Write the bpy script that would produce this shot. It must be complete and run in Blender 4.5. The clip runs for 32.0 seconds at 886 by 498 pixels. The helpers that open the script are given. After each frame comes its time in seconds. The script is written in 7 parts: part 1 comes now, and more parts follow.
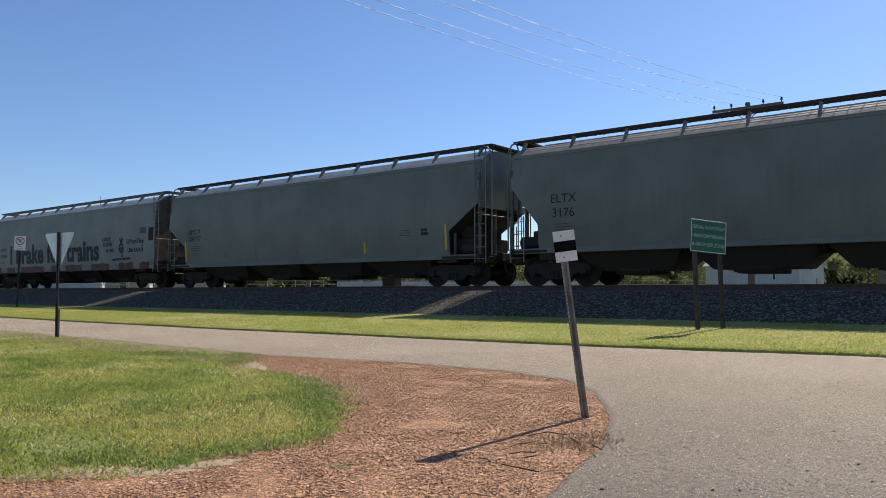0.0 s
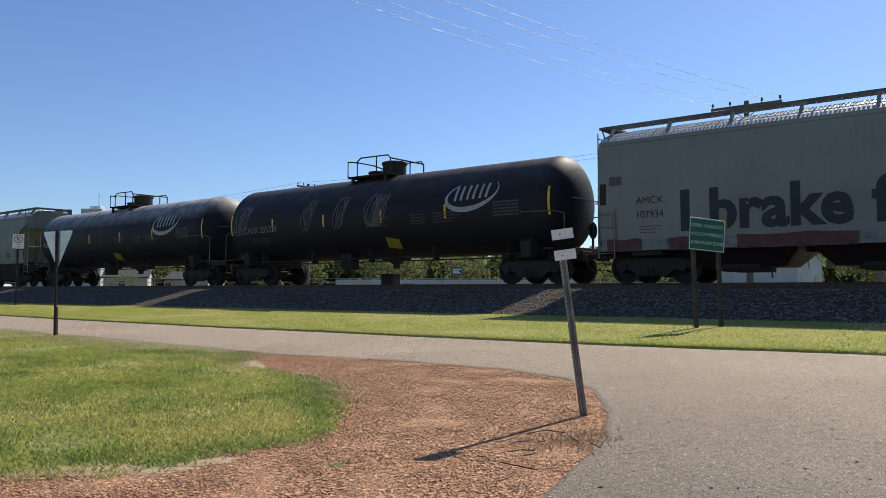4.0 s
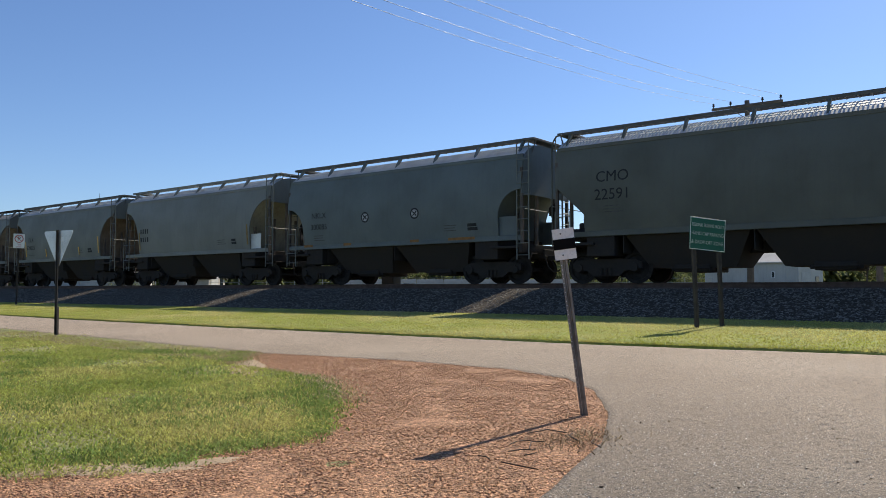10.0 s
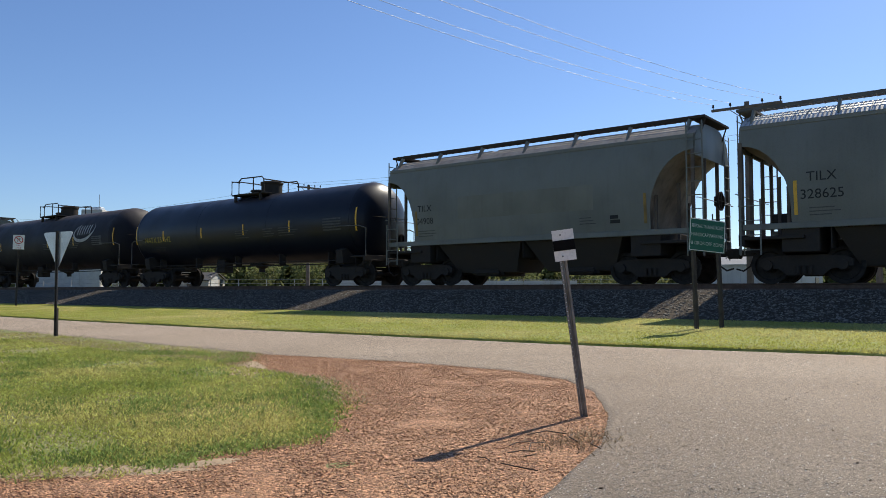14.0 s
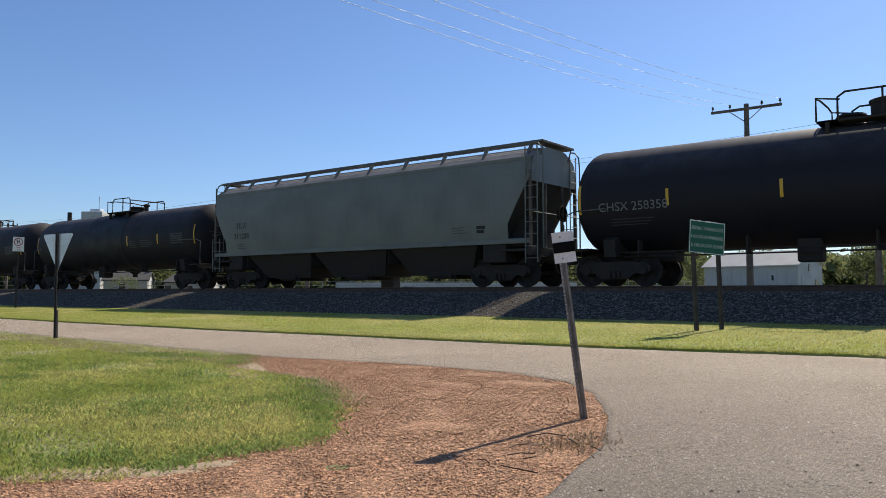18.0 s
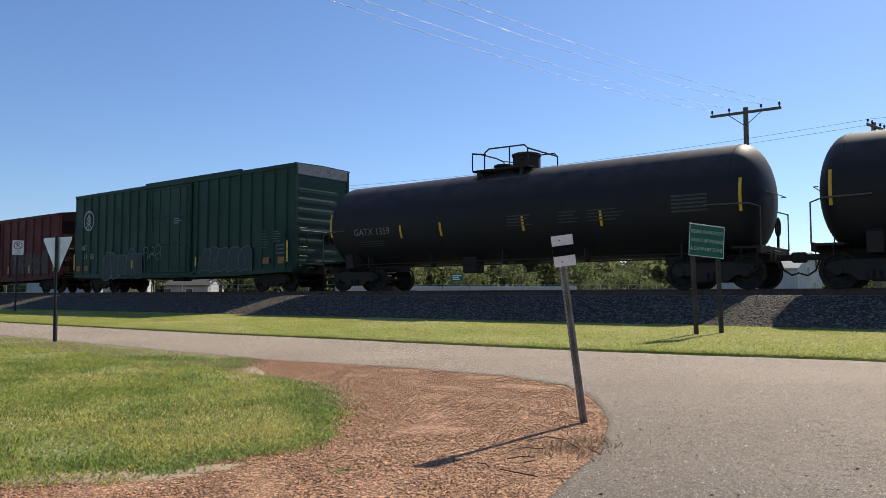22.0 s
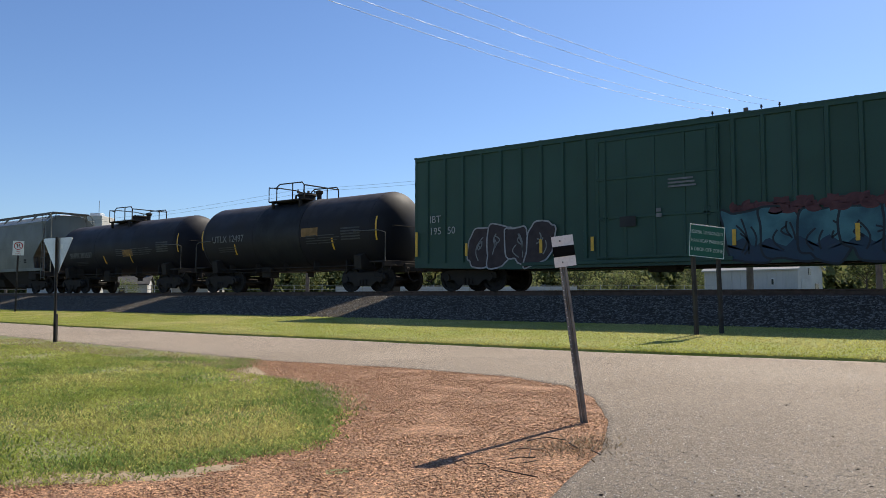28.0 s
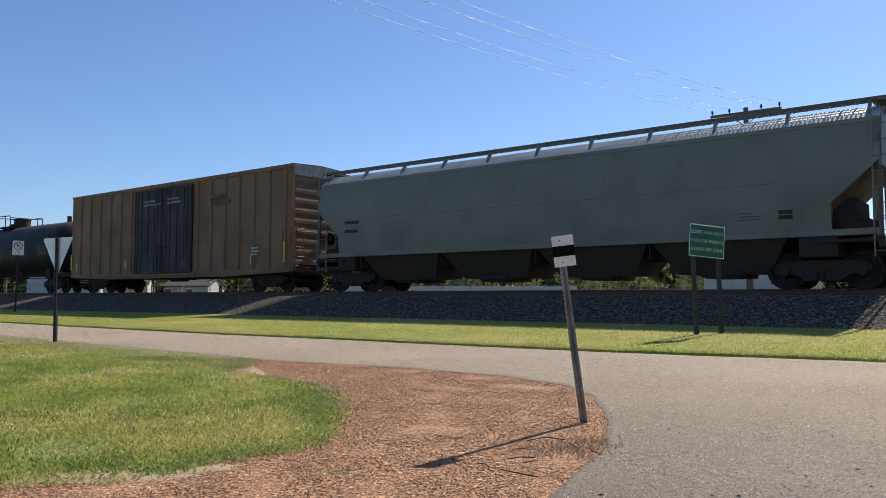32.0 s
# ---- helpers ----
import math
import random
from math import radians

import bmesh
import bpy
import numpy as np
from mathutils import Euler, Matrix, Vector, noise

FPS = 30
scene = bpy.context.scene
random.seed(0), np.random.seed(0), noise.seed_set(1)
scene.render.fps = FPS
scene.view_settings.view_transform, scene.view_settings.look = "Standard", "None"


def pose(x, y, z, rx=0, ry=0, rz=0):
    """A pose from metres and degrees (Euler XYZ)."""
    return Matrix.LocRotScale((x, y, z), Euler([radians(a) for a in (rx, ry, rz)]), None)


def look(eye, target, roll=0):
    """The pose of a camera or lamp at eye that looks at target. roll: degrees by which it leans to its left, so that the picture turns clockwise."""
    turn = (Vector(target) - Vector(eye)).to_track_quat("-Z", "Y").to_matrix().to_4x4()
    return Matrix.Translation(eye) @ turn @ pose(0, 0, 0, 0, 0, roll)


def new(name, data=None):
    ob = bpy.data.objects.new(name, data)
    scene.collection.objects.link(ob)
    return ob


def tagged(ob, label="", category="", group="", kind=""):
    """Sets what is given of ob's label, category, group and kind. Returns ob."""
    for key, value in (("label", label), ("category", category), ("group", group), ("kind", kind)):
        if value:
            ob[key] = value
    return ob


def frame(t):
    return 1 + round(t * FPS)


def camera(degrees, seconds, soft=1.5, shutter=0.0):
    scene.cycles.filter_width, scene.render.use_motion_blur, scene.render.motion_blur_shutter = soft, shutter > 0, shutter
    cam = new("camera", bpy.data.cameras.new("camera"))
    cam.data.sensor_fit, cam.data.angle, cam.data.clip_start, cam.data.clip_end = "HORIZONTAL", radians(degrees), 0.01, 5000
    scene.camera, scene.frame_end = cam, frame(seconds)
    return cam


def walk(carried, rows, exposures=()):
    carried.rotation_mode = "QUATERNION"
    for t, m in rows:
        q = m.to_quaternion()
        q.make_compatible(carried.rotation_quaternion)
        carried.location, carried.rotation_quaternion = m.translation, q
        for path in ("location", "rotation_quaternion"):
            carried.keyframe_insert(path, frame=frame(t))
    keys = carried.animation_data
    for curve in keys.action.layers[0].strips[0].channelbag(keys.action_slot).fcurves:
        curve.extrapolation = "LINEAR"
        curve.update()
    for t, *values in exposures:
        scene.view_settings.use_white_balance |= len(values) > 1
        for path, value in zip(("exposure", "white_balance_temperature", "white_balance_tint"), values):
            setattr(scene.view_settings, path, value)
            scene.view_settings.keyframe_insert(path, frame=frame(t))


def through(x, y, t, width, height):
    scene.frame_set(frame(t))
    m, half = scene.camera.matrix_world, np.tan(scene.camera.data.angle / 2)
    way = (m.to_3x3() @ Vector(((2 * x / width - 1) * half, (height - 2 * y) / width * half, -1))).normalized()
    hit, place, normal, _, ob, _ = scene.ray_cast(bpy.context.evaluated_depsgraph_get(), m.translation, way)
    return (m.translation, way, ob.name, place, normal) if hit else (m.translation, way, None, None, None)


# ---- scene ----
cam = camera(59.92, 32.0, soft=0.85)

# The eye stands still at a sitter's height; the picture only drifts by fractions of a degree: seconds, tilt, turn.
SWAY = (
    (0.0, 3.158, 37.873), (0.5, 3.351, 37.86), (1.0, 3.351, 37.86), (2.0, 3.339, 37.86), (2.5, 3.261, 37.821),
    (3.0, 3.108, 37.796), (3.5, 3.03, 37.77), (5.5, 3.018, 37.796), (6.5, 3.03, 37.796), (7.5, 2.966, 37.796),
    (8.5, 2.966, 37.796), (9.5, 3.02, 37.809), (10.5, 2.975, 37.822), (11.5, 3.03, 37.82), (13.0, 3.017, 37.83),
    (13.5, 3.075, 37.822), (14.5, 3.09, 37.775), (16.5, 3.30, 37.769), (17.5, 3.235, 37.785), (19.0, 3.28, 37.769),
    (19.5, 3.339, 37.75), (20.5, 3.429, 37.744), (22.0, 3.493, 37.757), (22.5, 3.40, 37.769), (23.0, 3.41, 37.795),
    (24.0, 3.532, 37.782), (25.0, 3.57, 37.782), (27.5, 3.525, 37.782), (28.5, 3.532, 37.769), (29.5, 3.47, 37.744),
    (31.0, 3.515, 37.757), (32.0, 3.518, 37.769))
EYE = (0.0, 0.0, 1.25)
walk(cam, [(t, pose(*EYE, 90 + tilt, 0, turn)) for t, tilt, turn in SWAY],
     exposures=[(0.0, 0.3), (22.8, 0.31), (24.0, 0.42), (25.3, 0.38), (27.5, 0.34), (32.0, 0.34)])

# ---------------------------------------------------------------- light
SUN_EL, SUN_AZ = radians(43), radians(3)
world = bpy.data.worlds.new("world")
scene.world = world
world.use_nodes = True
wn = world.node_tree.nodes
sky = wn.new("ShaderNodeTexSky")
sky.sky_type, sky.sun_disc = "NISHITA", False
sky.sun_elevation, sky.sun_rotation = SUN_EL, SUN_AZ
sky.air_density, sky.dust_density, sky.ozone_density = 1.0, 0.3, 2.5
wn["Background"].inputs["Strength"].default_value = 0.085
clear = wn.new("ShaderNodeMix")
clear.data_type, clear.blend_type = "RGBA", "MULTIPLY"
clear.inputs[0].default_value = 1.0
clear.inputs[7].default_value = (0.84, 0.98, 1.22, 1)
world.node_tree.links.new(sky.outputs[0], clear.inputs[6])
world.node_tree.links.new(clear.outputs[2], wn["Background"].inputs[0])
sun_data = bpy.data.lights.new("sun", "SUN")
sun_data.energy, sun_data.angle, sun_data.color = 5.0, radians(0.53), (1.0, 0.915, 0.77)
sun = new("sun", sun_data)
sun.matrix_world = look((math.sin(SUN_AZ) * math.cos(SUN_EL) * 60, math.cos(SUN_AZ) * math.cos(SUN_EL) * 60,
                         math.sin(SUN_EL) * 60), (0, 0, 0))

# ---------------------------------------------------------------- mesh helpers


class Shape:
    """Gathers the corners and faces of one mesh."""

    def __init__(self):
        self.v, self.f = [], []

    def add(self, verts, faces):
        n = len(self.v)
        self.v.extend(tuple(p) for p in verts)
        self.f.extend(tuple(i + n for i in f) for f in faces)
        return self

    def box(self, x0, x1, y0, y1, z0, z1, c=0.0):
        """A box; c: width of its chamfered edges."""
        if c <= 0:
            v = [(x, y, z) for x in (x0, x1) for y in (y0, y1) for z in (z0, z1)]
            return self.add(v, [(0, 1, 3, 2), (4, 6, 7, 5), (0, 4, 5, 1), (2, 3, 7, 6), (0, 2, 6, 4), (1, 5, 7, 3)])
        lo, hi = (x0, y0, z0), (x1, y1, z1)
        v, idx = [], {}
        for sx in (0, 1):
            for sy in (0, 1):
                for sz in (0, 1):
                    s = (sx, sy, sz)
                    for a in range(3):
                        p = [(hi[k] if s[k] else lo[k]) if k == a else (hi[k] - c if s[k] else lo[k] + c) for k in range(3)]
                        idx[(s, a)] = len(v)
                        v.append(p)
        f = []
        for a in range(3):
            b, d = (a + 1) % 3, (a + 2) % 3
            for side in (0, 1):
                quad = []
                for sb, sd in ((0, 0), (1, 0), (1, 1), (0, 1)):
                    s = [0, 0, 0]
                    s[a], s[b], s[d] = side, sb, sd
                    quad.append(idx[(tuple(s), a)])
                f.append(tuple(quad if side else quad[::-1]))
            for sb in (0, 1):
                for sd in (0, 1):
                    s0, s1 = [0, 0, 0], [0, 0, 0]
                    s0[b] = s1[b] = sb
                    s0[d] = s1[d] = sd
                    s0[a], s1[a] = 0, 1
                    q = [idx[(tuple(s0), b)], idx[(tuple(s1), b)], idx[(tuple(s1), d)], idx[(tuple(s0), d)]]
                    f.append(tuple(q if sb == sd else q[::-1]))
        for sx in (0, 1):
            for sy in (0, 1):
                for sz in (0, 1):
                    q = [idx[((sx, sy, sz), a)] for a in range(3)]
                    f.append(tuple(q if (sx + sy + sz) % 2 else q[::-1]))
        return self.add(v, f)

    def prism(self, outline, axis, a, b):
        """A closed outline of (u, w) pairs pushed along axis 'x', 'y' or 'z' from a to b."""
        def at(u, w, s):
            return (s, u, w) if axis == "x" else (u, s, w) if axis == "y" else (u, w, s)
        n = len(outline)
        v = [at(u, w, a) for u, w in outline] + [at(u, w, b) for u, w in outline]
        f = [(i, (i + 1) % n, (i + 1) % n + n, i + n) for i in range(n)]
        return self.add(v, f + [tuple(range(n))[::-1], tuple(range(n, 2 * n))])

    def tube(self, points, r, seg=6):
        """A round bar through the points."""
        pts = [Vector(p) for p in points]
        rings = []
        for i, p in enumerate(pts):
            d = ((pts[i + 1] - p).normalized() if i < len(pts) - 1 else Vector()) + ((p - pts[i - 1]).normalized() if i else Vector())
            d = d.normalized() if d.length > 1e-6 else Vector((0, 0, 1))
            side = d.cross(Vector((0, 0, 1)) if abs(d.z) < 0.9 else Vector((0, 1, 0))).normalized()
            up = side.cross(d)
            rings.append([p + r * (math.cos(2 * math.pi * k / seg) * side + math.sin(2 * math.pi * k / seg) * up) for k in range(seg)])
        v = [q for ring in rings for q in ring]
        f = [(i * seg + k, i * seg + (k + 1) % seg, (i + 1) * seg + (k + 1) % seg, (i + 1) * seg + k)
             for i in range(len(pts) - 1) for k in range(seg)]
        f += [tuple(range(seg))[::-1], tuple(range((len(pts) - 1) * seg, len(pts) * seg))]
        return self.add(v, f)

    def turned(self, profile, axis="x", seg=32, centre=(0, 0, 0)):
        """Turns (along, radius) pairs round an axis through centre."""
        v, f = [], []
        n = len(profile)
        for k in range(seg):
            c, s = math.cos(2 * math.pi * k / seg), math.sin(2 * math.pi * k / seg)
            for a, r in profile:
                p = (a, r * c, r * s) if axis == "x" else (r * c, a, r * s) if axis == "y" else (r * c, r * s, a)
                v.append((p[0] + centre[0], p[1] + centre[1], p[2] + centre[2]))
        for k in range(seg):
            j = (k + 1) % seg
            for i in range(n - 1):
                f.append((k * n + i, j * n + i, j * n + i + 1, k * n + i + 1))
        f.append(tuple(k * n for k in range(seg))[::-1])
        f.append(tuple(k * n + n - 1 for k in range(seg)))
        return self.add(v, f)

    def mesh(self, name, material, smooth=0):
        me = bpy.data.meshes.new(name)
        me.from_pydata(self.v, [], self.f)
        if material:
            me.materials.append(material)
        if smooth:
            bm = bmesh.new()
            bm.from_mesh(me)
            bmesh.ops.remove_doubles(bm, verts=bm.verts, dist=0.0004)
            bmesh.ops.recalc_face_normals(bm, faces=bm.faces)
            bm.to_mesh(me)
            bm.free()
            me.shade_smooth()
            me.set_sharp_from_angle(angle=radians(smooth))
        else:
            bm = bmesh.new()
            bm.from_mesh(me)
            bmesh.ops.recalc_face_normals(bm, faces=bm.faces)
            bm.to_mesh(me)
            bm.free()
        return me


def part(name, shape, material, parent=None, label="", smooth=0, at=None):
    """Links one mesh under a thing or a part."""
    me = shape if isinstance(shape, bpy.types.Mesh) else shape.mesh(name, material, smooth)
    ob = new(name, me)
    ob.parent = parent
    if at is not None:
        ob.matrix_basis = at
    if label:
        ob["label"] = label
    return ob


def thing(name, at, label, category, group="", kind=""):
    ob = new(name)
    ob.empty_display_size = 0.2
    ob.matrix_basis = at
    return tagged(ob, label, category, group, kind)


def fast_mesh(name, verts, faces, material):
    """A large mesh from arrays with faces of one size."""
    verts, faces = np.asarray(verts, np.float32), np.asarray(faces, np.int32)
    me = bpy.data.meshes.new(name)
    me.vertices.add(len(verts))
    me.vertices.foreach_set("co", verts.ravel())
    k = faces.shape[1]
    me.loops.add(faces.size)
    me.loops.foreach_set("vertex_index", faces.ravel())
    me.polygons.add(len(faces))
    me.polygons.foreach_set("loop_start", np.arange(0, faces.size, k, dtype=np.int32))
    me.materials.append(material)
    me.update(calc_edges=True)
    me.validate()
    return me


FONT_MESHES = {}


def lettering(text, height, material, thick=0.002, spread=1.0, shear=0.0, bold=0.0):
    """A mesh of the built-in font, its middle at the origin, upright in the x-z plane and readable from -y."""
    key = (text, height, material.name, spread, shear, bold)
    if key not in FONT_MESHES:
        cu = bpy.data.curves.new("lettering", "FONT")
        cu.body, cu.size, cu.align_x, cu.align_y = text, height / 0.72, "CENTER", "CENTER"
        cu.extrude, cu.space_character, cu.shear, cu.offset, cu.resolution_u = thick, spread, shear, bold, 3
        ob = bpy.data.objects.new("lettering", cu)
        scene.collection.objects.link(ob)
        me = bpy.data.meshes.new_from_object(ob.evaluated_get(bpy.context.evaluated_depsgraph_get()))
        bpy.data.objects.remove(ob)
        me.transform(pose(0, 0, 0, 90))
        me.materials.clear()
        me.materials.append(material)
        FONT_MESHES[key] = me
    return FONT_MESHES[key]


# ---------------------------------------------------------------- materials


def surface(name, colour, rough=0.6, metal=0.0, second=None, scale=3.0, mix=0.35, fine=40.0, fine_mix=0.15, bump=0.15,
            streak=0.0, streak_colour=(0.05, 0.04, 0.035), bump_dist=0.01, spec=0.5, per_object=0.0, island=0.0, patchy=0.0, speckle=None, lit_dust=None, apron=None):
    """Paint, wood, stone, soil: a colour with stains at one scale, grain at another, streaks that run down, and relief."""
    m = bpy.data.materials.new(name)
    m.use_nodes = True
    nt = m.node_tree
    n, link = nt.nodes, nt.links.new
    bsdf = n["Principled BSDF"]
    coord = n.new("ShaderNodeTexCoord")
    info = n.new("ShaderNodeObjectInfo")
    offset = n.new("ShaderNodeVectorMath")
    offset.operation = "MULTIPLY_ADD"
    link(info.outputs["Random"], offset.inputs[0])
    offset.inputs[1].default_value = (37.0, 53.0, 19.0)
    link(coord.outputs["Object"], offset.inputs[2])
    where = offset.outputs[0]

    def noise_of(s, detail=4.0, stretch=None):
        src = where
        if stretch:
            mp = n.new("ShaderNodeMapping")
            mp.inputs["Scale"].default_value = stretch
            link(where, mp.inputs["Vector"])
            src = mp.outputs[0]
        t = n.new("ShaderNodeTexNoise")
        t.inputs["Scale"].default_value, t.inputs["Detail"].default_value = s, detail
        link(src, t.inputs["Vector"])
        return t.outputs["Fac"]

    def ramp(fac, a, b, lo=0.0, hi=1.0):
        r = n.new("ShaderNodeMapRange")
        r.inputs["From Min"].default_value, r.inputs["From Max"].default_value = a, b
        r.inputs["To Min"].default_value, r.inputs["To Max"].default_value = lo, hi
        link(fac, r.inputs["Value"])
        return r.outputs[0]

    def blend(a, b, fac):
        x = n.new("ShaderNodeMix")
        x.data_type = "RGBA"
        for sock, val in ((x.inputs[6], a), (x.inputs[7], b)):
            if isinstance(val, tuple):
                sock.default_value = (*val, 1)
            else:
                link(val, sock)
        link(fac, x.inputs[0])
        return x.outputs[2]

    second = second or tuple(c * 0.55 for c in colour)
    coarse = noise_of(scale)
    grain = noise_of(fine, 3.0)
    col = blend(colour, second, ramp(coarse, 0.4, 0.7, 0.0, mix * 2))
    col = blend(col, tuple(c * 0.45 for c in colour), ramp(grain, 0.5, 0.75, 0.0, fine_mix * 2))
    if patchy:
        col = blend(col, tuple(min(1, c * 1.7) for c in colour), ramp(noise_of(scale * 0.37, 2.0), 0.5, 0.68, 0.0, patchy))
    if streak:
        col = blend(col, streak_colour, ramp(noise_of(1.0, 5.0, (9.0, 9.0, 0.45)), 0.5, 0.8, 0.0, streak))
    # the given colour at low y, drifting into the main colour at higher y
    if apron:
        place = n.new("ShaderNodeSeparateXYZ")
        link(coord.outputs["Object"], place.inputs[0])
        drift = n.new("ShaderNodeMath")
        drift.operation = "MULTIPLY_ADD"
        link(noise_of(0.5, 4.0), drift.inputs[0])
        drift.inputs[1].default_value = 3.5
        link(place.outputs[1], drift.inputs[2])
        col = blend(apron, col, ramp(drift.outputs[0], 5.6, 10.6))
    for size, amount in speckle or ():
        cell = n.new("ShaderNodeTexVoronoi")
        cell.inputs["Scale"].default_value = size
        link(where, cell.inputs["Vector"])
        tone = n.new("ShaderNodeSeparateColor")
        link(cell.outputs["Color"], tone.inputs[0])
        bright = n.new("ShaderNodeHueSaturation")
        link(col, bright.inputs["Color"])
        curve = n.new("ShaderNodeMath")
        curve.operation = "POWER"
        link(tone.outputs[0], curve.inputs[0])
        curve.inputs[1].default_value = 1.6
        link(ramp(curve.outputs[0], 0, 1, 1 - amount * 0.75, 1 + amount * 1.2), bright.inputs["Value"])
        col = bright.outputs[0]
    if per_object or island:
        hsv = n.new("ShaderNodeHueSaturation")
        link(col, hsv.inputs["Color"])
        source = info.outputs["Random"]
        if island:
            geo = n.new("ShaderNodeNewGeometry")
            source = geo.outputs["Random Per Island"]
        k = per_object or island
        link(ramp(source, 0, 1, 1 - k, 1 + k), hsv.inputs["Value"])
        if island:
            link(ramp(source, 0, 1, 0.5 - 0.03 * k, 0.5 + 0.03 * k), hsv.inputs["Hue"])
        col = hsv.outputs[0]
    # sun glow and dust on upward faces, blended into the colour by normal z
    if lit_dust:
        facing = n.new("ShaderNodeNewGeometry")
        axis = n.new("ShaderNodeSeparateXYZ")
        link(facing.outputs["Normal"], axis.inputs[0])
        top_share = n.new("ShaderNodeMath")
        top_share.operation = "MULTIPLY"
        link(ramp(axis.outputs[2], 0.28, 0.95), top_share.inputs[0])
        link(ramp(noise_of(2.2, 5.0), 0.3, 0.65, 0.35, 1.0), top_share.inputs[1])
        col = blend(col, lit_dust, top_share.outputs[0])
    link(col, bsdf.inputs["Base Color"])
    link(ramp(coarse, 0.3, 0.7, max(0.02, rough - 0.08), min(1, rough + 0.1)), bsdf.inputs["Roughness"])
    bsdf.inputs["Metallic"].default_value = metal
    bsdf.inputs["Specular IOR Level"].default_value = spec
    if bump:
        b = n.new("ShaderNodeBump")
        b.inputs["Strength"].default_value, b.inputs["Distance"].default_value = bump, bump_dist
        link(grain, b.inputs["Height"])
        link(b.outputs[0], bsdf.inputs["Normal"])
    return m


# painted and bare metal of the train
HOPPER_GREY = surface("hopper_grey", (0.162, 0.167, 0.142), 0.55, streak=0.16, scale=0.8, mix=0.2, bump=0.05)
HOPPER_LIGHT = surface("hopper_light", (0.200, 0.202, 0.176), 0.55, streak=0.16, scale=0.8, mix=0.15, bump=0.05)
HOPPER_TAN = surface("hopper_tan", (0.178, 0.176, 0.138), 0.6, streak=0.16, scale=0.8, mix=0.25, bump=0.05)
# body tan lightened: warm bounce from the ground painted onto the slope sheets
SLOPE_BOUNCE = surface("slope_bounce_lit_tan", (0.34, 0.31, 0.22), 0.7, second=(0.20, 0.17, 0.12), scale=1.2, mix=0.4, streak=0.3, bump=0.05)
SLOPE_RUSTY = surface("slope_rusty_tan", (0.29, 0.235, 0.185), 0.75, second=(0.13, 0.095, 0.07), scale=1.2, mix=0.5, streak=0.4, bump=0.05)
HOPPER_BROWN = surface("hopper_brown", (0.112, 0.116, 0.092), 0.6, streak=0.16, scale=0.8, mix=0.25, bump=0.05)
HOPPER_BLUE = surface("hopper_blue", (0.125, 0.148, 0.142), 0.55, streak=0.16, scale=0.8, mix=0.2, bump=0.05)
ROOF_TAN = surface("roof_weathered_tan", (0.36, 0.31, 0.26), 0.75, scale=2, mix=0.35, streak=0.3, bump=0.06)
ROOF_GALV = surface("roof_galvanised", (0.62, 0.62, 0.60), 0.5, metal=0.35, scale=2, mix=0.25, bump=0.06)
RUST = surface("rusty_steel", (0.16, 0.085, 0.05), 0.85, second=(0.06, 0.035, 0.025), scale=3, mix=0.5, bump=0.3)
RUST_PAINT = surface("rust_stained_paint", (0.21, 0.155, 0.11), 0.75, second=(0.13, 0.085, 0.055), scale=1.5, mix=0.5, streak=0.4, bump=0.1)
# grimy bays; on slope sheets it puts their shade into the colour
GRIME_AND_SHADE = surface("grimy_shaded_hopper", (0.050, 0.044, 0.038), 0.9, second=(0.062, 0.05, 0.04), scale=2, mix=0.4, streak=0.4, bump=0.1, spec=0.15)
# grime, plus the shade on end posts and braces painted in
SHADED_GRIMY_PAINT = surface("shaded_grimy_paint", (0.12, 0.095, 0.075), 0.8, second=(0.06, 0.045, 0.035), scale=2, mix=0.5, streak=0.4, bump=0.1)
UNDER = surface("grimy_black_steel", (0.042, 0.037, 0.033), 0.9, second=(0.055, 0.045, 0.037), scale=4, mix=0.4, bump=0.2, spec=0.1)
WHEEL = surface("wheel_steel", (0.036, 0.032, 0.029), 0.85, scale=6, mix=0.4, bump=0.1, spec=0.12)
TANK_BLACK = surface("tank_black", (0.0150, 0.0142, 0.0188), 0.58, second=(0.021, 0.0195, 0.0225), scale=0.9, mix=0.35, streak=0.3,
                     streak_colour=(0.014, 0.013, 0.013), bump=0.03, spec=0.2, lit_dust=(0.092, 0.080, 0.078))
# a much paler top: the sun's sheen on this tank put into its colour
TANK_LIT_TOP = surface("tank_black_lit_top", (0.0150, 0.0142, 0.0188), 0.58, second=(0.021, 0.0195, 0.0225), scale=0.9, mix=0.35, streak=0.3,
                     streak_colour=(0.014, 0.013, 0.013), bump=0.03, spec=0.2, lit_dust=(0.52, 0.50, 0.48))
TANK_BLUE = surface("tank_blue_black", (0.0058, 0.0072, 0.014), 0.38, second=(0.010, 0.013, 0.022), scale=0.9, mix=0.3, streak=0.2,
                    streak_colour=(0.012, 0.012, 0.015), bump=0.03, spec=0.3, lit_dust=(0.035, 0.032, 0.035))
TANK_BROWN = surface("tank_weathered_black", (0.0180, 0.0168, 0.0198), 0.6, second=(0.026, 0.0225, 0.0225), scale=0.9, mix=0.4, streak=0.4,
                     streak_colour=(0.019, 0.016, 0.015), bump=0.04, spec=0.22, lit_dust=(0.092, 0.078, 0.074))
TANK_BAND = surface("tank_grey_band", (0.024, 0.0235, 0.0245), 0.55, scale=1.5, mix=0.3, streak=0.3, bump=0.03, spec=0.2)
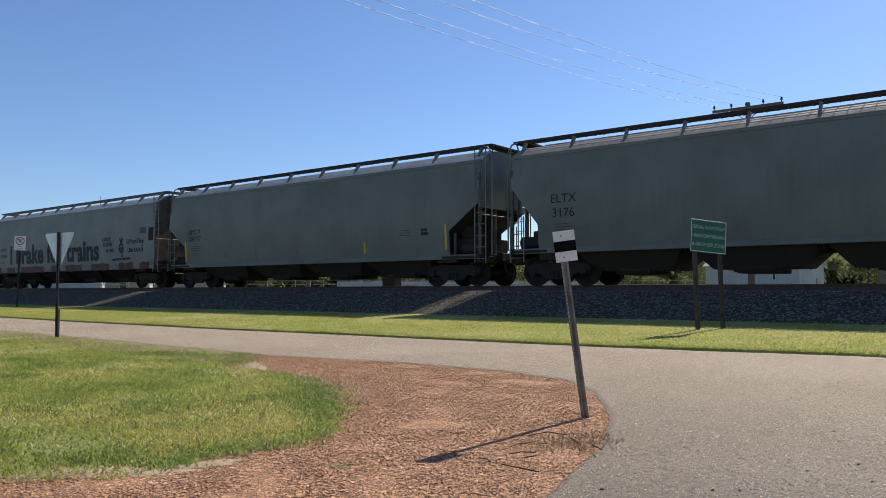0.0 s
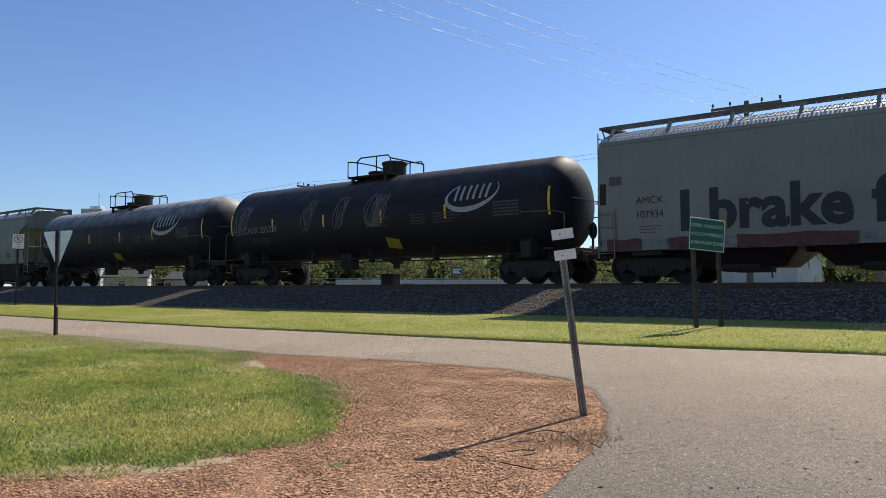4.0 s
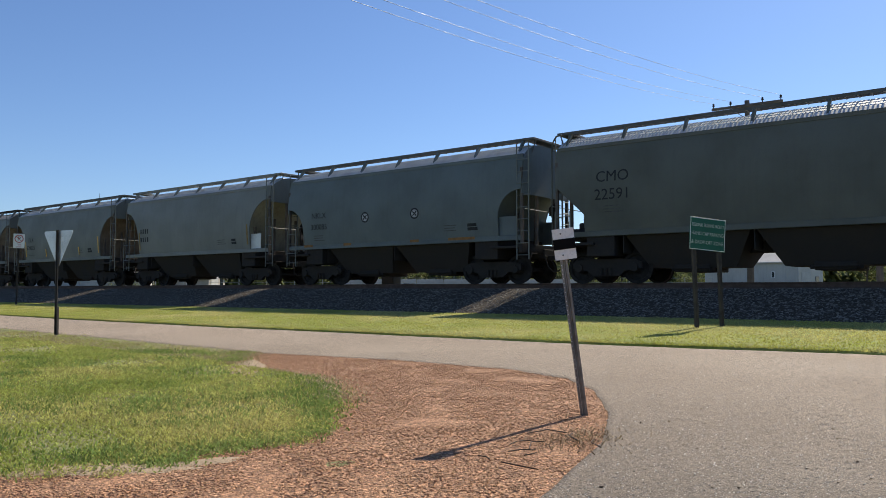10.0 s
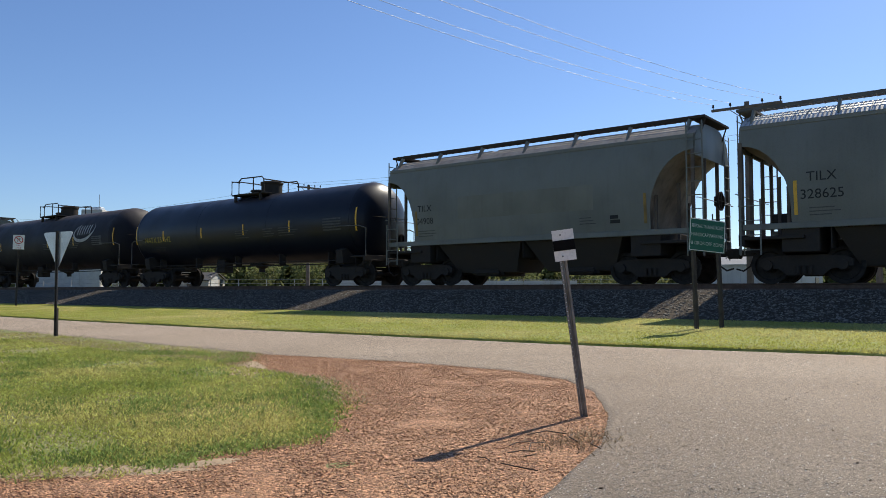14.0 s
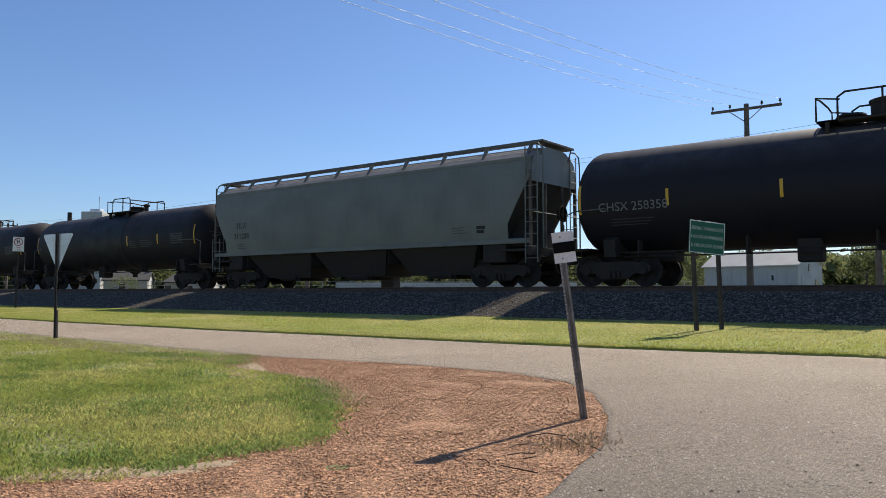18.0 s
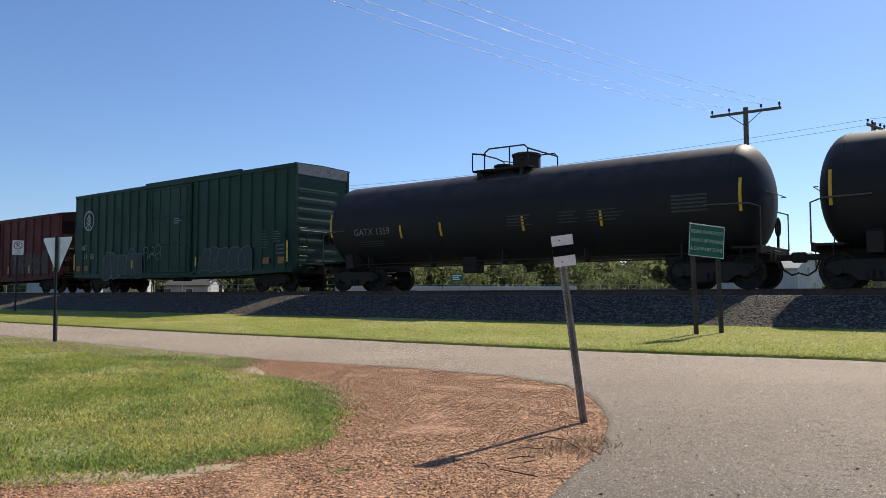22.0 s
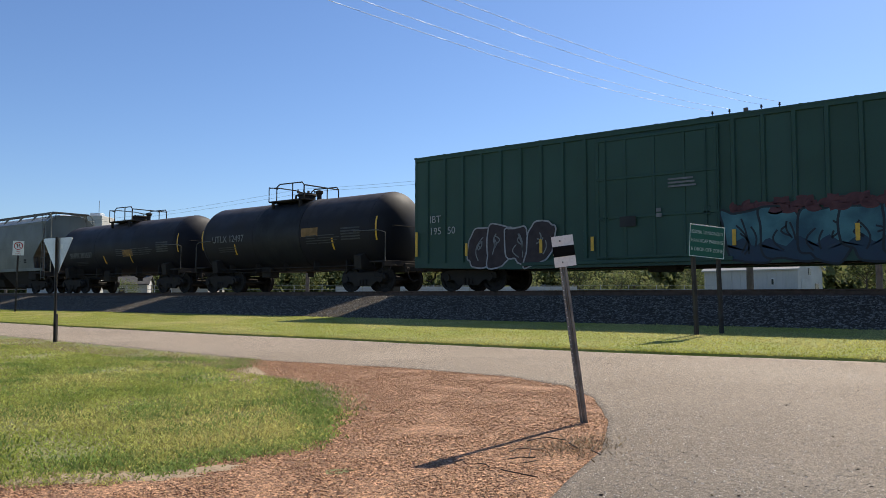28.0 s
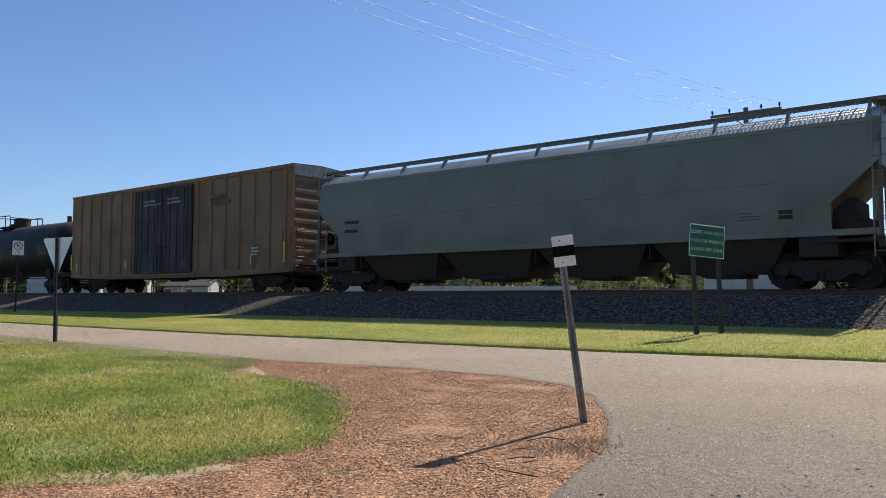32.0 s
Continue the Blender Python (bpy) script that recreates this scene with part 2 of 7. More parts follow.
BOX_GREEN = surface("boxcar_green", (0.0125, 0.044, 0.029), 0.55, second=(0.02, 0.04, 0.03), scale=0.7, mix=0.3, streak=0.45,
                    streak_colour=(0.022, 0.035, 0.028), bump=0.05, spec=0.25)
BOX_GREEN_LIGHT = surface("boxcar_green_faded", (0.0165, 0.064, 0.041), 0.6, second=(0.025, 0.055, 0.04), scale=0.7, mix=0.3, streak=0.4,
                          streak_colour=(0.025, 0.05, 0.04), bump=0.05)
BOX_RED = surface("boxcar_red", (0.095, 0.0155, 0.014), 0.65, second=(0.065, 0.017, 0.014), scale=0.8, mix=0.45, streak=0.5,
                  streak_colour=(0.05, 0.018, 0.017), bump=0.06, patchy=0.12, spec=0.25)
# boxcar red darkened to carry the shade between coupled cars
SHADED_END_RED = surface("shaded_red_end", (0.026, 0.0105, 0.0105), 0.85, second=(0.04, 0.014, 0.013), scale=1.5, mix=0.4, streak=0.4, bump=0.05, spec=0.12)
BOX_BROWN = surface("boxcar_yellow_brown", (0.205, 0.112, 0.058), 0.65, second=(0.14, 0.08, 0.035), scale=0.8, mix=0.4, streak=0.5,
                    streak_colour=(0.10, 0.06, 0.035), bump=0.06)
BOX_BLACK = surface("boxcar_door_black", (0.014, 0.0135, 0.0135), 0.6, scale=1, mix=0.4, streak=0.4, bump=0.05)
STENCIL_BLACK = surface("stencil_black", (0.014, 0.014, 0.014), 0.7, scale=8, mix=0.4, bump=0)
STENCIL_WHITE = surface("stencil_white", (0.40, 0.40, 0.38), 0.6, scale=5, mix=0.3, bump=0, fine_mix=0.25)
STENCIL_GREY = surface("stencil_grey", (0.08, 0.08, 0.075), 0.7, scale=8, mix=0.4, bump=0)
STENCIL_DIM = surface("stencil_dim", (0.048, 0.048, 0.05), 0.6, scale=5, mix=0.45, bump=0, fine_mix=0.3)
STENCIL_CHALK = surface("chalk_grey", (0.11, 0.115, 0.12), 0.8, scale=2.5, mix=0.6, bump=0, fine_mix=0.4)
STENCIL_FADED = surface("stencil_faded", (0.20, 0.205, 0.205), 0.6, scale=5, mix=0.45, bump=0, fine_mix=0.3)
WALKWAY = surface("walkway_steel", (0.105, 0.104, 0.098), 0.75, second=(0.07, 0.06, 0.05), scale=2, mix=0.4, bump=0.1)
REFLECTOR_DULL = surface("reflector_weathered", (0.30, 0.185, 0.035), 0.6, scale=4, mix=0.4, streak=0.4, bump=0)
REFLECTOR = surface("reflector_yellow", (0.75, 0.42, 0.03), 0.4, scale=9, mix=0.2, bump=0)
PLACARD_YELLOW = surface("placard_yellow", (0.34, 0.26, 0.03), 0.5, scale=5, mix=0.3, bump=0)
OCHRE = surface("faded_ochre", (0.26, 0.135, 0.03), 0.6, scale=5, mix=0.4, bump=0)
PATCH_ORANGE = surface("patch_orange", (0.30, 0.135, 0.028), 0.6, scale=6, mix=0.4, bump=0)
SPRAY_DARK = surface("spray_dark_teal", (0.013, 0.019, 0.023), 0.7, second=(0.035, 0.045, 0.05), scale=2.5, mix=0.35, bump=0)
SPRAY_RED = surface("spray_dull_red", (0.095, 0.022, 0.024), 0.6, scale=3, mix=0.5, bump=0)
SPRAY_WHITE = surface("spray_white", (0.36, 0.35, 0.35), 0.6, scale=4, mix=0.4, bump=0)
SPRAY_MAROON = surface("spray_maroon", (0.030, 0.014, 0.017), 0.6, scale=4, mix=0.4, bump=0)
SPRAY_BLUE = surface("spray_blue", (0.06, 0.185, 0.20), 0.6, second=(0.025, 0.08, 0.105), scale=1.3, mix=0.6, bump=0)
SPRAY_NAVY = surface("spray_navy", (0.012, 0.03, 0.06), 0.6, second=(0.02, 0.05, 0.075), scale=1.5, mix=0.5, bump=0)
SPRAY_SOOT = surface("spray_soot_green", (0.018, 0.030, 0.026), 0.65, second=(0.03, 0.045, 0.038), scale=1.6, mix=0.5, bump=0)
SPRAY_ASH = surface("spray_ash", (0.085, 0.062, 0.055), 0.7, second=(0.05, 0.03, 0.028), scale=1.2, mix=0.6, streak=0.4, bump=0)
RED_FADED = surface("boxcar_red_faded", (0.17, 0.065, 0.058), 0.65, second=(0.12, 0.045, 0.04), scale=1.2, mix=0.4, streak=0.4, bump=0.03)
SPRAY_MOSS = surface("spray_grey_green", (0.05, 0.085, 0.065), 0.6, second=(0.025, 0.05, 0.038), scale=1.5, mix=0.5, bump=0)
SPRAY_PALE = surface("spray_pale_green", (0.115, 0.165, 0.14), 0.6, scale=2.5, mix=0.6, bump=0)
LOGO_WHITE = surface("mark_white", (0.36, 0.36, 0.36), 0.6, scale=5, mix=0.3, bump=0, fine_mix=0.25)
DECAL_BLUE = surface("decal_blue", (0.02, 0.025, 0.06), 0.5, bump=0)
DECAL_RED = surface("decal_red", (0.45, 0.04, 0.04), 0.5, bump=0)

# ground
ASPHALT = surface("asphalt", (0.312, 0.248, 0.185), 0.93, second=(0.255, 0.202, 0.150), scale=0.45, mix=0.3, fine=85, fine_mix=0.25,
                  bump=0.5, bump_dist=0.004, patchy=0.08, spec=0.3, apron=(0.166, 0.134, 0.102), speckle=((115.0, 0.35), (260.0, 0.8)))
SOIL = surface("lawn_soil", (0.20, 0.215, 0.072), 1.0, second=(0.30, 0.265, 0.125), scale=0.9, mix=0.45, fine=34, fine_mix=0.35, bump=0.6,
               bump_dist=0.02)
TURF = surface("verge_turf", (0.24, 0.28, 0.06), 1.0, second=(0.32, 0.30, 0.10), scale=1.2, mix=0.4, fine=30, fine_mix=0.4, bump=0.6, bump_dist=0.02)
FAR_GRASS = surface("distant_grass", (0.10, 0.12, 0.04), 1.0, second=(0.19, 0.17, 0.09), scale=0.06, mix=0.45, fine=3, fine_mix=0.3, bump=0.3)
RED_BED = surface("red_gravel_bed", (0.330, 0.172, 0.090), 1.0, second=(0.365, 0.205, 0.115), scale=2.5, mix=0.4, fine=50, fine_mix=0.25,
                  bump=1.0, bump_dist=0.012, speckle=((48.0, 0.6), (95.0, 0.4)))
RED_STONE = surface("red_gravel_stones", (0.385, 0.196, 0.099), 0.9, second=(0.47, 0.29, 0.17), scale=30, mix=0.4, bump=0, island=0.45)
BALLAST_BED = surface("ballast_bed", (0.076, 0.060, 0.044), 1.0, scale=3, mix=0.3, fine=16, fine_mix=0.25, bump=0.5, bump_dist=0.03, spec=0.1)
BALLAST_STONE = surface("ballast_stones", (0.128, 0.114, 0.096), 0.85, second=(0.24, 0.22, 0.195), scale=12, mix=0.35, bump=0, island=0.5, spec=0.12)
TIE_WOOD = surface("tie_wood", (0.07, 0.055, 0.045), 0.95, scale=4, mix=0.5, fine=30, bump=0.4, per_object=0.25)
RAIL_STEEL = surface("rail_web_rust", (0.12, 0.07, 0.045), 0.8, scale=5, mix=0.4, bump=0.1)


def leafage(name, a, b, rough=0.75, vary=0.4, through=0.35, dry=None):
    """Blades and leaves: two greens mixed in drifts over the ground, each piece a little different, with light shining through."""
    m = bpy.data.materials.new(name)
    m.use_nodes = True
    n, link = m.node_tree.nodes, m.node_tree.links.new
    bsdf = n["Principled BSDF"]
    coord, geo = n.new("ShaderNodeTexCoord"), n.new("ShaderNodeNewGeometry")
    drift = n.new("ShaderNodeTexNoise")
    drift.inputs["Scale"].default_value, drift.inputs["Detail"].default_value = 0.9, 4.0
    link(coord.outputs["Object"], drift.inputs["Vector"])
    rng = n.new("ShaderNodeMapRange")
    rng.inputs["From Min"].default_value, rng.inputs["From Max"].default_value = 0.38, 0.64
    link(drift.outputs["Fac"], rng.inputs["Value"])
    mix = n.new("ShaderNodeMix")
    mix.data_type = "RGBA"
    mix.inputs[6].default_value, mix.inputs[7].default_value = (*a, 1), (*b, 1)
    link(rng.outputs[0], mix.inputs[0])
    hsv = n.new("ShaderNodeHueSaturation")
    val = n.new("ShaderNodeMapRange")
    val.inputs["To Min"].default_value, val.inputs["To Max"].default_value = 1 - vary, 1 + vary
    hue = n.new("ShaderNodeMapRange")
    hue.inputs["To Min"].default_value, hue.inputs["To Max"].default_value = 0.485, 0.505
    link(geo.outputs["Random Per Island"], val.inputs["Value"])
    link(geo.outputs["Random Per Island"], hue.inputs["Value"])
    link(val.outputs[0], hsv.inputs["Value"])
    link(hue.outputs[0], hsv.inputs["Hue"])
    tone = mix.outputs[2]
    if dry:
        broad = n.new("ShaderNodeTexNoise")
        broad.inputs["Scale"].default_value, broad.inputs["Detail"].default_value = 0.42, 5.0
        link(coord.outputs["Object"], broad.inputs["Vector"])
        span = n.new("ShaderNodeMapRange")
        span.inputs["From Min"].default_value, span.inputs["From Max"].default_value = 0.47, 0.66
        link(broad.outputs["Fac"], span.inputs["Value"])
        faded = n.new("ShaderNodeMix")
        faded.data_type = "RGBA"
        faded.inputs[7].default_value = (*dry, 1)
        link(tone, faded.inputs[6])
        link(span.outputs[0], faded.inputs[0])
        tone = faded.outputs[2]
    link(tone, hsv.inputs["Color"])
    link(hsv.outputs[0], bsdf.inputs["Base Color"])
    bsdf.inputs["Roughness"].default_value = rough
    bsdf.inputs["Specular IOR Level"].default_value = 0.25
    glow = n.new("ShaderNodeBsdfTranslucent")
    link(hsv.outputs[0], glow.inputs["Color"])
    both = n.new("ShaderNodeMixShader")
    both.inputs[0].default_value = through
    link(bsdf.outputs[0], both.inputs[1])
    link(glow.outputs[0], both.inputs[2])
    link(both.outputs[0], n["Material Output"].inputs["Surface"])
    return m


LAWN = leafage("lawn_blades", vary=0.45, a=(0.30, 0.35, 0.08), b=(0.44, 0.455, 0.125), through=0.5, dry=(0.54, 0.50, 0.175))
VERGE = leafage("verge_blades", (0.345, 0.375, 0.08), (0.46, 0.44, 0.125), vary=0.35, through=0.5, dry=(0.58, 0.51, 0.21))
WEED = leafage("weed_leaves", (0.16, 0.245, 0.06), (0.27, 0.34, 0.095), through=0.45)
DRY = leafage("dry_grass", (0.45, 0.38, 0.22), (0.36, 0.30, 0.17), through=0.3)
WITHERED = leafage("withered_plants", (0.22, 0.15, 0.085), (0.42, 0.33, 0.20), vary=0.6, through=0.2)
TREE_LEAF = leafage("tree_leaves", (0.12, 0.15, 0.055), (0.20, 0.205, 0.085), through=0.45, vary=0.3)
BARK = surface("bark", (0.10, 0.075, 0.055), 0.95, scale=6, mix=0.4, bump=0.6)

# signs and the town
SIGN_GREEN = surface("sign_green", (0.008, 0.10, 0.062), 0.45, scale=3, mix=0.15, bump=0.02)
SIGN_WHITE = surface("sign_white", (0.75, 0.75, 0.73), 0.5, scale=4, mix=0.12, bump=0.02)
SIGN_BACK = surface("sign_bare_aluminium", (0.62, 0.63, 0.64), 0.45, metal=0.6, scale=3, mix=0.15, bump=0.03)
SIGN_RED = surface("sign_red", (0.45, 0.02, 0.02), 0.5, bump=0)
SIGN_BLACK = surface("sign_black", (0.008, 0.008, 0.008), 0.9, bump=0, spec=0.1)
PLATE_WHITE = surface("plate_weathered_white", (0.84, 0.80, 0.73), 0.7, scale=7, mix=0.10, streak=0.15, streak_colour=(0.5, 0.46, 0.4), bump=0.02)
SIGN_LETTER = surface("sign_letter_white", (0.50, 0.55, 0.51), 0.6, bump=0)
POST_BROWN = surface("post_brown_steel", (0.04, 0.031, 0.026), 0.7, scale=6, mix=0.4, bump=0.1)
POST_GALV = surface("post_galvanised", (0.25, 0.235, 0.21), 0.55, metal=0.5, scale=8, mix=0.4, bump=0.1)
POLE_WOOD = surface("pole_wood", (0.16, 0.13, 0.105), 0.9, scale=3, mix=0.4, fine=25, bump=0.4, streak=0.4)
CONCRETE = surface("concrete", (0.50, 0.49, 0.46), 0.9, scale=1, mix=0.2, bump=0.2)
WALL_PALE = surface("pale_metal_siding", (0.50, 0.475, 0.435), 0.6, scale=0.5, mix=0.15, streak=0.15, bump=0.05)
WALL_TAN = surface("tan_siding", (0.42, 0.385, 0.33), 0.7, scale=0.5, mix=0.2, streak=0.15, bump=0.05)
ROOF_DARK = surface("dark_roofing", (0.07, 0.065, 0.06), 0.85, scale=2, mix=0.3, bump=0.2)
GLASS_DARK = surface("dark_window_glass", (0.02, 0.025, 0.03), 0.08, bump=0)
WIRE_MAT = surface("bare_wire", (0.42, 0.43, 0.45), 0.62, metal=1.0, bump=0)
CABLE = surface("weathered_cable", (0.16, 0.165, 0.18), 0.7, bump=0)
FENCE_GREY = surface("fence_grey", (0.45, 0.45, 0.44), 0.6, metal=0.4, bump=0)

# ---------------------------------------------------------------- the setting
RAIL = 1.44            # top of the rails
TRACK_Y = 22.2         # middle of the track
rng = np.random.default_rng(7)


def ground_z(y):
    return np.interp(y, [-4000, -6, 17.2, 28, 4000], [-0.19, -0.19, 0.55, 0.60, 0.60])


ROAD_X = [-300, -40, -20, -9.55, -7.1, -5.2, -4.23, -3.56, -2.92, -2.47, -2.28, -2.17, -2.05, -1.9]
ROAD_Y = [9.0, 8.75, 8.4, 7.81, 8.06, 8.02, 7.68, 7.03, 6.02, 4.96, 4.12, 3.71, 2.0, -30]
FAR_X = [-300, -28, -23, -15, -12, -8.6, -5.65, -4.3, -3.14, -1.75, 40]
FAR_Y = [11.6, 11.35, 11.12, 11.0, 11.1, 11.12, 11.2, 11.29, 11.45, 11.6, 11.85]
LAWN_Y = [-6, 0, 2.1, 2.37, 2.6, 2.8, 3.0, 3.2, 3.43, 3.65, 3.91, 4.3, 4.6, 4.9, 5.4, 5.6, 6.0, 6.3, 6.45, 6.6, 7.19, 7.95]
LAWN_X = [-6, -5.4, -5.03, -4.76, -4.5, -4.38, -4.33, -4.42, -4.36, -4.27, -4.2, -4.3, -4.62, -4.9, -5.3, -5.6, -6.1, -6.5, -7.2, -8.6, -9.15, -9.86]


def wobble(v, amount, seed):
    return amount * np.array([noise.noise(Vector((float(q) * 1.7, seed, 0.3))) + 0.5 * noise.noise(Vector((float(q) * 5.1, seed, 2.0))) for q in np.atleast_1d(v)])


def road_near(x):
    return np.interp(x, ROAD_X, ROAD_Y)


def road_far(x):
    return np.interp(x, FAR_X, FAR_Y)


def lawn_edge(y):
    return np.interp(y, LAWN_Y, LAWN_X)


def strips(name, xs, y0s, y1s, rows, lift, material, skirt=0.0):
    """A sheet in columns from y0 to y1 at every x, laid on the ground."""
    v, f = [], []
    n = rows + 1
    for x, a, b in zip(xs, y0s, y1s):
        for i in range(n):
            y = a if i == 0 else b if i == rows else a + 0.04 + (b - a - 0.08) * (i - 1) / (rows - 2)
            edge = skirt and i in (0, rows)
            v.append((x, y, float(ground_z(y)) + (lift - skirt if edge else lift)))
    for c in range(len(xs) - 1):
        for i in range(rows):
            f.append((c * n + i, (c + 1) * n + i, (c + 1) * n + i + 1, c * n + i + 1))
    return fast_mesh(name, v, f, material)


# one sheet of ground to the horizon, folded along the foot of the railway bank
gx = [-4000, -600, -120, -60, -30, -15, 0, 15, 40, 120, 600, 4000]
gy = [-4000, -400, -60, -6, 0, 6, 12, 17.2, 28, 60, 150, 500, 1500, 4000]
gv = [(x, y, float(ground_z(y))) for x in gx for y in gy]
gf = [(i * len(gy) + j, (i + 1) * len(gy) + j, (i + 1) * len(gy) + j + 1, i * len(gy) + j + 1)
      for i in range(len(gx) - 1) for j in range(len(gy) - 1)]
ground_mesh = fast_mesh("ground", gv, gf, SOIL)
ground_mesh.materials.append(FAR_GRASS)
for p in ground_mesh.polygons:
    p.material_index = 1 if p.center.y > 28 or p.center.y < -40 or abs(p.center.x) > 80 else 0
ground = tagged(new("ground", ground_mesh), "mown grass and bare soil reaching to the horizon", "ground", kind="structure")

xs = np.unique(np.concatenate([np.linspace(-300, -40, 40), np.linspace(-40, -10, 90), np.linspace(-10, -1.9, 220), np.linspace(-1.88, 40, 60)]))
near = np.where(xs < -1.9, road_near(np.minimum(xs, -1.9)), -30.0) + wobble(xs, 0.035, 4.0) * (xs < -1.95)
far = road_far(xs) + wobble(xs, 0.03, 9.0)
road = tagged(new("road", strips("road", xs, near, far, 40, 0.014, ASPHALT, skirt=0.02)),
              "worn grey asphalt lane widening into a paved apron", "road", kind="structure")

ys = np.linspace(-6, 8.2, 240)
order = np.argsort(ROAD_Y[5:])


def road_edge_x(y):
    """The x of the road's curved edge beside the gravel."""
    return np.interp(y, np.array(ROAD_Y[5:])[order], np.array(ROAD_X[5:])[order])


gv, gf = [], []
cols = 30
for j, y in enumerate(ys):
    a = float(lawn_edge(y)) - 0.18 + (0.14 if y < 5.6 else 0.5) * noise.noise(Vector((y * 5.0, 1.0, 7.0)))
    b = float(road_edge_x(y)) + 0.10
    for i in range(cols + 1):
        x = a + (b - a) * i / cols
        dz = 0.012 * noise.noise(Vector((x * 2.1, y * 2.1, 0)))
        gv.append((x, y, float(ground_z(y)) + 0.004 + dz * 0.5))
    if j:
        for i in range(cols):
            k = j * (cols + 1) + i
            gf.append((k - cols - 1, k - cols, k + 1, k))
gravel_bed = tagged(new("gravel_bed", fast_mesh("gravel_bed", gv, gf, RED_BED)), "red crushed-stone bed beside the lane", "gravel", kind="structure")

# the railway bank: ballast shoulders, ties and rails
bank = Shape()
profile = [(16.9, 0.50), (17.25, 0.60), (19.55, 1.18), (19.9, 1.25), (24.5, 1.25), (24.9, 1.18), (27.3, 0.60), (27.8, 0.50)]
bank.prism(profile, "x", -420, 260)
railway_bank = tagged(new("railway_bank", bank.mesh("railway_bank", BALLAST_BED)), "grey crushed-rock railway embankment", "embankment", kind="structure")

rail_outline = [(-0.07, -0.18), (0.07, -0.18), (0.07, -0.165), (0.012, -0.14), (0.012, -0.045), (0.036, -0.035), (0.036, -0.004),
                (0.028, 0), (-0.028, 0), (-0.036, -0.004), (-0.036, -0.035), (-0.012, -0.045), (-0.012, -0.14), (-0.07, -0.165)]
for side in (-1, 1):
    s = Shape()
    s.prism([(TRACK_Y + side * 0.754 + u, RAIL + w) for u, w in rail_outline], "x", -420, 260)
    tagged(new("rail", s.mesh("rail", RAIL_STEEL)), "rusty steel rail with a worn bright top", "rail", group="rails of the track", kind="structure")
tie_shape = Shape().box(-0.115, 0.115, -1.3, 1.3, -0.18, 0.0, 0.012)
tie_mesh = tie_shape.mesh("tie", TIE_WOOD)


def stones(name, pts, sizes, material, flat=0.75):
    """Broken stones: eight-faced lumps, each squeezed and turned at random."""
    n = len(pts)
    octa = np.array([(1, 0, 0), (-1, 0, 0), (0, 1, 0), (0, -1, 0), (0, 0, 1), (0, 0, -1)], float)
    tri = np.array([(0, 2, 4), (2, 1, 4), (1, 3, 4), (3, 0, 4), (2, 0, 5), (1, 2, 5), (3, 1, 5), (0, 3, 5)])
    v = octa[None] * rng.uniform(0.55, 1.25, (n, 6, 1)) + rng.normal(0, 0.18, (n, 6, 3))
    a, b = rng.uniform(0, 6.283, n), rng.uniform(-0.7, 0.7, n) * flat
    ca, sa, cb, sb = np.cos(a), np.sin(a), np.cos(b), np.sin(b)
    x, y, z = v[..., 0], v[..., 1], v[..., 2] * flat
    y, z = y * cb[:, None] - z * sb[:, None], y * sb[:, None] + z * cb[:, None]
    x, y = x * ca[:, None] - y * sa[:, None], x * sa[:, None] + y * ca[:, None]
    out = np.stack([x, y, z], -1) * sizes[:, None, None] + pts[:, None, :]
    faces = (tri[None] + (np.arange(n) * 6)[:, None, None]).reshape(-1, 3)
    return fast_mesh(name, out.reshape(-1, 3), faces, material)


# loose ballast on the near slope
n = 46000
bx = -2 - 60 * rng.random(n) ** 1.25
by = rng.uniform(16.95, 20.6, n)
keep = (by > 17.2) | (rng.random(n) < 0.35)
bx, by = bx[keep] + 4, by[keep]
bz = np.interp(by, [p[0] for p in profile], [p[1] for p in profile])
size = rng.uniform(0.022, 0.05, len(bx))
tagged(new("ballast", stones("ballast", np.stack([bx, by, bz - size * 0.12], 1), size, BALLAST_STONE, 0.6)),
       "loose grey broken rock on the bank", "ballast", kind="stuff")

# red crushed stone
n = 165000
py = 1.6 + 6.5 * rng.random(n) ** 1.1
px = rng.uniform(-10.5, -1.6, n)
edge_l, edge_r = lawn_edge(py) - 0.12, road_edge_x(py) + 0.05
jit = rng.exponential(0.12, n) * np.where(py > 5.6, 3.0, 1.0)
keep = (px > edge_l - jit) & (px < edge_r + np.minimum(jit * 0.4, rng.exponential(0.05, n))) & (px > -2.6 * py - 1)
px, py = px[keep], py[keep]
size = 0.0048 + 0.0085 * rng.random(len(px)) ** 2.2
tagged(new("red_gravel", stones("red_gravel", np.stack([px, py, ground_z(py) + 0.006 + size * 0.02], 1), size, RED_STONE, 0.34)),
       "loose red crushed stone", "gravel", kind="stuff")


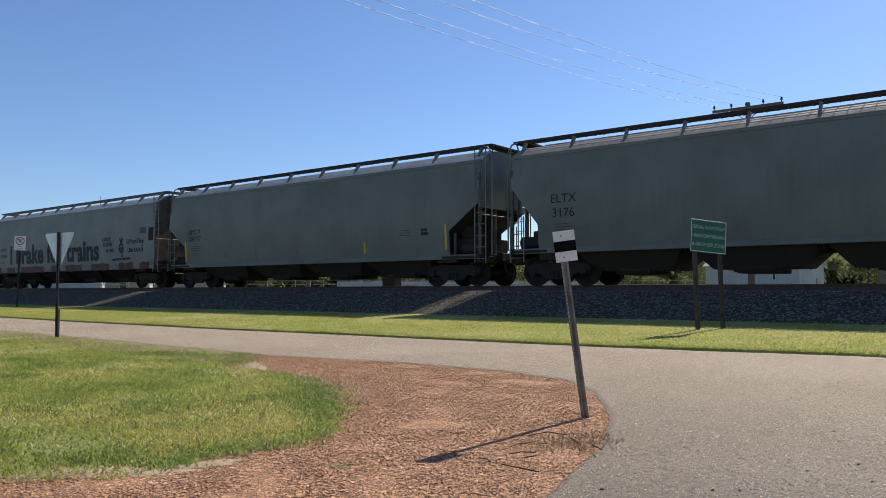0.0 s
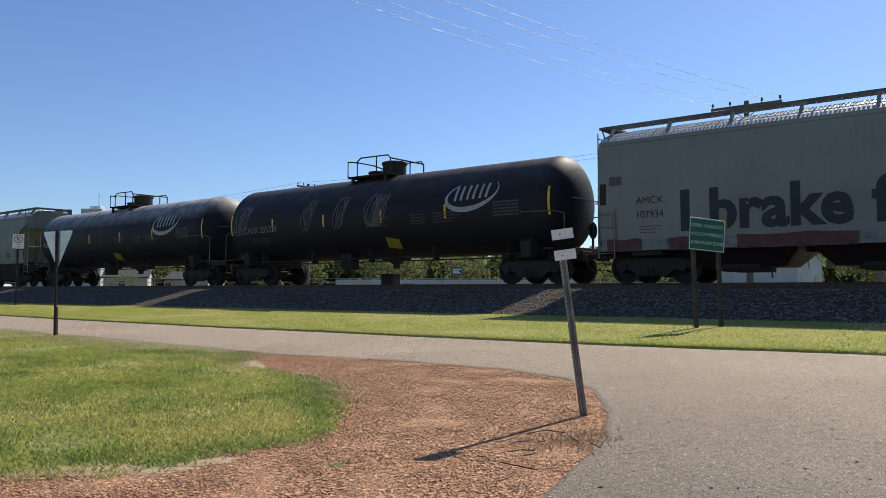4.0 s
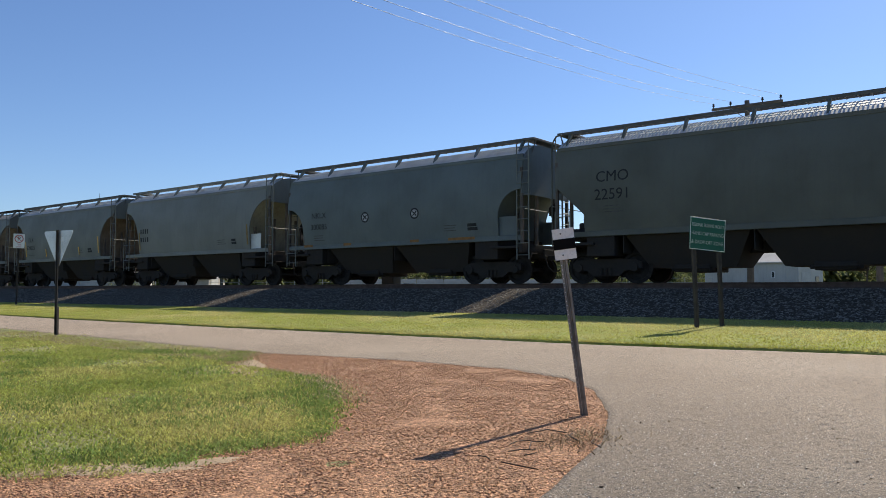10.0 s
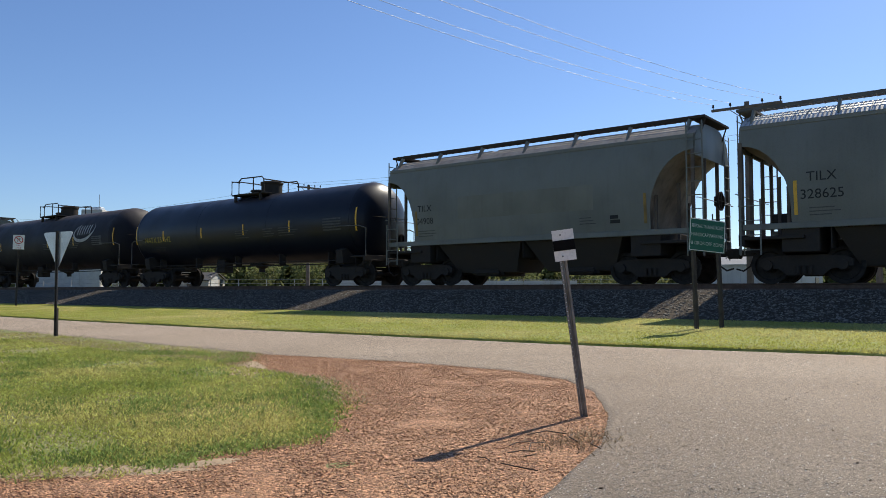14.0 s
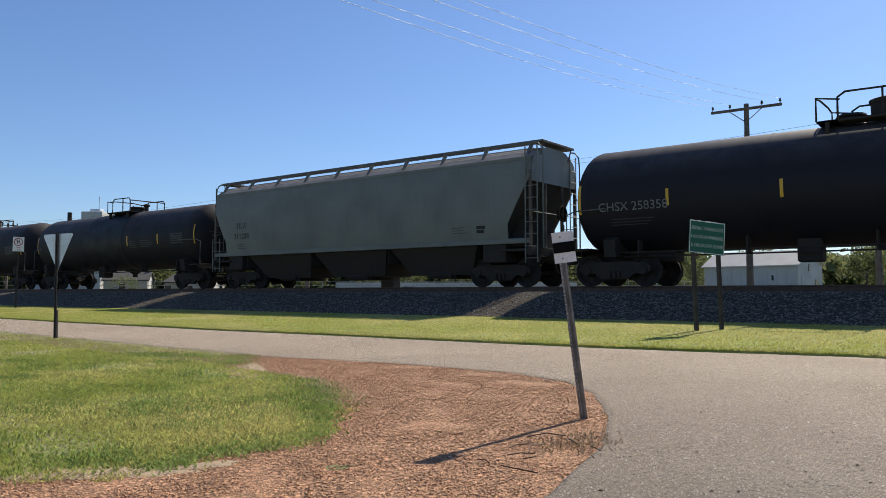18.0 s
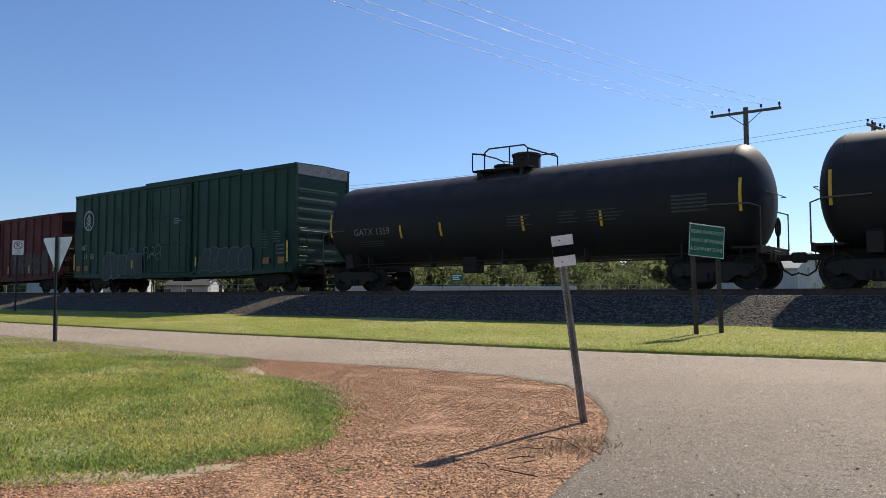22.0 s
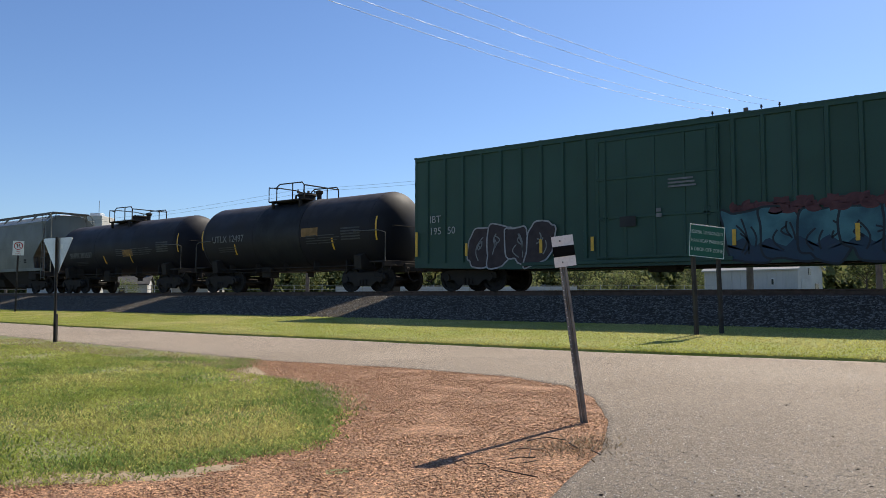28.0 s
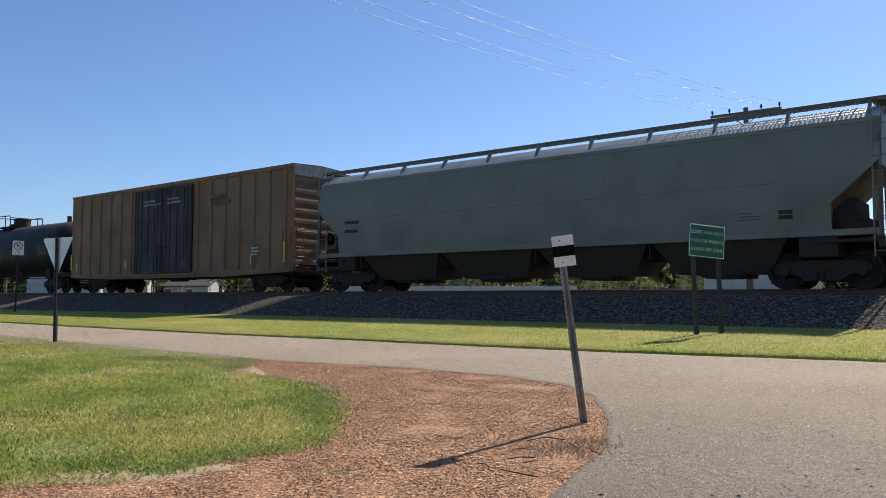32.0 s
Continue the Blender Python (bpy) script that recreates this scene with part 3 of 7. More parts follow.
def blades(name, x, y, z, height, width, material, lean=0.5):
    """Grass: one bent blade of two faces at every place."""
    n = len(x)
    a = rng.uniform(0, 6.283, n)
    side = np.stack([np.cos(a), np.sin(a), np.zeros(n)], 1) * width[:, None]
    d = rng.uniform(0, 6.283, n)
    bend = np.stack([np.cos(d), np.sin(d), np.zeros(n)], 1) * (height * rng.uniform(0.1, lean * 2, n))[:, None]
    root = np.stack([x, y, z], 1)
    up = np.array([0, 0, 1.0])
    mid = root + bend * 0.35 + up * (height * 0.6)[:, None]
    tip = root + bend + up * height[:, None]
    v = np.stack([root - side, root + side, mid + side * 0.7, mid - side * 0.7, tip], 1).reshape(-1, 3)
    k = (np.arange(n) * 5)[:, None]
    f = np.concatenate([np.stack([k + 0, k + 1, k + 2], -1), np.stack([k + 0, k + 2, k + 3], -1), np.stack([k + 3, k + 2, k + 4], -1)]).reshape(-1, 3)
    return fast_mesh(name, v, f, material)


# the lawn
n = 520000
r = 3.2 + 21 * rng.random(n) ** 1.35
ang = rng.uniform(radians(33), radians(71), n)
x, y = -r * np.sin(ang), r * np.cos(ang)
soft = rng.normal(0, 0.10, n) * np.where(y > 5.3, 3.2, 1.0)
thin = np.array([noise.noise(Vector((a * 0.9, b * 0.9, 5.0))) for a, b in zip(x, y)])
thin -= 0.75 * np.exp(-(((x + 4.85) * 0.8 + (y - 2.66) * 0.6) / 0.5) ** 2 - (((x + 4.85) * -0.6 + (y - 2.66) * 0.8) / 0.15) ** 2)
ragged = np.array([0.16 * noise.noise(Vector((a * 2.3, b * 2.3, 9.0))) + 0.10 * noise.noise(Vector((a * 6.0, b * 6.0, 4.0))) for a, b in zip(x, y)])
inside = np.minimum(lawn_edge(y) - 0.06 + ragged * 1.5 - x, (road_near(x) - y) * 0.9 + ragged * 0.5)
keep = (inside > soft * 0.5) & (rng.random(n) < (0.74 + 0.9 * thin) * np.clip(0.35 + inside * 1.6, 0.25, 1))
x, y, r, thin, inside = x[keep], y[keep], r[keep], thin[keep], inside[keep]
bare = ((y > road_near(x) - 1.1) & (rng.random(len(x)) < 0.75)) | (rng.random(len(x)) < 0.12) | ((inside < 0.25) & (y < 4) & (rng.random(len(x)) < 0.5))
hgt = rng.uniform(0.012, 0.040, len(x)) * (1 + 0.5 * np.clip(thin, -0.6, 0.6)) * np.where(bare, 0.6, 1) * np.clip(0.45 + inside * 0.8, 0.4, 1)
wid = rng.uniform(0.0026, 0.0050, len(x)) * (1 + r / 9)
g = ~bare
tagged(new("lawn", blades("lawn", x[g], y[g], ground_z(y[g]) + 0.012, hgt[g] * 0.85, wid[g], LAWN, 1.0)), "short patchy green lawn with yellow drifts", "grass", kind="stuff")
tagged(new("dry_lawn", blades("dry_lawn", x[bare], y[bare], ground_z(y[bare]) + 0.012, hgt[bare], wid[bare], DRY, 0.9)), "dry trampled grass along the lane", "grass", kind="stuff")

n = 3500
t = rng.uniform(5.2, 7.9, n)
x, y = lawn_edge(t) - 0.25 + rng.normal(0, 0.28, n), t + rng.normal(0, 0.05, n)
keep = y < road_near(x) - 0.05
x, y = x[keep], y[keep]
tagged(new("lawn_rim", blades("lawn_rim", x, y, ground_z(y) + 0.016, rng.uniform(0.01, 0.03, len(x)), rng.uniform(0.003, 0.006, len(x)), DRY, 1.2)),
       "withered blades thinning out over the gravel", "grass", kind="stuff")

# the verge between lane and bank: turf standing a little proud of the lane
tx = np.unique(np.concatenate([np.linspace(-300, -60, 30), np.linspace(-60, 12, 200), np.linspace(13, 40, 12)]))
turf_edge = road_far(tx) + 0.05 + wobble(tx, 0.05, 21.0)
verge_turf = tagged(new("verge_turf", strips("verge_turf", tx, turf_edge, np.full(len(tx), 17.15), 12, 0.045, TURF, skirt=0.06)),
                    "raised turf edge along the lane", "grass", kind="structure")
n = 230000
x = 6 - 58 * rng.random(n) ** 1.15
edge_f = road_far(x)
y = edge_f + 0.02 + (17.35 - edge_f) * rng.random(n)
y = np.where(rng.random(n) < 0.05, edge_f + 0.06 + np.abs(rng.normal(0, 0.05, n)), y)
keep = (y < 17.05) | (rng.random(n) < 0.3)
x, y = x[keep], y[keep]
hgt = rng.uniform(0.018, 0.042, len(x)) * np.where(y < road_far(x) + 0.12, 1.25, 1)
wid = rng.uniform(0.006, 0.012, len(x))
tagged(new("verge", blades("verge", x, y, ground_z(y) + 0.04, hgt * 0.75, wid, VERGE, 1.0)), "sunlit mown grass verge below the railway", "grass", kind="stuff")

# trodden bare earth where the lawn gives out
EARTH = surface("bare_earth", (0.40, 0.30, 0.19), 1.0, second=(0.28, 0.20, 0.125), scale=5, mix=0.4, fine=40, fine_mix=0.35, bump=0.7, bump_dist=0.012)
for ex, ey, ra, rb, turn in ((-4.82, 2.62, 0.62, 0.17, 37), (-8.35, 6.55, 0.95, 0.22, -42), (-4.45, 3.05, 0.30, 0.10, 60)):
    ev, ef = [], []
    for k in range(7):
        for q in range(36):
            a = 2 * math.pi * q / 36
            g = k / 6 * (1 + 0.28 * noise.noise(Vector((math.cos(a) * 1.6, math.sin(a) * 1.6, ex))) + 0.14 * noise.noise(Vector((math.cos(a) * 5, math.sin(a) * 5, ey))))
            u, w_ = ra * g * math.cos(a), rb * g * math.sin(a)
            c, d = math.cos(radians(turn)), math.sin(radians(turn))
            x, y = ex + u * c - w_ * d, ey + u * d + w_ * c
            ev.append((x, y, float(ground_z(y)) + 0.016 - 0.012 * (k / 6) ** 2))
            if k:
                ef.append(((k - 1) * 36 + q, (k - 1) * 36 + (q + 1) % 36, k * 36 + (q + 1) % 36, k * 36 + q))
    tagged(new("bare_patch", fast_mesh("bare_patch", ev, ef, EARTH)), "trodden bare brown earth at the lawn's edge", "ground", kind="structure")

# weeds and dry tufts at the lawn's rim and at the foot of the marker
n = 4400
spots = np.array([2.9, 3.05, 3.3, 3.45, 3.6, 3.75, 3.9, 4.1, 4.35, 4.6, 4.75, 5.0, 5.2, 5.5, 5.8, 6.9, 7.3, 7.6])
t = spots[rng.integers(0, len(spots), n)]
x, y = lawn_edge(t) - 0.22 - 0.3 * rng.random(n) ** 2 + rng.normal(0, 0.11, n), t + rng.normal(0, 0.09, n)
tagged(new("weeds", blades("weeds", x, y, ground_z(y) + 0.012, rng.uniform(0.012, 0.034, n), rng.uniform(0.005, 0.010, n), WEED, 0.9)),
       "low broad-leaved weeds along the gravel", "weeds", kind="stuff")
clump_r, clump_a = 3.8 + 10 * rng.random(260) ** 1.3, rng.uniform(radians(35), radians(70), 260)
clump_x, clump_y = -clump_r * np.sin(clump_a), clump_r * np.cos(clump_a)
inside = (clump_x < lawn_edge(clump_y) - 0.35) & (clump_y < road_near(clump_x) - 0.5)
clump_x, clump_y = clump_x[inside], clump_y[inside]
n = 15000
pick = rng.integers(0, len(clump_x), n)
x, y = clump_x[pick] + rng.normal(0, 0.17, n), clump_y[pick] + rng.normal(0, 0.12, n)
tagged(new("clover", blades("clover", x, y, ground_z(y) + 0.014, rng.uniform(0.015, 0.05, n), rng.uniform(0.004, 0.008, n), WEED, 0.7)),
       "darker green clumps of clover in the lawn", "weeds", kind="stuff")
n = 650
x, y = rng.normal(-2.66, 0.13, n), rng.normal(4.98, 0.20, n)
tagged(new("dry_tufts", blades("dry_tufts", x, y, ground_z(y) + 0.014, rng.uniform(0.01, 0.04, n), rng.uniform(0.002, 0.0045, n), WITHERED, 1.8)),
       "withered grass round the marker's foot", "grass", kind="stuff")

# grit and leaf crumbs on the asphalt
n = 1500
r = 3.5 + 9 * rng.random(n)
ang = rng.uniform(radians(2), radians(42), n)
x, y = -r * np.sin(ang), r * np.cos(ang)
keep = (y < road_far(x) - 0.1) & (y > np.where(x < -1.9, road_near(np.minimum(x, -1.9)), -30) + 0.1)
x, y = x[keep], y[keep]
CRUMB = surface("leaf_crumbs", (0.16, 0.115, 0.07), 0.9, bump=0, island=0.6)
tagged(new("leaf_crumbs", stones("leaf_crumbs", np.stack([x, y, ground_z(y) + 0.019], 1), rng.uniform(0.003, 0.013, len(x)) * (rng.random(len(x)) ** 3 + 0.25), CRUMB, 0.4)),
       "scattered brown leaf crumbs and pebbles", "litter", kind="stuff")
GRIT = surface("asphalt_grit", (0.60, 0.54, 0.48), 0.45, second=(0.07, 0.06, 0.05), scale=60, mix=0.5, bump=0, island=0.85)
n = 60000
r = 3.3 + 8.5 * rng.random(n) ** 1.2
ang = rng.uniform(radians(2), radians(44), n)
x, y = -r * np.sin(ang), r * np.cos(ang)
keep = (y < road_far(x) - 0.05) & (y > np.where(x < -1.9, road_near(np.minimum(x, -1.9)), -30) + 0.02)
x, y = x[keep], y[keep]
tagged(new("road_grit", stones("road_grit", np.stack([x, y, ground_z(y) + 0.0148], 1), 0.0022 + 0.0058 * rng.random(len(x)) ** 2.4, GRIT, 0.34)),
       "pale grit bedded in the worn asphalt", "grit", kind="stuff")

# ---------------------------------------------------------------- the train
SPEED = 10.5318        # metres a second, towards +x
WHEEL_R = 0.457
CARS, WHEELSETS = [], {-1: [], 1: []}
LEANS = {}             # for each hopper car, how far its sides draw in at a height
SHARED = {}


def once(key, make):
    if key not in SHARED:
        SHARED[key] = make()
    return SHARED[key]


def truck_meshes():
    bolster = Shape().box(-0.22, 0.22, -1.0, 1.0, 0.36, 0.62, 0.03).box(-0.3, 0.3, -0.35, 0.35, 0.60, 0.74, 0.03)
    frame_side = Shape()
    arch = [(-1.12, 0.44), (-1.12, 0.60), (-0.92, 0.68), (-0.45, 0.72), (0.45, 0.72), (0.92, 0.68), (1.12, 0.60), (1.12, 0.44), (0.98, 0.40),
            (0.62, 0.36), (0.42, 0.20), (-0.42, 0.20), (-0.62, 0.36), (-0.98, 0.40)]
    frame_side.prism(arch, "y", -0.07, 0.07)
    for k in (-1, 1):
        frame_side.turned([(-0.13, 0.05), (-0.13, 0.13), (0.1, 0.15), (0.1, 0.05)], "y", 12, (k * 0.89, 0, WHEEL_R))
    for k in range(3):
        frame_side.turned([(0.24, 0.01), (0.24, 0.055), (0.44, 0.055), (0.44, 0.01)], "z", 8, ((k - 1) * 0.15, -0.10, 0))
    wheels = Shape()
    rim = [(-0.085, 0.05), (-0.085, 0.14), (-0.03, 0.20), (-0.03, 0.36), (-0.075, 0.385), (-0.075, WHEEL_R - 0.006), (0.05, WHEEL_R),
           (0.062, WHEEL_R + 0.026), (0.07, WHEEL_R + 0.026), (0.07, 0.385), (0.02, 0.36), (0.02, 0.20), (0.085, 0.14), (0.085, 0.05)]
    for side in (-1, 1):
        wheels.turned([(side * a, r) for a, r in rim], "y", 30, (0, side * 0.765, 0))
        for k in range(6):
            c, s_ = math.cos(k * math.pi / 3), math.sin(k * math.pi / 3)
            wheels.box(0.27 * c - 0.02, 0.27 * c + 0.02, side * 0.79 - 0.012, side * 0.79 + 0.012, 0.27 * s_ - 0.02, 0.27 * s_ + 0.02)
    wheels.turned([(-1.08, 0.02), (-1.08, 0.075), (1.08, 0.075), (1.08, 0.02)], "y", 12)
    return {"bolster": bolster.mesh("truck", UNDER, 40), "side": frame_side.mesh("side_frame", UNDER, 40), "wheels": wheels.mesh("wheelset", WHEEL, 40),
            "beam": Shape().box(-0.05, 0.05, -0.75, 0.75, 0.3, 0.42, 0.015).mesh("brake_beam", UNDER)}


def add_truck(car, x):
    m = once("truck", truck_meshes)
    truck = part("truck", m["bolster"], None, car, at=pose(x, 0, 0))
    for side in (-1, 1):
        part("side_frame", m["side"], None, truck, at=pose(0, side * 1.0, 0, 0, 0, 0 if side < 0 else 180))
        part("brake_beam", m["beam"], None, truck, at=pose(side * 0.36, 0, 0))
        w = part("wheelset", m["wheels"], None, truck, "rolling steel wheels on their axle", at=pose(side * 0.89, 0, WHEEL_R))
        WHEELSETS[side].append(w)


def coupler_mesh():
    s = Shape().box(-0.75, 0.0, -0.08, 0.08, 0.76, 0.92, 0.02)
    s.box(-0.06, 0.16, -0.15, 0.13, 0.70, 0.98, 0.04).box(0.08, 0.22, 0.02, 0.14, 0.73, 0.95, 0.03)
    hose = Shape().tube([(-0.35, -0.2, 0.85), (-0.35, -0.34, 0.9), (-0.2, -0.36, 0.5), (0.0, -0.36, 0.36), (0.18, -0.3, 0.42)], 0.028, 6)
    lever = Shape().tube([(-0.6, -0.9, 0.95), (-0.3, -0.95, 0.95), (-0.25, -1.3, 0.95), (-0.25, -1.45, 0.72)], 0.018, 5)
    return s.mesh("coupler", UNDER, 40), hose.mesh("air_hose", UNDER, 60), lever.mesh("uncoupling_lever", UNDER, 60)


def add_couplers(car, half):
    me = once("coupler", coupler_mesh)
    for k in (-1, 1):
        c = part("coupler", me[0], None, car, at=pose(k * (half - 0.12), 0, 0, 0, 0, 0 if k > 0 else 180))
        part("air_hose", me[1], None, c)
        part("uncoupling_lever", me[2], None, c)


def ladder_mesh(h, w=0.42, step=0.38, material=None):
    def make():
        s = Shape()
        for k in (-1, 1):
            s.box(k * w / 2 - 0.02, k * w / 2 + 0.02, -0.012, 0.012, 0, h, 0.004)
        z = 0.14
        while z < h:
            s.tube([(-w / 2, -0.02, z), (w / 2, -0.02, z)], 0.014, 5)
            z += step
        return s.mesh("ladder", material or HOPPER_GREY)
    return once(("ladder", h, w, (material or HOPPER_GREY).name), make)


def reflector(car, x, y, z, h=0.45, material=None, w=0.10):
    me = once(("reflector", h, w, (material or REFLECTOR).name), lambda: Shape().box(-w / 2, w / 2, -0.004, 0.004, -h / 2, h / 2, 0.001).mesh("reflector", material or REFLECTOR))
    return part("reflector", me, None, car, at=pose(x, y, z))


def words(car, text, x, z, y, height, material, name="lettering", **more):
    return part(name, lettering(text, height, material, **more), None, car, at=pose(x, y, z))


def bars(car, x, z, y, w, h, rows, material, name="small_print", fill=0.55):
    """Print too small to read: rows of plain bars."""
    s = Shape()
    step = h / rows
    r2 = random.Random(int(abs(x * 131 + z * 17 + rows)))
    for k in range(rows):
        ww = w * r2.uniform(0.6, 1.0)
        zz = z + h / 2 - (k + 0.5) * step
        s.box(x - w / 2, x - w / 2 + ww, y - 0.003, y, zz - step * fill / 2, zz + step * fill / 2)
    return tagged(part(name, s, material, car), kind="stuff")


def hopper(start, end, paint, label, mark_x=None, mark_z=(2.64, 2.20), bays=3, eave=4.10, cut="arc", cut_top=3.6, cut_low=1.9, cut_in=1.25, sill=1.5, marks=None, mark_size=0.26,
           roof=None, slope_paint=None, mids=None, tall=True, board=None, bay_paint=None, data=True, top_in=0.17, low_in=0.10, gusset=None, gear=False, tall_mat=None, end_paint=None):
    """A covered hopper wagon between the coupling points start and end; its sides bulge, drawn in at the eaves and at the sill."""
    L = end - start
    half = L / 2
    h = half - 0.62
    car = thing("hopper_car", pose((start + end) / 2, TRACK_Y, RAIL), label, "freight car", "cars of the train")
    CARS.append(car)
    roof = roof or ROOF_GALV
    slope_paint = slope_paint or SHADED_GRIMY_PAINT
    W = 1.55
    low, top_cut = cut_low, cut_top
    crown = eave + 0.07
    deck = min(sill, 1.22)
    belly = sill + 0.45 * (eave - sill)
    Wt = W - top_in
    board = board or WALKWAY

    def lean(z):
        """How far the side is drawn in at a height."""
        if z > belly:
            return top_in * min(1.0, (z - belly) / (eave - belly)) ** 2
        return low_in * min(1.0, (belly - z) / (belly - sill)) ** 2

    LEANS[car] = lean

    def edge(sign):
        """The end of a side sheet: straight down, then cut away towards the hoppers."""
        pts = [(h, eave), (h, top_cut)]
        steps = 8
        for k in range(1, steps + 1):
            a = k / steps * math.pi / 2
            if cut == "arc":
                pts.append((h - cut_in * math.sin(a), top_cut - (top_cut - low) * (1 - math.cos(a))))
            elif cut == "bow":
                pts.append((h - cut_in * (1 - math.cos(a)), top_cut - (top_cut - low) * math.sin(a)))
            else:
                pts.append((h - cut_in * k / steps, top_cut - (top_cut - low) * k / steps))
        pts.append((h - cut_in, sill))
        return [(sign * x, z) for x, z in pts]

    cut_rows = edge(1)
    rows = []
    for (xa, za), (xb, zb) in zip(cut_rows, cut_rows[1:]):
        m = max(1, int(abs(za - zb) / 0.16))
        rows += [(xa + (xb - xa) * k / m, za + (zb - za) * k / m) for k in range(m)]
    rows.append(cut_rows[-1])
    for s in (-1, 1):
        v, f = [], []
        for x, z in rows:
            d = W - lean(z)
            v += [(-x, s * (d + 0.02), z), (x, s * (d + 0.02), z), (x, s * (d - 0.02), z), (-x, s * (d - 0.02), z)]
        for k in range(len(rows) - 1):
            i, j = 4 * k, 4 * k + 4
            f += [(i + q, i + (q + 1) % 4, j + (q + 1) % 4, j + q) for q in range(4)]
        f += [(0, 1, 2, 3), tuple(len(v) - 4 + q for q in range(4))[::-1]]
        part("side_sheet", Shape().add(v, f), paint, car, smooth=35)
        ws = W - low_in
        part("side_sill", Shape().box(-h + 0.02, h - 0.02, s * ws - 0.055, s * ws + 0.055, sill - 0.13, sill + 0.03, 0.012), paint, car)
        part("top_chord", Shape().box(-h, h, s * Wt - 0.05, s * Wt + 0.05, eave - 0.07, eave + 0.045, 0.012), paint, car)
    if gusset:
        x0, x1 = h - cut_in - 0.12, h - cut_in + 0.62
        for s in (-1, 1):
            part("corner_gusset", Shape().box(x0, x1, s * (W - low_in - 0.045) - 0.015, s * (W - low_in - 0.045) + 0.015, sill + 0.02, sill + 0.66, 0.006), gusset, car, "pale steel gusset plate")
    # curved roof with fine cross ribs
    near_slope = [(-Wt, eave + 0.03), (-Wt + 0.18, eave + 0.17), (-Wt + 0.42, eave + 0.30), (-0.75, eave + 0.40), (-0.4, eave + 0.45)]
    prof = near_slope + [(-y, z) for y, z in near_slope[::-1]] + [(Wt - 0.1, eave - 0.05), (-Wt + 0.1, eave - 0.05)]
    part("roof", Shape().prism(prof, "x", -h, h), roof, car)
    ribs = Shape()
    k = -h + 0.10
    crest = near_slope[:4]
    while k < h - 0.06 and roof is ROOF_GALV:
        ribs.prism([(y + 0.02, z - 0.01) for y, z in crest] + [(y - 0.012, z + 0.026) for y, z in crest[::-1]], "x", k - 0.022, k + 0.022)
        k += 0.105
    if roof is ROOF_GALV:
        tagged(part("roof_ribs", ribs, roof, car), kind="stuff")
    for s in (-1, 1):
        grate = Shape()
        for q in range(6):
            yb = s * (0.56 + 0.088 * q)
            grate.box(-h - 0.06, h + 0.06, yb - 0.008, yb + 0.008, crown + 0.492, crown + 0.517)
        for q in range(int(2 * h / 0.3)):
            grate.box(-h + 0.1 + q * 0.3, -h + 0.13 + q * 0.3, s * 0.78 - 0.24, s * 0.78 + 0.24, crown + 0.482, crown + 0.494)
        grate.box(-h - 0.06, h + 0.06, s * 1.02 - 0.012, s * 1.02 + 0.012, crown + 0.45, crown + 0.54)
        part("running_board", grate, board, car, "steel grating walkway")
        nb = max(5, int(L / 1.75))
        for i in range(nb):
            x = -h + 0.25 + (2 * h - 0.5) * i / (nb - 1)
            part("bracket", once(("bracket", s, crown, paint.name, top_in), lambda s=s: Shape().prism([(s * (Wt - 0.10), crown + 0.05), (s * (Wt - 0.20), crown + 0.10), (s * 0.93, crown + 0.40), (s * 0.93, crown + 0.48), (s * 1.03, crown + 0.48)],
                 "x", -0.035, 0.035).mesh("bracket", paint)), None, car, at=pose(x, 0, 0))
    nh = 1 if L > 13 else 3
    for i in range(nh):
        w = (2 * h - 0.9) / nh
        x = -h + 0.45 + w * (i + 0.5)
        part("hatch_cover", Shape().box(x - w / 2 + 0.08, x + w / 2 - 0.08, -0.36, 0.36, crown + 0.30, crown + 0.46, 0.05), roof, car)
    # ends
    for s in (-1, 1):
        zt = cut_top - 0.12
        end_half = [(W - lean(z) - 0.02, z) for z in np.linspace(cut_top - 0.15, eave, 6)] + [(-y, z - 0.01) for y, z in near_slope[1:]]
        inner = min(cut_in + 0.95, h - 0.8)
        rim_pts = [(x, z) for x, z in edge(1)[1:]]
        m = len(rim_pts)
        sl = Shape()
        sv, sf = [], []
        across = (-1, -0.8, -0.5, 0, 0.5, 0.8, 1)
        for k, (ax, az) in enumerate(rim_pts):
            q = k / (m - 1)
            lx, lz = ax + 0.35 * (h - 0.02 - inner * q ** 1.6 - ax), az + 0.35 * (zt + (1.08 - zt) * q - az)
            for y in across:
                g = y * y
                sv.append((s * (lx + (ax - 0.01 - lx) * g), y * (W - 0.03 - lean(az)), lz + (az - lz) * g))
        c = len(across)
        for k in range(m - 1):
            for i in range(c - 1):
                sf.append((k * c + i, k * c + i + 1, (k + 1) * c + i + 1, (k + 1) * c + i))
        back = [(x - s * 0.03, y, z + 0.02) for x, y, z in sv]
        sl.add(sv + back, sf + [tuple(i + len(sv) for i in f[::-1]) for f in sf])
        part("slope_sheet", sl, slope_paint, car, "stained sloping end sheet", smooth=50)
        part("end_sheet", Shape().prism(end_half + [(-y, z) for y, z in end_half[::-1]], "x", s * h - 0.03, s * h + 0.03), end_paint or paint, car)
        part("end_walkway", Shape().box(min(s * (h - 0.25), s * (h + 0.20)), max(s * (h - 0.25), s * (h + 0.20)), -1.05, 1.05, crown + 0.46, crown + 0.535, 0.008), board, car)
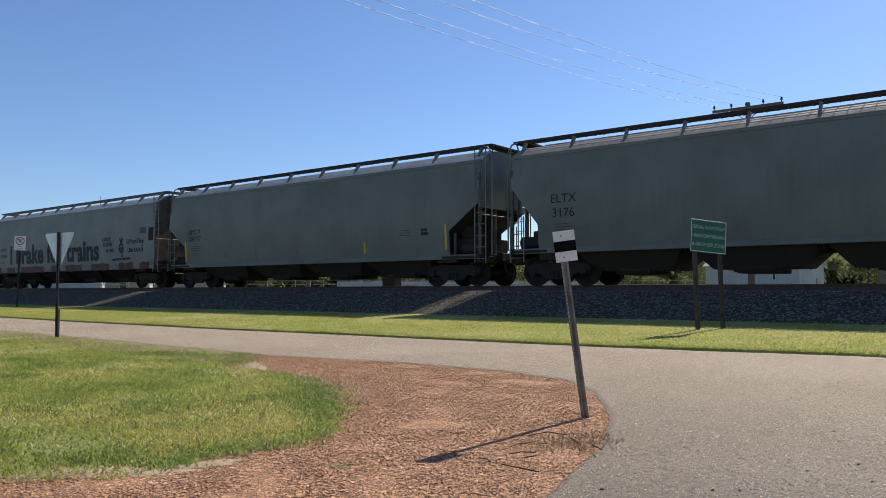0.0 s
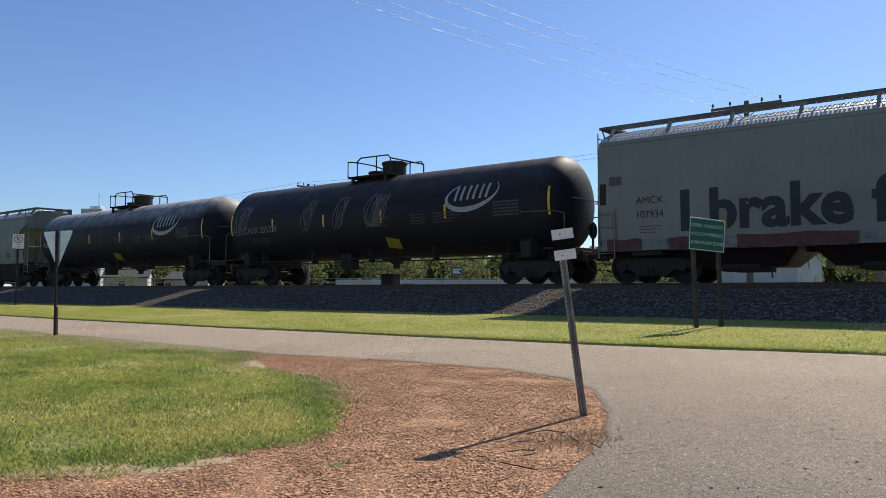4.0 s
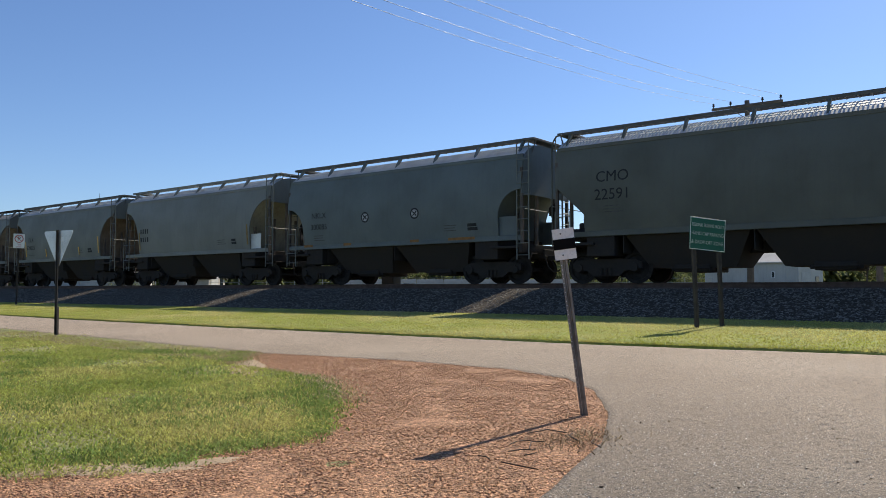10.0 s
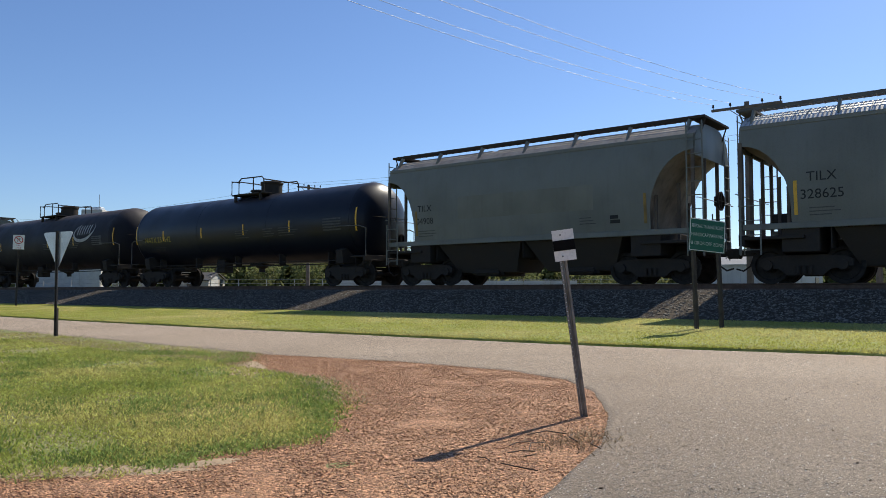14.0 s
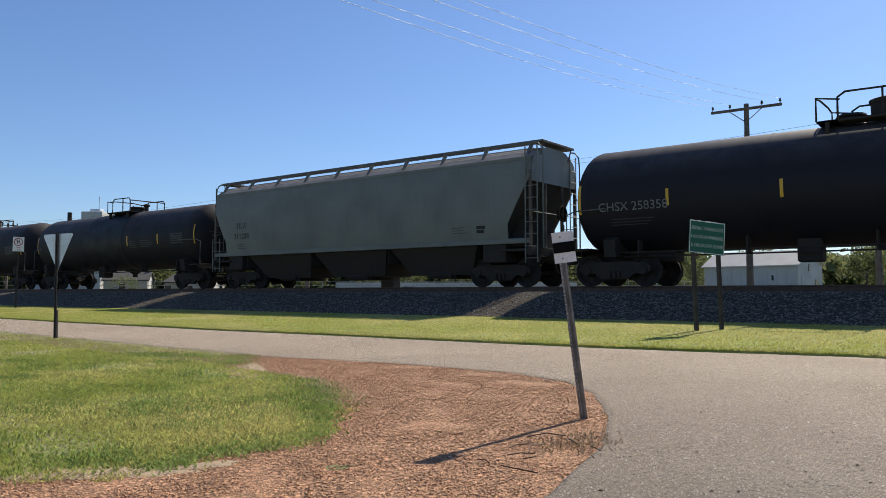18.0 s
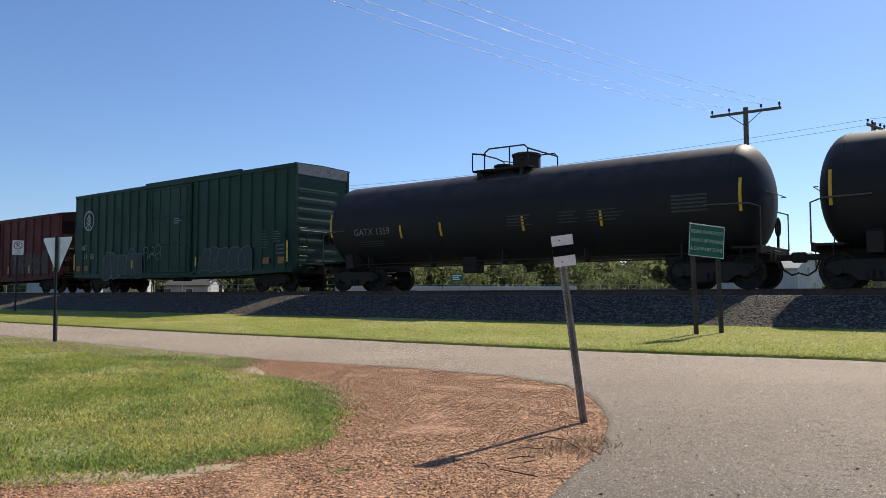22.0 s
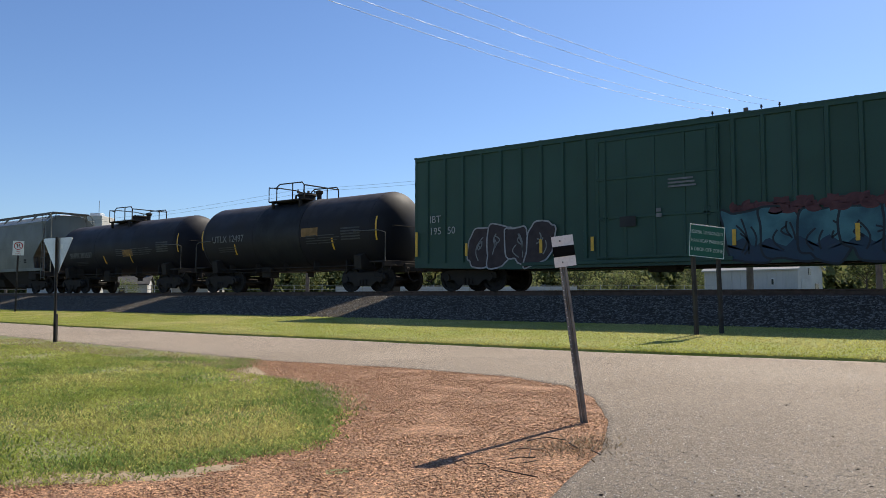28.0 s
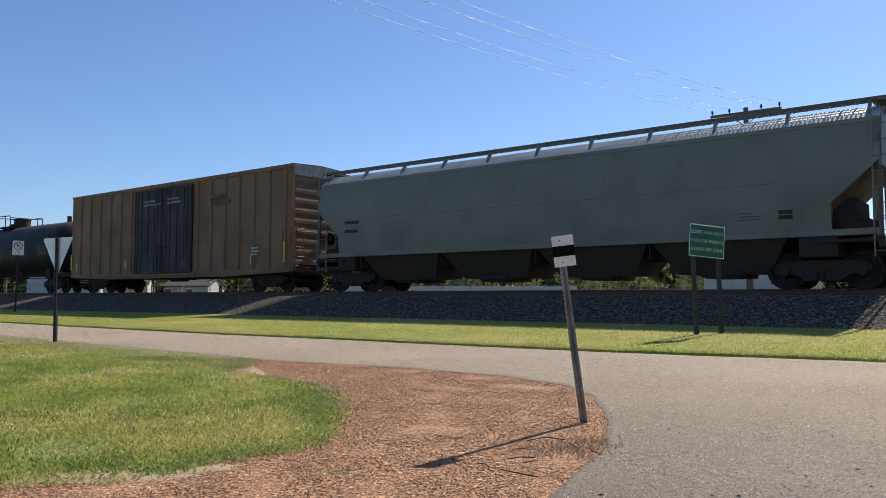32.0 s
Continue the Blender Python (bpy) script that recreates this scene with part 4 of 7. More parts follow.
        for y in (-0.9, 0.9):
            part("walkway_strut", Shape().tube([(s * (h + 0.02), y, crown + 0.05), (s * (h + 0.16), y, crown + 0.46)], 0.022, 5), board, car)
        part("end_deck", Shape().box(min(s * (h - cut_in - 0.3), s * h), max(s * (h - cut_in - 0.3), s * h), -W + 0.01, W - 0.01, deck - 0.1, deck - 0.02, 0.01).box(
            min(s * (h - 0.1), s * (h + 0.05)), max(s * (h - 0.1), s * (h + 0.05)), -W, W, deck - 0.25, deck + 0.03, 0.01), UNDER, car)
        part("body_bolster", Shape().box(s * (half - 2.05) - 0.45, s * (half - 2.05) + 0.45, -W + 0.12, W - 0.12, 0.78, sill - 0.02, 0.02), UNDER, car)
        for y in (-1.46, -0.55, 0.55, 1.46):
            part("end_post", once(("post", eave, paint.name), lambda: Shape().box(-0.045, 0.045, -0.045, 0.045, deck - 0.02, eave - 0.4, 0.008).mesh("end_post", SHADED_GRIMY_PAINT)), None, car, at=pose(s * (h - 0.02), y, 0))
        for x, y in ((h - 0.75, -0.6), (h - 0.75, 0.6), (h - 1.15, -1.3), (h - 1.15, 1.3)):
            ztop = zt - (h - 0.03 - x) / (inner) * (zt - sill)
            if ztop > deck + 0.2:
                part("slope_brace", Shape().box(s * x - 0.04, s * x + 0.04, y - 0.04, y + 0.04, deck - 0.02, ztop), SHADED_GRIMY_PAINT, car)
        # side ladder on one corner, end ladder on the other
        side = -1 if s > 0 else 1
        part("ladder", ladder_mesh(eave - 0.75 + 0.35, 0.44), None, car, "pale steel ladder", at=pose(s * (h + 0.05), side * (W - 0.02), 0.75, 0, 0, 0 if side < 0 else 180))
        part("end_ladder", ladder_mesh(eave - 0.75 + 0.35, 0.42), None, car, at=pose(s * (h + 0.06), -side * 1.2, 0.75, 0, 0, 90 if s > 0 else -90))
        part("ladder", ladder_mesh(1.45, 0.5), None, car, at=pose(s * (h - 0.28), -side * (W + 0.06), 0.72, 0, 0, 0 if side > 0 else 180))
        rail_s = Shape().tube([(s * (h + 0.08), -1.5, 2.35), (s * (h + 0.13), -1.5, 2.35), (s * (h + 0.13), 1.5, 2.35), (s * (h + 0.08), 1.5, 2.35)], 0.014, 5)
        part("handrail", rail_s, HOPPER_LIGHT, car)
        for y in (-1.22, 1.22) if gear else ():
            part("end_stanchion", Shape().tube([(s * (h - 0.05), y, crown + 0.44), (s * (h + 0.14), y, crown + 0.40), (s * (h + 0.27), y, crown + 0.22), (s * (h + 0.30), y, crown - 0.1), (s * (h + 0.30), y, deck)], 0.028, 6), paint, car, smooth=40)
        if gear:
            x0, x1 = sorted((s * (h - cut_in - 0.25), s * (h - 0.5)))
            part("brake_gear_box", Shape().box(x0, x1, -1.0, 1.0, deck, deck + 0.62, 0.04).box((x0 + x1) / 2 - 0.25, (x0 + x1) / 2 + 0.3, -0.9, 0.9, deck + 0.6, deck + 1.05, 0.04), UNDER, car)
            part("air_reservoir", Shape().turned([(-0.42, 0.02), (-0.38, 0.2), (0.38, 0.2), (0.42, 0.02)], "x", 14, (s * (h - 0.55), -1.05, deck + 0.24)), UNDER, car, smooth=35)
    part("brake_wheel", Shape().turned([(-0.02, 0.24), (0.02, 0.24), (0.02, 0.28), (-0.02, 0.28)], "x", 20, (h + 0.16, 0.3, 2.4)).box(h + 0.14, h + 0.18, 0.06, 0.54, 2.385, 2.415).box(
        h + 0.14, h + 0.18, 0.285, 0.315, 2.16, 2.64).box(h - 0.02, h + 0.16, 0.2, 0.4, 2.25, 2.55, 0.03), UNDER, car)
    part("brake_cylinder", Shape().turned([(-0.3, 0.02), (-0.3, 0.16), (0.25, 0.16), (0.32, 0.08), (0.32, 0.02)], "x", 14, (-h + 0.85, -0.45, sill + 0.2)), UNDER, car)
    # hoppers below
    part("centre_sill", Shape().box(-half + 0.5, half - 0.5, -0.3, 0.3, 0.82, 1.12, 0.02), UNDER, car)
    span = 2 * (h - 2.1)
    bw = span / bays
    for i in range(bays):
        x = -span / 2 + bw * (i + 0.5)
        a, b, z1, z0 = bw / 2 - 0.02, bw * (0.27 if bw < 2.6 else 0.33), sill - 0.02, 0.42
        v = [(x - a, -W + low_in + 0.06, z1), (x + a, -W + low_in + 0.06, z1), (x + a, W - low_in - 0.06, z1), (x - a, W - low_in - 0.06, z1), (x - b, -0.75, z0), (x + b, -0.75, z0), (x + b, 0.75, z0), (x - b, 0.75, z0)]
        bay = part("hopper_bay", Shape().add(v, [(0, 1, 5, 4), (1, 2, 6, 5), (2, 3, 7, 6), (3, 0, 4, 7), (4, 5, 6, 7), (3, 2, 1, 0)]), bay_paint or GRIME_AND_SHADE, car)
        gate = Shape().box(-0.5, 0.5, -0.85, 0.85, 0.30, 0.52, 0.03).box(-0.62, 0.62, -0.72, -0.66, 0.33, 0.42, 0.01).tube([(-0.55, -0.9, 0.40), (0.55, -0.9, 0.40)], 0.03, 6)
        part("outlet_gate", once("gate", lambda: gate.mesh("outlet_gate", UNDER)), None, bay, at=pose(x, 0, 0))
        part("bay_rib", Shape().prism([(x - a, sill - 0.02), (x - a + 0.03, sill - 0.02), (x - a + 0.03, 0.85), (x - a, 0.85)], "y", -W + low_in + 0.08, -W + 0.9), UNDER, bay)
    for s in (-1, 1):
        add_truck(car, s * (half - 2.05))
    add_couplers(car, half)
    yy = -W - 0.026
    if marks:
        for i, row in enumerate(marks):
            words(car, row, mark_x, mark_z[i], yy, mark_size, STENCIL_BLACK, thick=0.002, bold=0.0)
        bars(car, mark_x + 0.1, mark_z[1] - 0.42, yy, 0.8, 0.26, 3, STENCIL_GREY, fill=0.3)
    if data:
        bars(car, h - cut_in - 1.0, 1.88, yy, 0.42, 0.26, 2, STENCIL_BLACK, fill=0.8)
        bars(car, h - cut_in - 1.9, 1.88, yy, 0.6, 0.26, 3, STENCIL_GREY, fill=0.3)
    if mids is None:
        mids = (-0.30, 0.035, 0.38) if L < 14 else (-0.62, -0.2, 0.2, 0.6)
    for q in mids:
        reflector(car, q * h, yy - 0.010, sill + 0.38, 0.42 if L < 14 else 0.3, tall_mat or REFLECTOR_DULL, w=0.075)
    for s in (-1, 1) if tall else ():
        reflector(car, s * (h - cut_in - 0.12), yy - 0.014, sill + 0.64, 0.86, tall_mat or (REFLECTOR_DULL if L < 14 else REFLECTOR), w=0.085)
    return car, h, yy


def wrap_mesh(name, shape, R, zc, material):
    """Bends flat work (x, z over the middle line) onto the near side of a tank of radius R."""
    v = []
    for x, _, z in shape.v:
        a = z / R
        v.append((x, -(R + 0.008) * math.cos(a), zc + (R + 0.008) * math.sin(a)))
    s = Shape()
    s.v, s.f = v, shape.f
    return s.mesh(name, material)


def wrap_text(text, height, material, x, z, R, zc, **more):
    me = lettering(text, height, material, **more).copy()
    for vert in me.vertices:
        a = (vert.co.z + z) / R
        d = R + 0.010 - vert.co.y
        vert.co = (vert.co.x + x, -d * math.cos(a), zc + d * math.sin(a))
    return me


def ribbon(points, width):
    """A flat band of varying width through (x, z) points."""
    s = Shape()
    v, f = [], []
    dense = [points[0]]
    for p, q in zip(points, points[1:]):
        m = max(1, int(math.hypot(q[0] - p[0], q[1] - p[1]) / 0.12)) if abs(q[1] - p[1]) > 0.1 else 1
        dense += [(p[0] + (q[0] - p[0]) * k / m, p[1] + (q[1] - p[1]) * k / m) for k in range(1, m + 1)]
    points = dense
    n = len(points)
    for i, (x, z) in enumerate(points):
        a, b = points[max(0, i - 1)], points[min(n - 1, i + 1)]
        d = math.hypot(b[0] - a[0], b[1] - a[1]) or 1
        nx, nz = -(b[1] - a[1]) / d, (b[0] - a[0]) / d
        w = width(i / (n - 1)) / 2
        v += [(x - nx * w, 0, z - nz * w), (x + nx * w, 0, z + nz * w)]
        if i:
            f.append((2 * i - 2, 2 * i, 2 * i + 1, 2 * i - 1))
    return s.add(v, f)


def oval_mark(car, x, z, R, zc, size=1.0):
    """A company's mark drawn as plain shapes: an oval swoosh round three upright bars."""
    pts = [(x + size * 0.95 * math.cos(a) - 0.0, z + size * 0.45 * math.sin(a) + 0.14 * size * math.cos(a)) for a in np.linspace(radians(120), radians(385), 40)]
    part("oval_mark", wrap_mesh("oval_mark", ribbon(pts, lambda t: size * (0.03 + 0.13 * math.sin(math.pi * min(1, t * 1.05)) ** 1.5)), R, zc, LOGO_WHITE), None, car, "white oval swoosh")
    for k in range(6):
        bx = x + ((k // 2 - 1) * 0.46 + (k % 2 - 0.5) * 0.22) * size
        bar = ribbon([(bx - 0.05 * size, z - 0.20 * size + 0.01 * k), (bx + 0.05 * size, z + 0.26 * size + 0.01 * k)], lambda t: 0.085 * size)
        part("mark_bar", wrap_mesh("mark_bar", bar, R, zc, LOGO_WHITE), None, car)


def tank(start, end, paint, label, R=1.59, top=4.17, marks="", mark_mat=None, mark_z=-0.3, mark_x=-6.1, panel_x=6.35, panel_z=-0.15, logo=False, band=None, rail_x=-0.12, dome="drum", strips=(-5.05, -2.05, 0.95, 3.9), strip_z=-0.10, placard=None, placard_z=-1.2, placard_mat=None, mark_h=0.26, hot=False):
    """A tank wagon between the coupling points start and end."""
    L = end - start
    half = L / 2
    h = half - 0.6
    zc = top - R
    car = thing("tank_car", pose((start + end) / 2, TRACK_Y, RAIL), label, "freight car", "cars of the train")
    CARS.append(car)
    head = R * 0.5
    prof = [(-h + head * (1 - math.sin(a)), max(0.002, R * math.cos(a))) for a in np.linspace(math.pi / 2, 0, 12)]
    prof += [(-x, r) for x, r in prof[::-1]]
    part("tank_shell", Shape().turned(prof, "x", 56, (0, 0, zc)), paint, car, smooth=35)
    for x in (-h + head, h - head, -(h - head) / 3, (h - head) / 3):
        part("weld_seam", Shape().turned([(x - 0.025, R - 0.01), (x - 0.02, R + 0.006), (x + 0.02, R + 0.006), (x + 0.025, R - 0.01)], "x", 48, (0, 0, zc)), paint, car, smooth=35)
    if band:
        part("jacket_band", Shape().turned([(band[0] - 0.02, R - 0.01), (band[0], R + 0.02), (band[1], R + 0.02), (band[1] + 0.02, R - 0.01)], "x", 56, (0, 0, zc)), TANK_BAND, car, "lighter patched band", smooth=35)
    # underframe, bolsters and ends
    for s in (-1, 1):
        part("stub_sill", Shape().box(min(s * (half - 0.55), s * (half - 3.6)), max(s * (half - 0.55), s * (half - 3.6)), -0.33, 0.33, 0.72, 1.05, 0.02), UNDER, car)
        part("saddle", Shape().prism([(-1.35, 0.85), (1.35, 0.85), (1.42, 1.35), (1.1, 1.45), (0.7, zc - R * 0.9), (-0.7, zc - R * 0.9), (-1.1, 1.45), (-1.42, 1.35)], "x", s * (half - 2.0) - 0.18, s * (half - 2.0) + 0.18), UNDER, car)
        x0, x1 = sorted((s * (half - 0.62), s * (half - 1.35)))
        part("end_platform", Shape().box(x0, x1, -1.45, 1.45, 1.06, 1.12, 0.01).box(s * (half - 0.64) - 0.04, s * (half - 0.64) + 0.04, -1.45, 1.45, 0.92, 1.14, 0.01), UNDER, car)
        xe = s * (half - 0.60)
        part("end_railing", Shape().tube([(xe, -1.4, 1.1), (xe, -1.4, 2.15), (s * (h - 0.3), -1.46, 2.25), (s * (h - 1.4), -R - 0.1, 2.25), (s * (h - 1.4), -R + 0.04, 2.25)], 0.022, 6), WALKWAY, car)
        part("end_railing", Shape().tube(
            [(xe, 1.4, 1.1), (xe, 1.4, 2.15), (s * (h - 0.3), 1.46, 2.25), (s * (h - 1.4), R + 0.1, 2.25)], 0.022, 6), WALKWAY, car)
        part("sill_step", Shape().tube([(xe - s * 0.1, -1.42, 1.08), (xe - s * 0.1, -1.42, 0.5), (xe - s * 0.5, -1.42, 0.5), (xe - s * 0.5, -1.42, 1.08)], 0.018, 5), UNDER, car)
        part("grab_iron", Shape().tube([(s * (h - 0.1), -0.9, zc + 0.1), (s * (h + 0.02), -0.9, zc + 0.1), (s * (h + 0.08), 0.9, zc + 0.1), (s * (h - 0.05), 0.9, zc + 0.1)], 0.014, 5), UNDER, car)
        add_truck(car, s * (half - 2.0))
    part("brake_wheel", Shape().turned([(-0.02, 0.24), (0.02, 0.24), (0.02, 0.28), (-0.02, 0.28)], "x", 18, (half - 0.72, 0.75, 1.75)).box(half - 0.74, half - 0.70, 0.52, 0.98, 1.735, 1.765).box(half - 0.75, half - 0.69, 0.72, 0.78, 1.1, 2.0), UNDER, car)
    part("brake_pipe", Shape().tube([(-half + 2.2, -0.9, 0.86), (half - 2.2, -0.9, 0.86)], 0.025, 6).tube([(-half + 2.2, -1.15, 0.98), (half - 2.2, -1.15, 0.98)], 0.02, 6), UNDER, car)
    for k in range(5):
        part("pipe_hanger", Shape().box(-half + 2.8 + k * (L - 5.6) / 4 - 0.02, -half + 2.8 + k * (L - 5.6) / 4 + 0.02, -1.17, -0.85, 0.84, max(1.1, zc - math.sqrt(max(0.01, R * R - 0.81))) + 0.06), UNDER, car)
    part("bottom_outlet", Shape().turned([(0.62, 0.02), (0.62, 0.13), (0.78, 0.13), (0.84, 0.26), (top - 2 * R + 0.05, 0.30), (top - 2 * R + 0.05, 0.02)], "z", 14, (0.35, 0, 0)).box(-0.1, 0.8, -0.35, 0.35, 0.92, 1.02, 0.02), UNDER, car)
    part("valve_box", Shape().box(-1.9, -1.3, -0.8, -0.3, 0.6, 1.3, 0.04), UNDER, car)
    # the platform, its railing and fittings on top
    px0, px1 = rail_x - 1.2, rail_x + 1.0
    part("top_platform", Shape().box(px0, px1, -1.0, -0.45, top - 0.06, top, 0.01).box(px0, px1, 0.45, 1.0, top - 0.06, top, 0.01).box(px0, px0 + 0.5, -1.0, 1.0, top - 0.06, top, 0.01).box(
        px0 + 0.2, px0 + 0.3, -1.0, -0.9, top - 0.35, top).box(px1 - 0.3, px1 - 0.2, -1.0, -0.9, top - 0.35, top), UNDER, car)
    rr = Shape()
    hh = 0.68
    for y in (-0.98, 0.98):
        rr.tube([(px0 + 0.5, y, top), (px0 + 0.5, y, top + hh - 0.12), (px0 + 0.68, y, top + hh), (px1 - 0.12, y, top + hh - 0.02), (px1, y, top + hh - 0.14), (px1, y, top)], 0.028, 6)
        rr.tube([(rail_x + 0.3, y, top), (rail_x + 0.3, y, top + hh)], 0.025, 6)
        rr.tube([(px0, y, top), (px0, y, top + 0.6), (px0 + 0.55, y, top + 0.5)], 0.026, 6)
    rr.tube([(px1, -0.98, top + hh - 0.14), (px1, 0.98, top + hh - 0.14)], 0.028, 6)
    rr.tube([(px0, -0.98, top + 0.58), (px0, -0.5, top + 0.64), (px0, 0.5, top + 0.64), (px0, 0.98, top + 0.58)], 0.026, 6)
    part("platform_railing", rr, UNDER, car, "bent pipe railing", smooth=40)
    if dome == "drum":
        part("valve_housing", Shape().turned([(top - 0.12, 0.01), (top - 0.12, 0.46), (top + 0.42, 0.46), (top + 0.46, 0.50), (top + 0.53, 0.50), (top + 0.57, 0.40), (top + 0.57, 0.01)], "z", 22, (rail_x + 0.35, 0, 0)), UNDER, car, smooth=35)
        part("manway_cover", Shape().turned([(top - 0.1, 0.01), (top - 0.1, 0.32), (top + 0.16, 0.32), (top + 0.20, 0.38), (top + 0.26, 0.34), (top + 0.28, 0.01)], "z", 18, (rail_x - 0.55, 0, 0)), UNDER, car, smooth=35)
    else:
        part("manway_cover", Shape().turned([(top - 0.1, 0.01), (top - 0.1, 0.36), (top + 0.20, 0.36), (top + 0.24, 0.42), (top + 0.30, 0.38), (top + 0.34, 0.01)], "z", 18, (rail_x + 0.1, 0, 0)), UNDER, car, smooth=35)
        part("safety_valve", Shape().turned([(top - 0.1, 0.01), (top - 0.1, 0.10), (top + 0.28, 0.10), (top + 0.32, 0.17), (top + 0.40, 0.17), (top + 0.46, 0.01)], "z", 12, (rail_x + 0.75, 0.1, 0)), UNDER, car, smooth=35)
        part("vent_pipe", Shape().tube([(rail_x - 0.6, 0, top - 0.1), (rail_x - 0.6, 0, top + 0.3), (rail_x - 0.35, 0, top + 0.36)], 0.05, 8), UNDER, car)
    part("side_ladder", ladder_mesh(1.9, 0.42), None, car, at=pose(rail_x - 0.9, -R - 0.13, zc - 1.45)) if hot else None
    # paintwork
    for x in strips:
        st = ribbon([(x, strip_z - 0.25), (x, strip_z + 0.22)], lambda t: 0.085)
        part("reflector", wrap_mesh("reflector", st, R, zc, REFLECTOR), None, car)
    for s in (-1, 1):
        xh = s * (h - head * 0.62)
        rh = R * 0.93
        st = ribbon([(xh, -0.45), (xh, 0.0), (xh, 0.45)], lambda t: 0.085)
        part("reflector", wrap_mesh("reflector", st, rh + 0.01, zc, REFLECTOR), None, car)
    if marks:
        part("lettering", wrap_text(marks, mark_h, mark_mat or STENCIL_WHITE, mark_x, mark_z, R, zc), None, car, "white stencilled running number")
        fine = Shape()
        for k in range(3):
            fine.add(*(lambda q: (q.v, q.f))(ribbon([(mark_x - 0.7, mark_z - 0.36 - 0.09 * k), (mark_x + 0.6 - 0.1 * k, mark_z - 0.36 - 0.09 * k)], lambda t: 0.035)))
        tagged(part("small_print", wrap_mesh("small_print", fine, R, zc, STENCIL_DIM), None, car), kind="stuff")
    fine = Shape()
    for k, (bx, bw) in enumerate(((h * 0.05, 0.9), (h * 0.28, 0.7), (h * 0.40, 1.2))):
        for j in range(4):
            q = ribbon([(bx, -0.15 - 0.10 * j), (bx + bw * (1 - 0.12 * ((j + k) % 3)), -0.15 - 0.10 * j)], lambda t: 0.035)
            fine.add(q.v, q.f)
    tagged(part("small_print", wrap_mesh("small_print", fine, R, zc, STENCIL_DIM), None, car), kind="stuff")
    fine = Shape()
    for j in range(5):
        q = ribbon([(panel_x - 0.5, panel_z + 0.21 - 0.105 * j), (panel_x + 0.5, panel_z + 0.21 - 0.105 * j)], lambda t: 0.06)
        fine.add(q.v, q.f)
    tagged(part("data_panel", wrap_mesh("data_panel", fine, R, zc, STENCIL_DIM), None, car), kind="stuff")
    if placard:
        if placard_mat is OCHRE:
            q = ribbon([(placard + 0.25, placard_z - 0.17), (placard + 0.25, placard_z), (placard + 0.25, placard_z + 0.17)], lambda t: 0.95)
        else:
            q = ribbon([(placard, placard_z - 0.24), (placard + 0.10, placard_z + 0.24)], lambda t: 0.62)
        part("placard", wrap_mesh("placard", q, R, zc, placard_mat or PLACARD_YELLOW), None, car, "yellow placard")
    if logo:
        oval_mark(car, 5.0, 0.42, R, zc, 1.1)
    add_couplers(car, half)
    return car, h, R, zc


